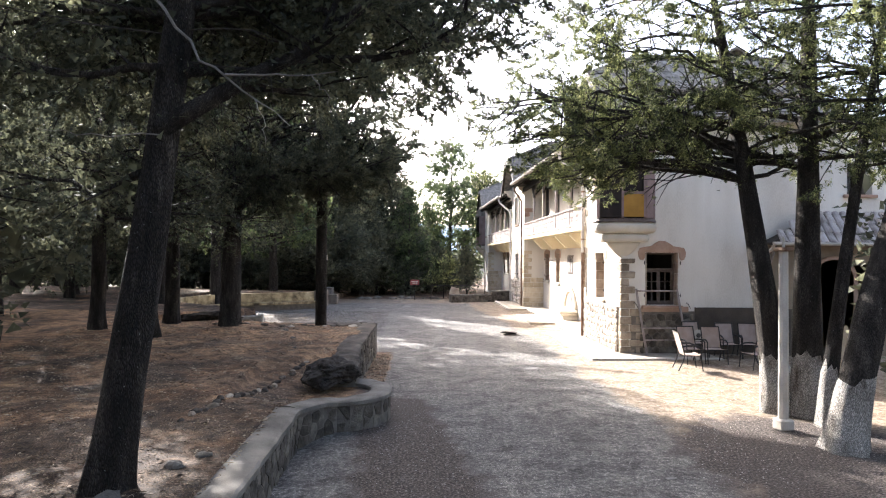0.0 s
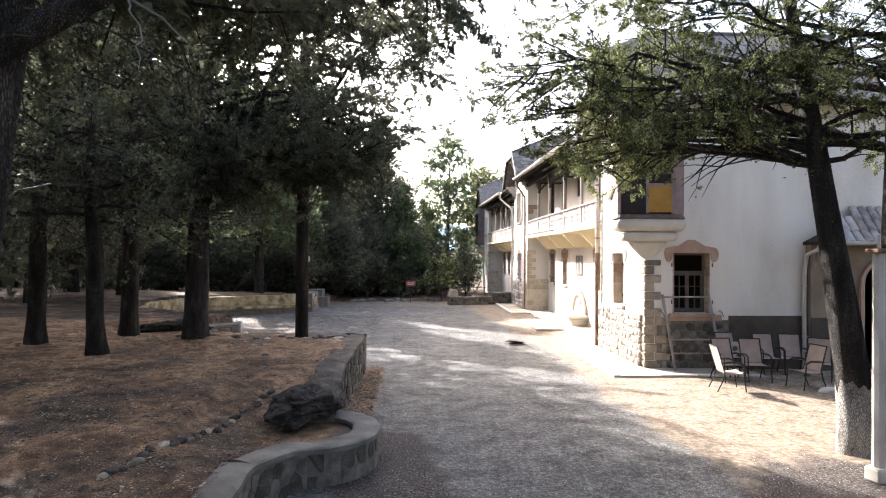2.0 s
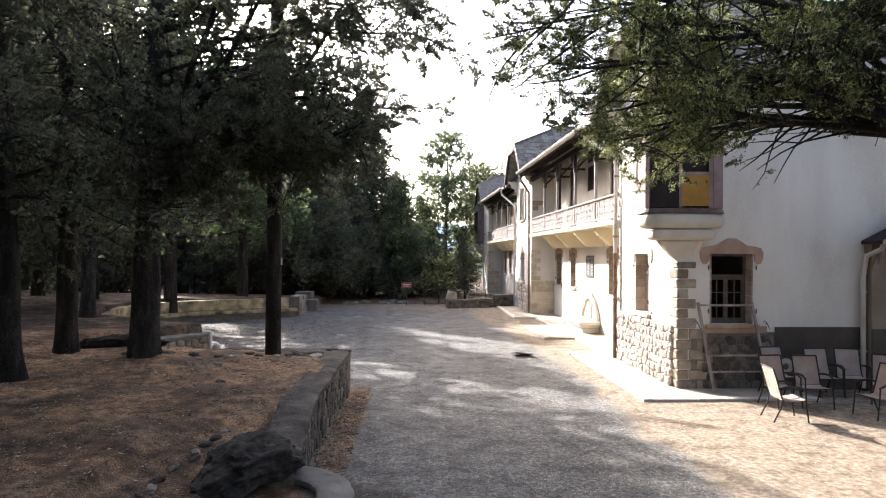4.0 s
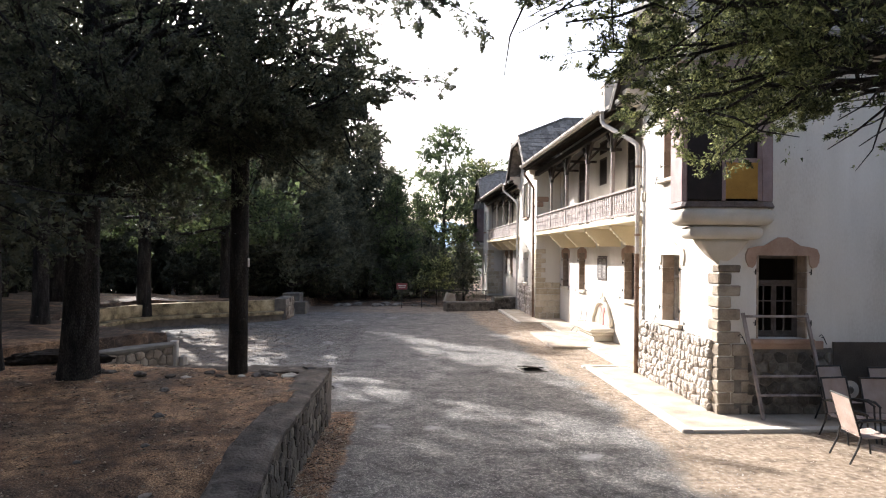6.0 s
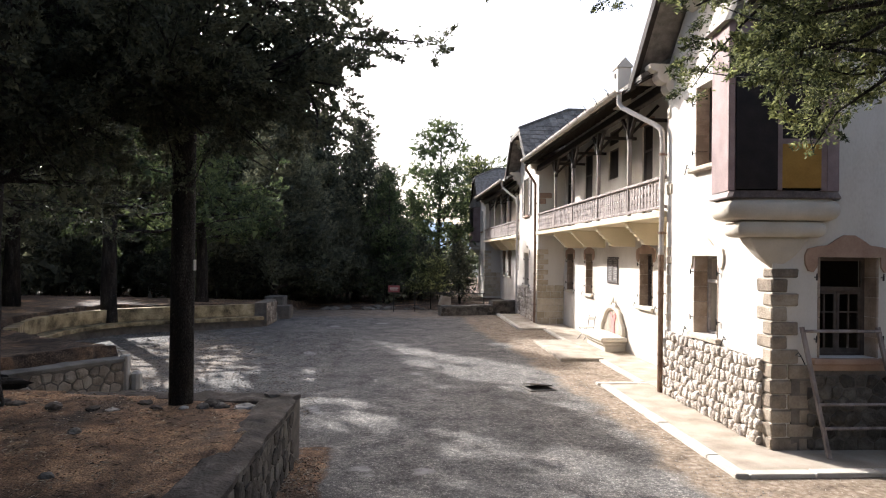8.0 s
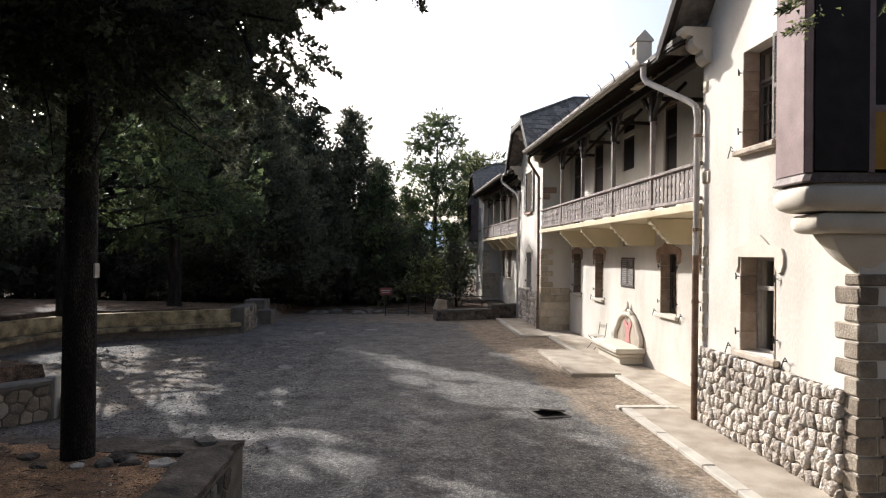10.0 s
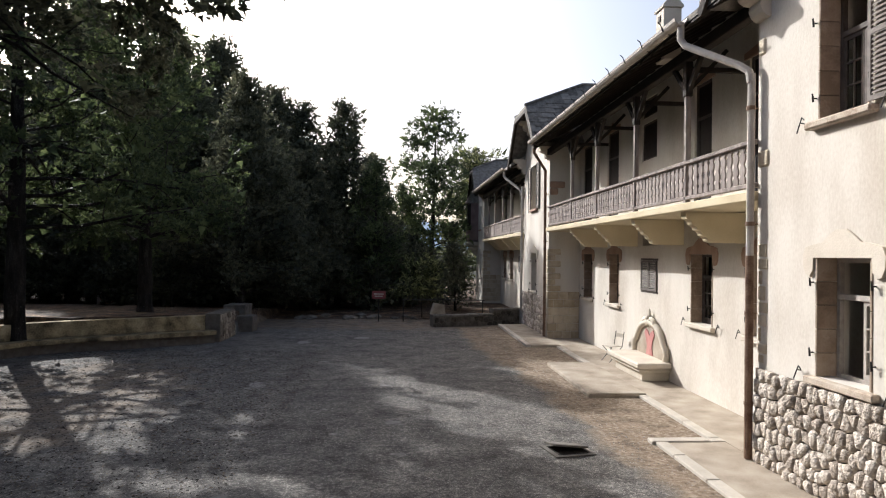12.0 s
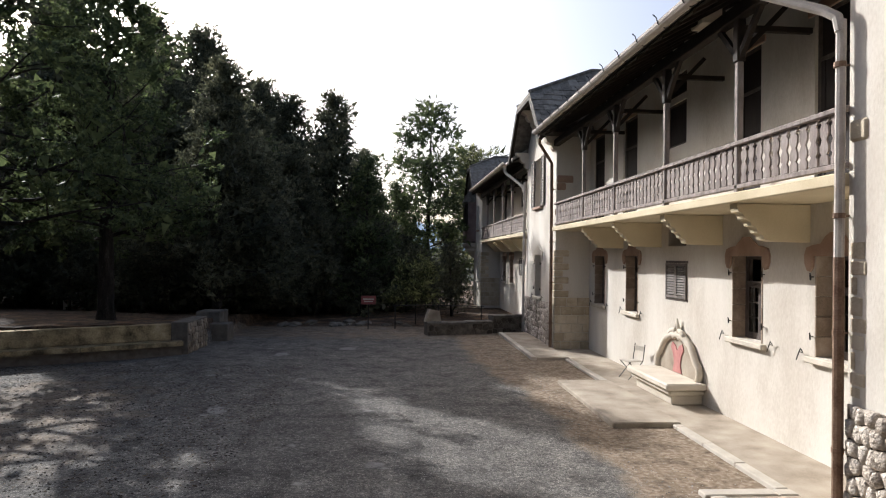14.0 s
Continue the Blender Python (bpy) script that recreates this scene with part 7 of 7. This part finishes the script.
def rock(name, label, x, y, z, sx, sy, sz, mat, seed, turn=0.0, cat="stone", detail=2, craggy=0.0):
    rg = random.Random(seed)
    bm = bmesh.new()
    bmesh.ops.create_icosphere(bm, subdivisions=detail, radius=1)
    off = Vector((rg.uniform(0, 50), rg.uniform(0, 50), rg.uniform(0, 50)))
    for v in bm.verts:
        k = 1 + 0.35 * noise.noise(v.co * 1.3 + off) + 0.18 * noise.noise(v.co * 3.1 + off)
        if craggy:
            k += craggy * (0.22 * abs(noise.noise(v.co * 4.2 + off)) * 2 - 0.2 + 0.12 * noise.noise(v.co * 9.0 + off) + 0.3 * noise.noise(v.co * 2.0 - off))
        v.co = Vector((v.co.x * sx * k, v.co.y * sy * k, max(-0.5, v.co.z) * sz * k))
    bm.normal_update()
    me = bpy.data.meshes.new(name)
    bm.to_mesh(me)
    bm.free()
    me.materials.append(mat)
    o = new(name, me)
    o.matrix_world = pose(x, y, z + 0.3 * sz, 0, 0, turn)
    return tagged(o, label, cat, group=name.replace("_", " ") + "s" if cat == "stone" else "")


for i, (x, y, q) in enumerate(((9.0, 16.1, 0.22), (9.4, 16.25, 0.18), (9.7, 16.0, 0.26), (9.25, 15.8, 0.15), (10.2, 16.3, 0.28))):
    rock("rubble_stone", "loose pale rubble stone on the yard", x, y, 0, q, q * 0.8, q * 0.55, KERB, 60 + i)

# ---- terrace walls ----
tw = thing("terrace_wall", "dark rubble retaining wall with worn coping", "wall", kind="structure")
rt = random.Random(17)


def wall_run(parent, pts, thick, tops, stone, cop=0.09, size=0.24, over=0.04, cap=None, piece=0.85, rough=1.0, proud=(0.012, 0.045)):
    """A low wall along a line: pts on the outer face, its body to the left of the way; piece 0 gives one unbroken coping."""
    P = [Vector((x, y, 0)) for x, y in pts]
    N = []
    for k in range(len(P)):
        d = (P[min(k + 1, len(P) - 1)] - P[max(k - 1, 0)]).normalized()
        N.append(Vector((d.y, -d.x, 0)))
    bm = bmesh.new()
    rings = []
    for p, nn, h in zip(P, N, tops):
        q = p - nn * thick
        rings.append([bm.verts.new((p.x, p.y, -0.2)), bm.verts.new((p.x, p.y, h - cop)), bm.verts.new((q.x, q.y, h - cop)), bm.verts.new((q.x, q.y, -0.2))])
    for a, b in zip(rings, rings[1:]):
        for k in range(3):
            bm.faces.new((a[k], b[k], b[k + 1], a[k + 1]))
    bm.faces.new(rings[0]), bm.faces.new(rings[-1][::-1])
    bmesh.ops.recalc_face_normals(bm, faces=bm.faces)
    part("core", bm, MORTAR, parent)
    # stations along the line for the coping
    S = []
    for k in range(len(P) - 1):
        L = (P[k + 1] - P[k]).length
        m = max(1, round(L / 0.14))
        for q in range(m + (k == len(P) - 2)):
            f = q / m
            S.append((P[k].lerp(P[k + 1], f), N[k].lerp(N[k + 1], f).normalized(), tops[k] + (tops[k + 1] - tops[k]) * f))
    chunk = len(S) if not piece else max(2, round(piece / 0.14))
    k = 0
    while k < len(S) - 1:
        sub = S[k:k + chunk + 1]
        gap = 0.006 if piece else 0.0
        dz, dy = rt.uniform(-0.01, 0.01) * rough, rt.uniform(-0.012, 0.012) * rough
        bm = bmesh.new()
        rings = []
        for m, (p, nn, h) in enumerate(sub):
            wob = lambda v, a: a * rough * noise.noise(Vector((v.x * 3.1, v.y * 3.1, h * 2)))
            d = Vector((-nn.y, nn.x, 0))
            sh = d * (gap if m == 0 else -gap if m == len(sub) - 1 else 0)
            o, i_ = p + nn * (over + dy + rt.uniform(-0.008, 0.008)) + sh, p - nn * (thick + over + rt.uniform(-0.01, 0.01)) + sh
            w = (i_ - o) * 0.07
            z = h + dz
            o = o + nn * wob(p, 0.02)
            across = [o.lerp(i_, f) for f in (0.07, 0.28, 0.5, 0.72, 0.93)]
            top = [(v, z + wob(v, 0.022) + rt.uniform(-0.005, 0.005) * rough - (0.012 * rough if e in (0, 4) else 0)) for e, v in enumerate(across)]
            rings.append([bm.verts.new((v.x, v.y, zz)) for v, zz in [(o, z - cop), (o, z - 0.03), *top, (i_, z - 0.03), (i_, z - cop)]])
        for a, b in zip(rings, rings[1:]):
            for q in range(9):
                bm.faces.new((a[q], b[q], b[(q + 1) % 9], a[(q + 1) % 9]))
        bm.faces.new(rings[0][::-1]), bm.faces.new(rings[-1])
        bmesh.ops.recalc_face_normals(bm, faces=bm.faces)
        part("coping_stone", bm, cap or COPING, parent)
        k += chunk
    for (p, q), (ta, tb) in zip(zip(P, P[1:]), zip(tops, tops[1:])):
        d = (q - p).normalized()
        nrm = Vector((d.y, -d.x, 0))
        stone_face(parent, lambda u, v: (p + d * u + Vector((0, 0, v))), nrm, 0, (q - p).length, -0.05, min(ta, tb) - cop - 0.005, size, stone, rt, proud=proud, gap=0.012 if proud[1] > 0.03 else 0.006, name="wall_stone")


SMOOTHCAP = material("worn_cement_coping", [(0.085, 0.075, 0.062), (0.17, 0.155, 0.13), (0.26, 0.24, 0.205)], 2.2, 0.92, bump=0.5, fine=60)
wall_run(tw, [(-1.9, 2.0), (-1.92, 9.76)], 0.42, [0.55, 0.62], DARKSTONE, cap=SMOOTHCAP, piece=0, proud=(0.008, 0.025))
rim = [(-1.92, 9.76), (-1.62, 10.45)] + [(-1.52 + 0.9 * math.sin(a), 11.62 - 0.98 * math.cos(a)) for a in [radians(5 + 165 * k / 12) for k in range(13)]]
wall_run(tw, rim, 0.3, [0.61, 0.56] + [0.52] * 13, DARKSTONE, size=0.24, cap=SMOOTHCAP, piece=0, proud=(0.006, 0.02))
wall_run(tw, [(-1.3, 12.2), (-1.48, 14.5), (-1.38, 18.6)], 0.42, [0.72, 0.88, 0.97], DARKSTONE, cap=EARTHSTONE, piece=0, rough=1.5)
wall_run(tw, [(-1.35, 19.02), (-2.9, 19.2), (-4.6, 19.35), (-7.4, 19.6)], 0.42, [0.965, 0.95, 0.93, 0.93], DARKSTONE, cap=EARTHSTONE, piece=0, rough=1.8)
sw = thing("short_wall", "short rubble wall with a white end post", "wall", kind="structure")
wall_run(sw, [(-8.9, 20.7), (-7.5, 21.2), (-5.9, 23.6)], 0.35, [0.72, 0.74, 0.72], QUOIN, size=0.25, cap=SMOOTHCAP, piece=0)
part("end_post", boxes((-6.0, -5.82, 23.6, 23.78, -0.1, 0.76), bevel=0.02), KERB, sw, "white painted post")
part("end_block", boxes((-5.8, -5.6, 23.65, 23.9, -0.1, 0.4), bevel=0.06), KERB, sw)

# curved concrete bench wall
OCHRECON = material("mossy_ochre_concrete", [(0.05, 0.04, 0.024), (0.23, 0.178, 0.1), (0.45, 0.355, 0.205), (0.60, 0.50, 0.34)], 2.6, 0.95, bump=0.8, fine=24)
bw = thing("bench_wall", "long curved concrete wall with a ledge seat", "wall", kind="structure")
arcp = [(-10.3, 27.3), (-11.0, 28.8), (-11.2, 30.3), (-11.0, 31.8), (-10.3, 33.0), (-9.3, 33.8), (-8.0, 34.5), (-6.8, 35.2), (-5.75, 35.85)]
for (x0, y0), (x1, y1) in zip(arcp, arcp[1:]):
    d = Vector((x1 - x0, y1 - y0, 0)).normalized()
    nrm = Vector((d.y, -d.x, 0))
    a, b = Vector((x0, y0, 0)), Vector((x1, y1, 0))
    for nm, f0, f1, z0, z1, mat in (("back", 0.0, -0.35, 0.45, 0.9, OCHRECON), ("seat", 0.5, -0.35, 0.3, 0.43, OCHRECON), ("foot", 0.34, -0.35, -0.1, 0.3, MORTAR)):
        bm = bmesh.new()
        prism(bm, [a + nrm * f0 + Vector((0, 0, z0)), b + nrm * f0 + Vector((0, 0, z0)), b + nrm * f1 + Vector((0, 0, z0)), a + nrm * f1 + Vector((0, 0, z0))], (0, 0, z1 - z0))
        bmesh.ops.recalc_face_normals(bm, faces=bm.faces)
        part(nm, bm, mat, bw)
part("end_pillar", boxes((-5.95, -5.45, 35.7, 37.6, -0.1, 0.97), bevel=0.02), MORTAR, bw, "rough rubble end of the wall")
stone_face(bw, lambda u, v: (-5.45, u, v), (1, 0, 0), 35.7, 37.6, 0.0, 0.95, 0.22, QUOIN, rt, proud=(0.01, 0.04))
bl = thing("stone_block", "dark stone block beyond the bench wall", "block")
part("body", boxes((-5.8, -5.05, 38.6, 39.4, -0.05, 0.6), bevel=0.03), MORTAR, bl)
part("top", boxes((-6.3, -5.45, 39.1, 40.2, -0.05, 0.98), bevel=0.03), COPING, bl)

# low wall at the end of the forecourt
fw = thing("low_wall", "low dark stone wall with flat coping at the forecourt's end", "wall", kind="structure")
wall_run(fw, [(1.95, 40.5), (4.6, 41.3)], 0.4, [0.5, 0.5], DARKSTONE, size=0.25)
wall_run(fw, [(4.6, 41.3), (5.9, 41.75)], 0.4, [0.72, 0.72], DARKSTONE, size=0.25)
bm = bmesh.new()
prism(bm, [(1.9, 40.75, 0.5), (2.5, 40.95, 0.5), (2.45, 41.0, 0.9), (2.05, 40.85, 0.98)], (-0.08, 0.25, 0))
part("upright_slab", bm, CONCRETE, fw)

# ---- pole, signs, log and small things ----
ple = thing("utility_pole", "dark round wooden pole in the terrace", "pole")
bm = bmesh.new()
tube(bm, [(0, 0, -0.3), (0, 0, 3), (0.02, 0, 7.5)], [0.165, 0.155, 0.13], 14)
part("shaft", bm, BARK, ple, smooth=True)
part("metal_tag", boxes((0.15, 0.17, -0.05, 0.05, 1.9, 2.05), bevel=0.004), ZINC, ple)
ple.matrix_world = pose(-2.93, 18.55, 0.88, 0, 0, 0)

sg = thing("notice_board", "white square board with a round emblem", "sign")
SIGNWHITE = material("weathered_white_board", [(0.55, 0.52, 0.47), (0.74, 0.71, 0.66)], 4.0, 0.8, bump=0.1)
part("board", boxes((-0.5, 0.5, -0.02, 0.02, 0.1, 1.05), bevel=0.006), SIGNWHITE, sg)
bm = bmesh.new()
tube(bm, [(0, -0.021, 0.57), (0, -0.03, 0.57)], 0.37, 28)
ring_part = part("emblem_ring", bm, HOOD, sg, "brown round emblem ring")
bm = bmesh.new()
tube(bm, [(0, -0.03, 0.57), (0, -0.036, 0.57)], 0.29, 28)
part("emblem_disc", bm, SIGNWHITE, ring_part)
for dx, dz, w in ((-0.05, 0.09, 0.12), (0.06, -0.01, 0.15), (-0.02, -0.11, 0.1)):
    part("emblem_bar", boxes((dx - w, dx + w, -0.041, -0.034, 0.54 + dz, 0.6 + dz), bevel=0.002), BLACKMETAL, sg)
for sx in (-0.4, 0.4):
    part("leg", boxes((sx - 0.03, sx + 0.03, 0.022, 0.07, -0.25, 1.0)), GREYWOOD, sg)
sg.matrix_world = pose(-13.75, 46.0, 0.24, 0, 0, 14) @ Matrix.Diagonal((1.0, 1.0, 0.92, 1))
rd = thing("red_sign", "small red sign on a thin metal post", "sign")
part("plate", boxes((-0.3, 0.3, -0.012, 0.012, 1.55, 1.9), bevel=0.004), material("red_paint", [(0.19, 0.05, 0.05), (0.28, 0.09, 0.085)], 3.0, 0.6, bump=0.05), rd)
bm = bmesh.new()
tube(bm, [(0, 0.03, -0.1), (0, 0.03, 1.9)], 0.022, 8)
part("post", bm, BLACKMETAL, rd)
part("writing_bar", boxes((-0.22, 0.22, -0.016, -0.011, 1.74, 1.79), (-0.18, 0.18, -0.016, -0.011, 1.65, 1.69)), KERB, rd)
rd.matrix_world = pose(-0.4, 42.4, -0.52, 0, 0, 0)

CHAR = material("black_rotten_log", [(0.007, 0.006, 0.005), (0.028, 0.023, 0.018), (0.07, 0.057, 0.045)], 7.0, 0.9, bump=1.0, fine=18)
rock("tree_stump", "black rotten stump lying on the planter edge", -1.75, 12.15, 0.6, 0.44, 0.8, 0.31, CHAR, 4, -18, "stump", 5, 0.4)
rock("fallen_log", "dark fallen log on the litter", -6.35, 19.15, 0.97, 0.85, 0.17, 0.2, CHAR, 9, 4, "log", 4, 0.25)
re = random.Random(2)
for k in range(26):       # row of small edging stones in the litter
    f = k / 25
    x, y = -2.5 - 0.8 * f + re.uniform(-0.06, 0.06), 13.4 - 4.4 * f + re.uniform(-0.1, 0.1)
    q = re.uniform(0.045, 0.085)
    rock("edging_stone", "small grey edging stone half sunk in litter", x, y, float(terrace_height(np.array([x]), np.array([y]))[0]) - 0.01, q * 1.5, q * 0.8, q * 0.7, EARTHSTONE if k % 3 else QUOIN, 100 + k, re.uniform(40, 110), detail=2, craggy=0.5)
for k, (x, y, q) in enumerate(((-3.15, 15.6, 0.1), (-2.9, 14.6, 0.07), (-2.55, 18.3, 0.14), (-2.35, 18.45, 0.1), (-2.7, 7.0, 0.15), (-2.55, 7.5, 0.12), (-2.95, 6.1, 0.16), (-3.6, 17.0, 0.12), (-1.75, 19.0, 0.2), (-3.4, 14.1, 0.06))):
    rock("loose_stone", "loose pale stone on the forest litter", x, y, float(terrace_height(np.array([x]), np.array([y]))[0]) - 0.01, q * 0.8, q * 0.6, q * 0.4, COPING, 200 + k, k * 40, detail=2)

mh = thing("drain_cover", "tilted concrete drain cover over a dark gap", "drain")
part("frame", boxes((-0.42, 0.42, -0.42, -0.32, 0.0, 0.016), (-0.42, -0.32, -0.32, 0.42, 0.0, 0.016), (0.32, 0.42, -0.32, 0.42, 0.0, 0.016), (-0.32, 0.32, 0.34, 0.42, 0.0, 0.016)), COPING, mh)
# flat black plate, the darkness of the gap put into its colour
part("pit", boxes((-0.32, 0.32, -0.32, 0.34, 0.0, 0.012)), CHAR, mh, "black plate for the shade in the gap")
bm = bmesh.new()
box(bm, -0.34, 0.34, -0.3, 0.32, 0, 0.04, bevel=0.01, m=pose(0, 0.08, 0.07, -9, 7, 0))
part("lid", bm, COPING, mh)
mh.matrix_world = pose(3.27, 23.75, 0.015, 0, 0, 12) @ Matrix.Diagonal((0.8, 0.72, 0.8, 1))


for k in range(34):       # loose rubble past the end of the forecourt
    x, y, q = re.uniform(-4.2, 1.4), re.uniform(43.2, 45.0), re.uniform(0.09, 0.24)
    rock("rubble_stone", "loose grey rubble stone at the forecourt's end", x, y, float(height(np.array([x]), np.array([y]))[0]) - 0.03, q * 1.4, q, q * 0.7, COPING, 400 + k, re.uniform(0, 180), detail=1)
ra = thing("hand_rail", "thin dark metal rail behind the low wall", "rail")
bm = bmesh.new()
tube(bm, [(0.6, 42.6, 0.98), (2.4, 42.6, 1.0), (4.4, 42.6, 0.98)], 0.02, 6)
part("bar", bm, BLACKMETAL, ra)
for x in (0.7, 2.5, 4.3):
    bm = bmesh.new()
    tube(bm, [(x, 42.6, -0.2), (x, 42.6, 0.99)], 0.025, 6)
    part("post", bm, BLACKMETAL, ra)


# ---- scattered small stuff ----
def scatter(name, label, cat, n, region, size, mat, seed, slim=1.0, lift=0.3):
    """Loose chips or needles over a stretch of ground, in one mesh."""
    rg = np.random.default_rng(seed)
    x, y = rg.uniform(region[0], region[1], n), region[2] + (region[3] - region[2]) * rg.random(n)
    edge = inside(x, y, TERRACE)
    ok = edge if region[4] else ~edge
    x, y = x[ok], y[ok]
    n = len(x)
    z = height(x, y)
    a = rg.random(n) * 2 * math.pi
    L, W = size * (0.4 + rg.random(n)), size * slim * (0.4 + rg.random(n))
    cx, sx = np.cos(a), np.sin(a)
    top = size * lift * (0.4 + rg.random(n))
    base = np.stack([x, y, z - 0.003], -1)
    p = [base + np.stack([cx * L, sx * L, 0 * z], -1), base + np.stack([-sx * W, cx * W, 0 * z], -1), base - np.stack([cx * L, sx * L, 0 * z], -1), base + np.stack([sx * W, -cx * W, 0 * z], -1), base + np.stack([cx * L * 0.2, sx * W * 0.2, top], -1)]
    v = np.stack(p, 1).reshape(-1, 3)
    o = np.arange(n)[:, None] * 5
    f = np.concatenate([o + np.array(q) for q in ((0, 1, 4), (1, 2, 4), (2, 3, 4), (3, 0, 4))]).tolist()
    me = bpy.data.meshes.new(name)
    me.from_pydata(v.tolist(), [], f)
    me.materials.append(mat)
    return tagged(new(name, me), label, cat, kind="stuff")


CHIPS = material("gravel_chip", [(0.08, 0.078, 0.075), (0.20, 0.195, 0.185), (0.40, 0.385, 0.36)], 8.0, 0.9, bump=0, island=True, amount=0.8)
NEEDLES = material("dry_needles", [(0.045, 0.033, 0.023), (0.20, 0.145, 0.095), (0.50, 0.41, 0.29)], 2.0, 0.9, bump=0, island=True, amount=0.8)
scatter("gravel", "loose grey gravel chips on the asphalt", "gravel", 18000, (-1.6, 5.0, 8.0, 28.0, False), 0.016, CHIPS, 1, 0.8, 0.6)
DEBRIS = material("dark_leaf_debris", [(0.012, 0.010, 0.008), (0.045, 0.034, 0.024), (0.16, 0.125, 0.085)], 3.0, 0.9, bump=0, island=True, amount=0.8)
scatter("leaf_debris", "dark dry leaf bits swept over the asphalt", "litter", 15000, (-9.5, -1.6, 20.0, 34.0, False), 0.035, DEBRIS, 6, 0.5, 0.35)
scatter("gravel_crumbs", "dark and pale grit on the asphalt", "gravel", 14000, (-6.0, 4.5, 24.0, 40.0, False), 0.018, CHIPS, 7, 0.8, 0.6)
scatter("needle_litter", "dry brown needles and twigs on the ground", "litter", 26000, (-9.0, -1.5, 5.0, 20.0, True), 0.042, NEEDLES, 2, 0.05, 0.2)
scatter("leaf_litter", "dry leaf bits on the ground of the wood", "litter", 4000, (-9.0, -1.8, 6.0, 20.0, True), 0.03, NEEDLES, 3, 0.6, 0.4)
scatter("wall_foot_litter", "needles gathered at the foot of the wall", "litter", 3000, (-1.45, -0.9, 12.6, 19.0, False), 0.04, NEEDLES, 4, 0.2, 0.3)
scatter("pebbles", "pebbles and crumbs on the tan dirt", "gravel", 6000, (4.0, 10.5, 9.0, 28.0, False), 0.014, KERB, 5, 0.8, 0.6)

for k in range(14):       # stones sunk in the litter behind the coping
    x, y = -1.95 - k * 0.3 + re.uniform(-0.1, 0.1), 18.45 + re.uniform(-0.35, 0.12)
    q = re.uniform(0.05, 0.13)
    rock("edge_rock", "dark earthy stone sunk in the litter bed", x, y, float(height(np.array([x]), np.array([y]))[0]) - 0.02, q * 1.3, q, q * 0.6, EARTHSTONE if k % 3 else KERB, 300 + k, k * 37, craggy=0.6)


# ---- slates on the wing roofs, course by course ----
def slates(roof, y0, y1, mat, step=0.33, wide=0.37, seed=1):
    rg = random.Random(seed)
    a, b, ze = y0 - 0.5, y1 + 0.5, 7.12
    ym = (a + b) / 2
    zr = ze + (ym - a)
    bm = boxes((-wide / 2 + 0.006, wide / 2 - 0.006, -0.03, 0.40, 0.0, 0.018))
    me = bpy.data.meshes.new("slate")
    bm.to_mesh(me)
    bm.free()
    me.materials.append(mat)
    n = int((ym - a) * 1.4142 / step)
    for j in range(n):
        s_ = j * step
        y, z = a + s_ / 1.4142, ze + s_ / 1.4142
        start = 5.3 if z < 8.65 else 5.3 + (z + 0.24 - 8.85) * 2.2
        x = start + (0.5 if j % 2 else 0.0) * wide + 0.19
        while x < 5.3 + 6.6:
            o = new("slate", me)
            o.parent = roof
            o.matrix_basis = pose(x, y, z + 0.012, 45 - 2.4 + rg.uniform(-0.8, 0.8), rg.uniform(-0.8, 0.8), rg.uniform(-0.6, 0.6))
            x += wide


slates(bpy.data.objects["roof_middle"], B0, B1, SLATE, seed=1)
slates(bpy.data.objects["roof_wing"], A0, A1, SLATE, seed=2)
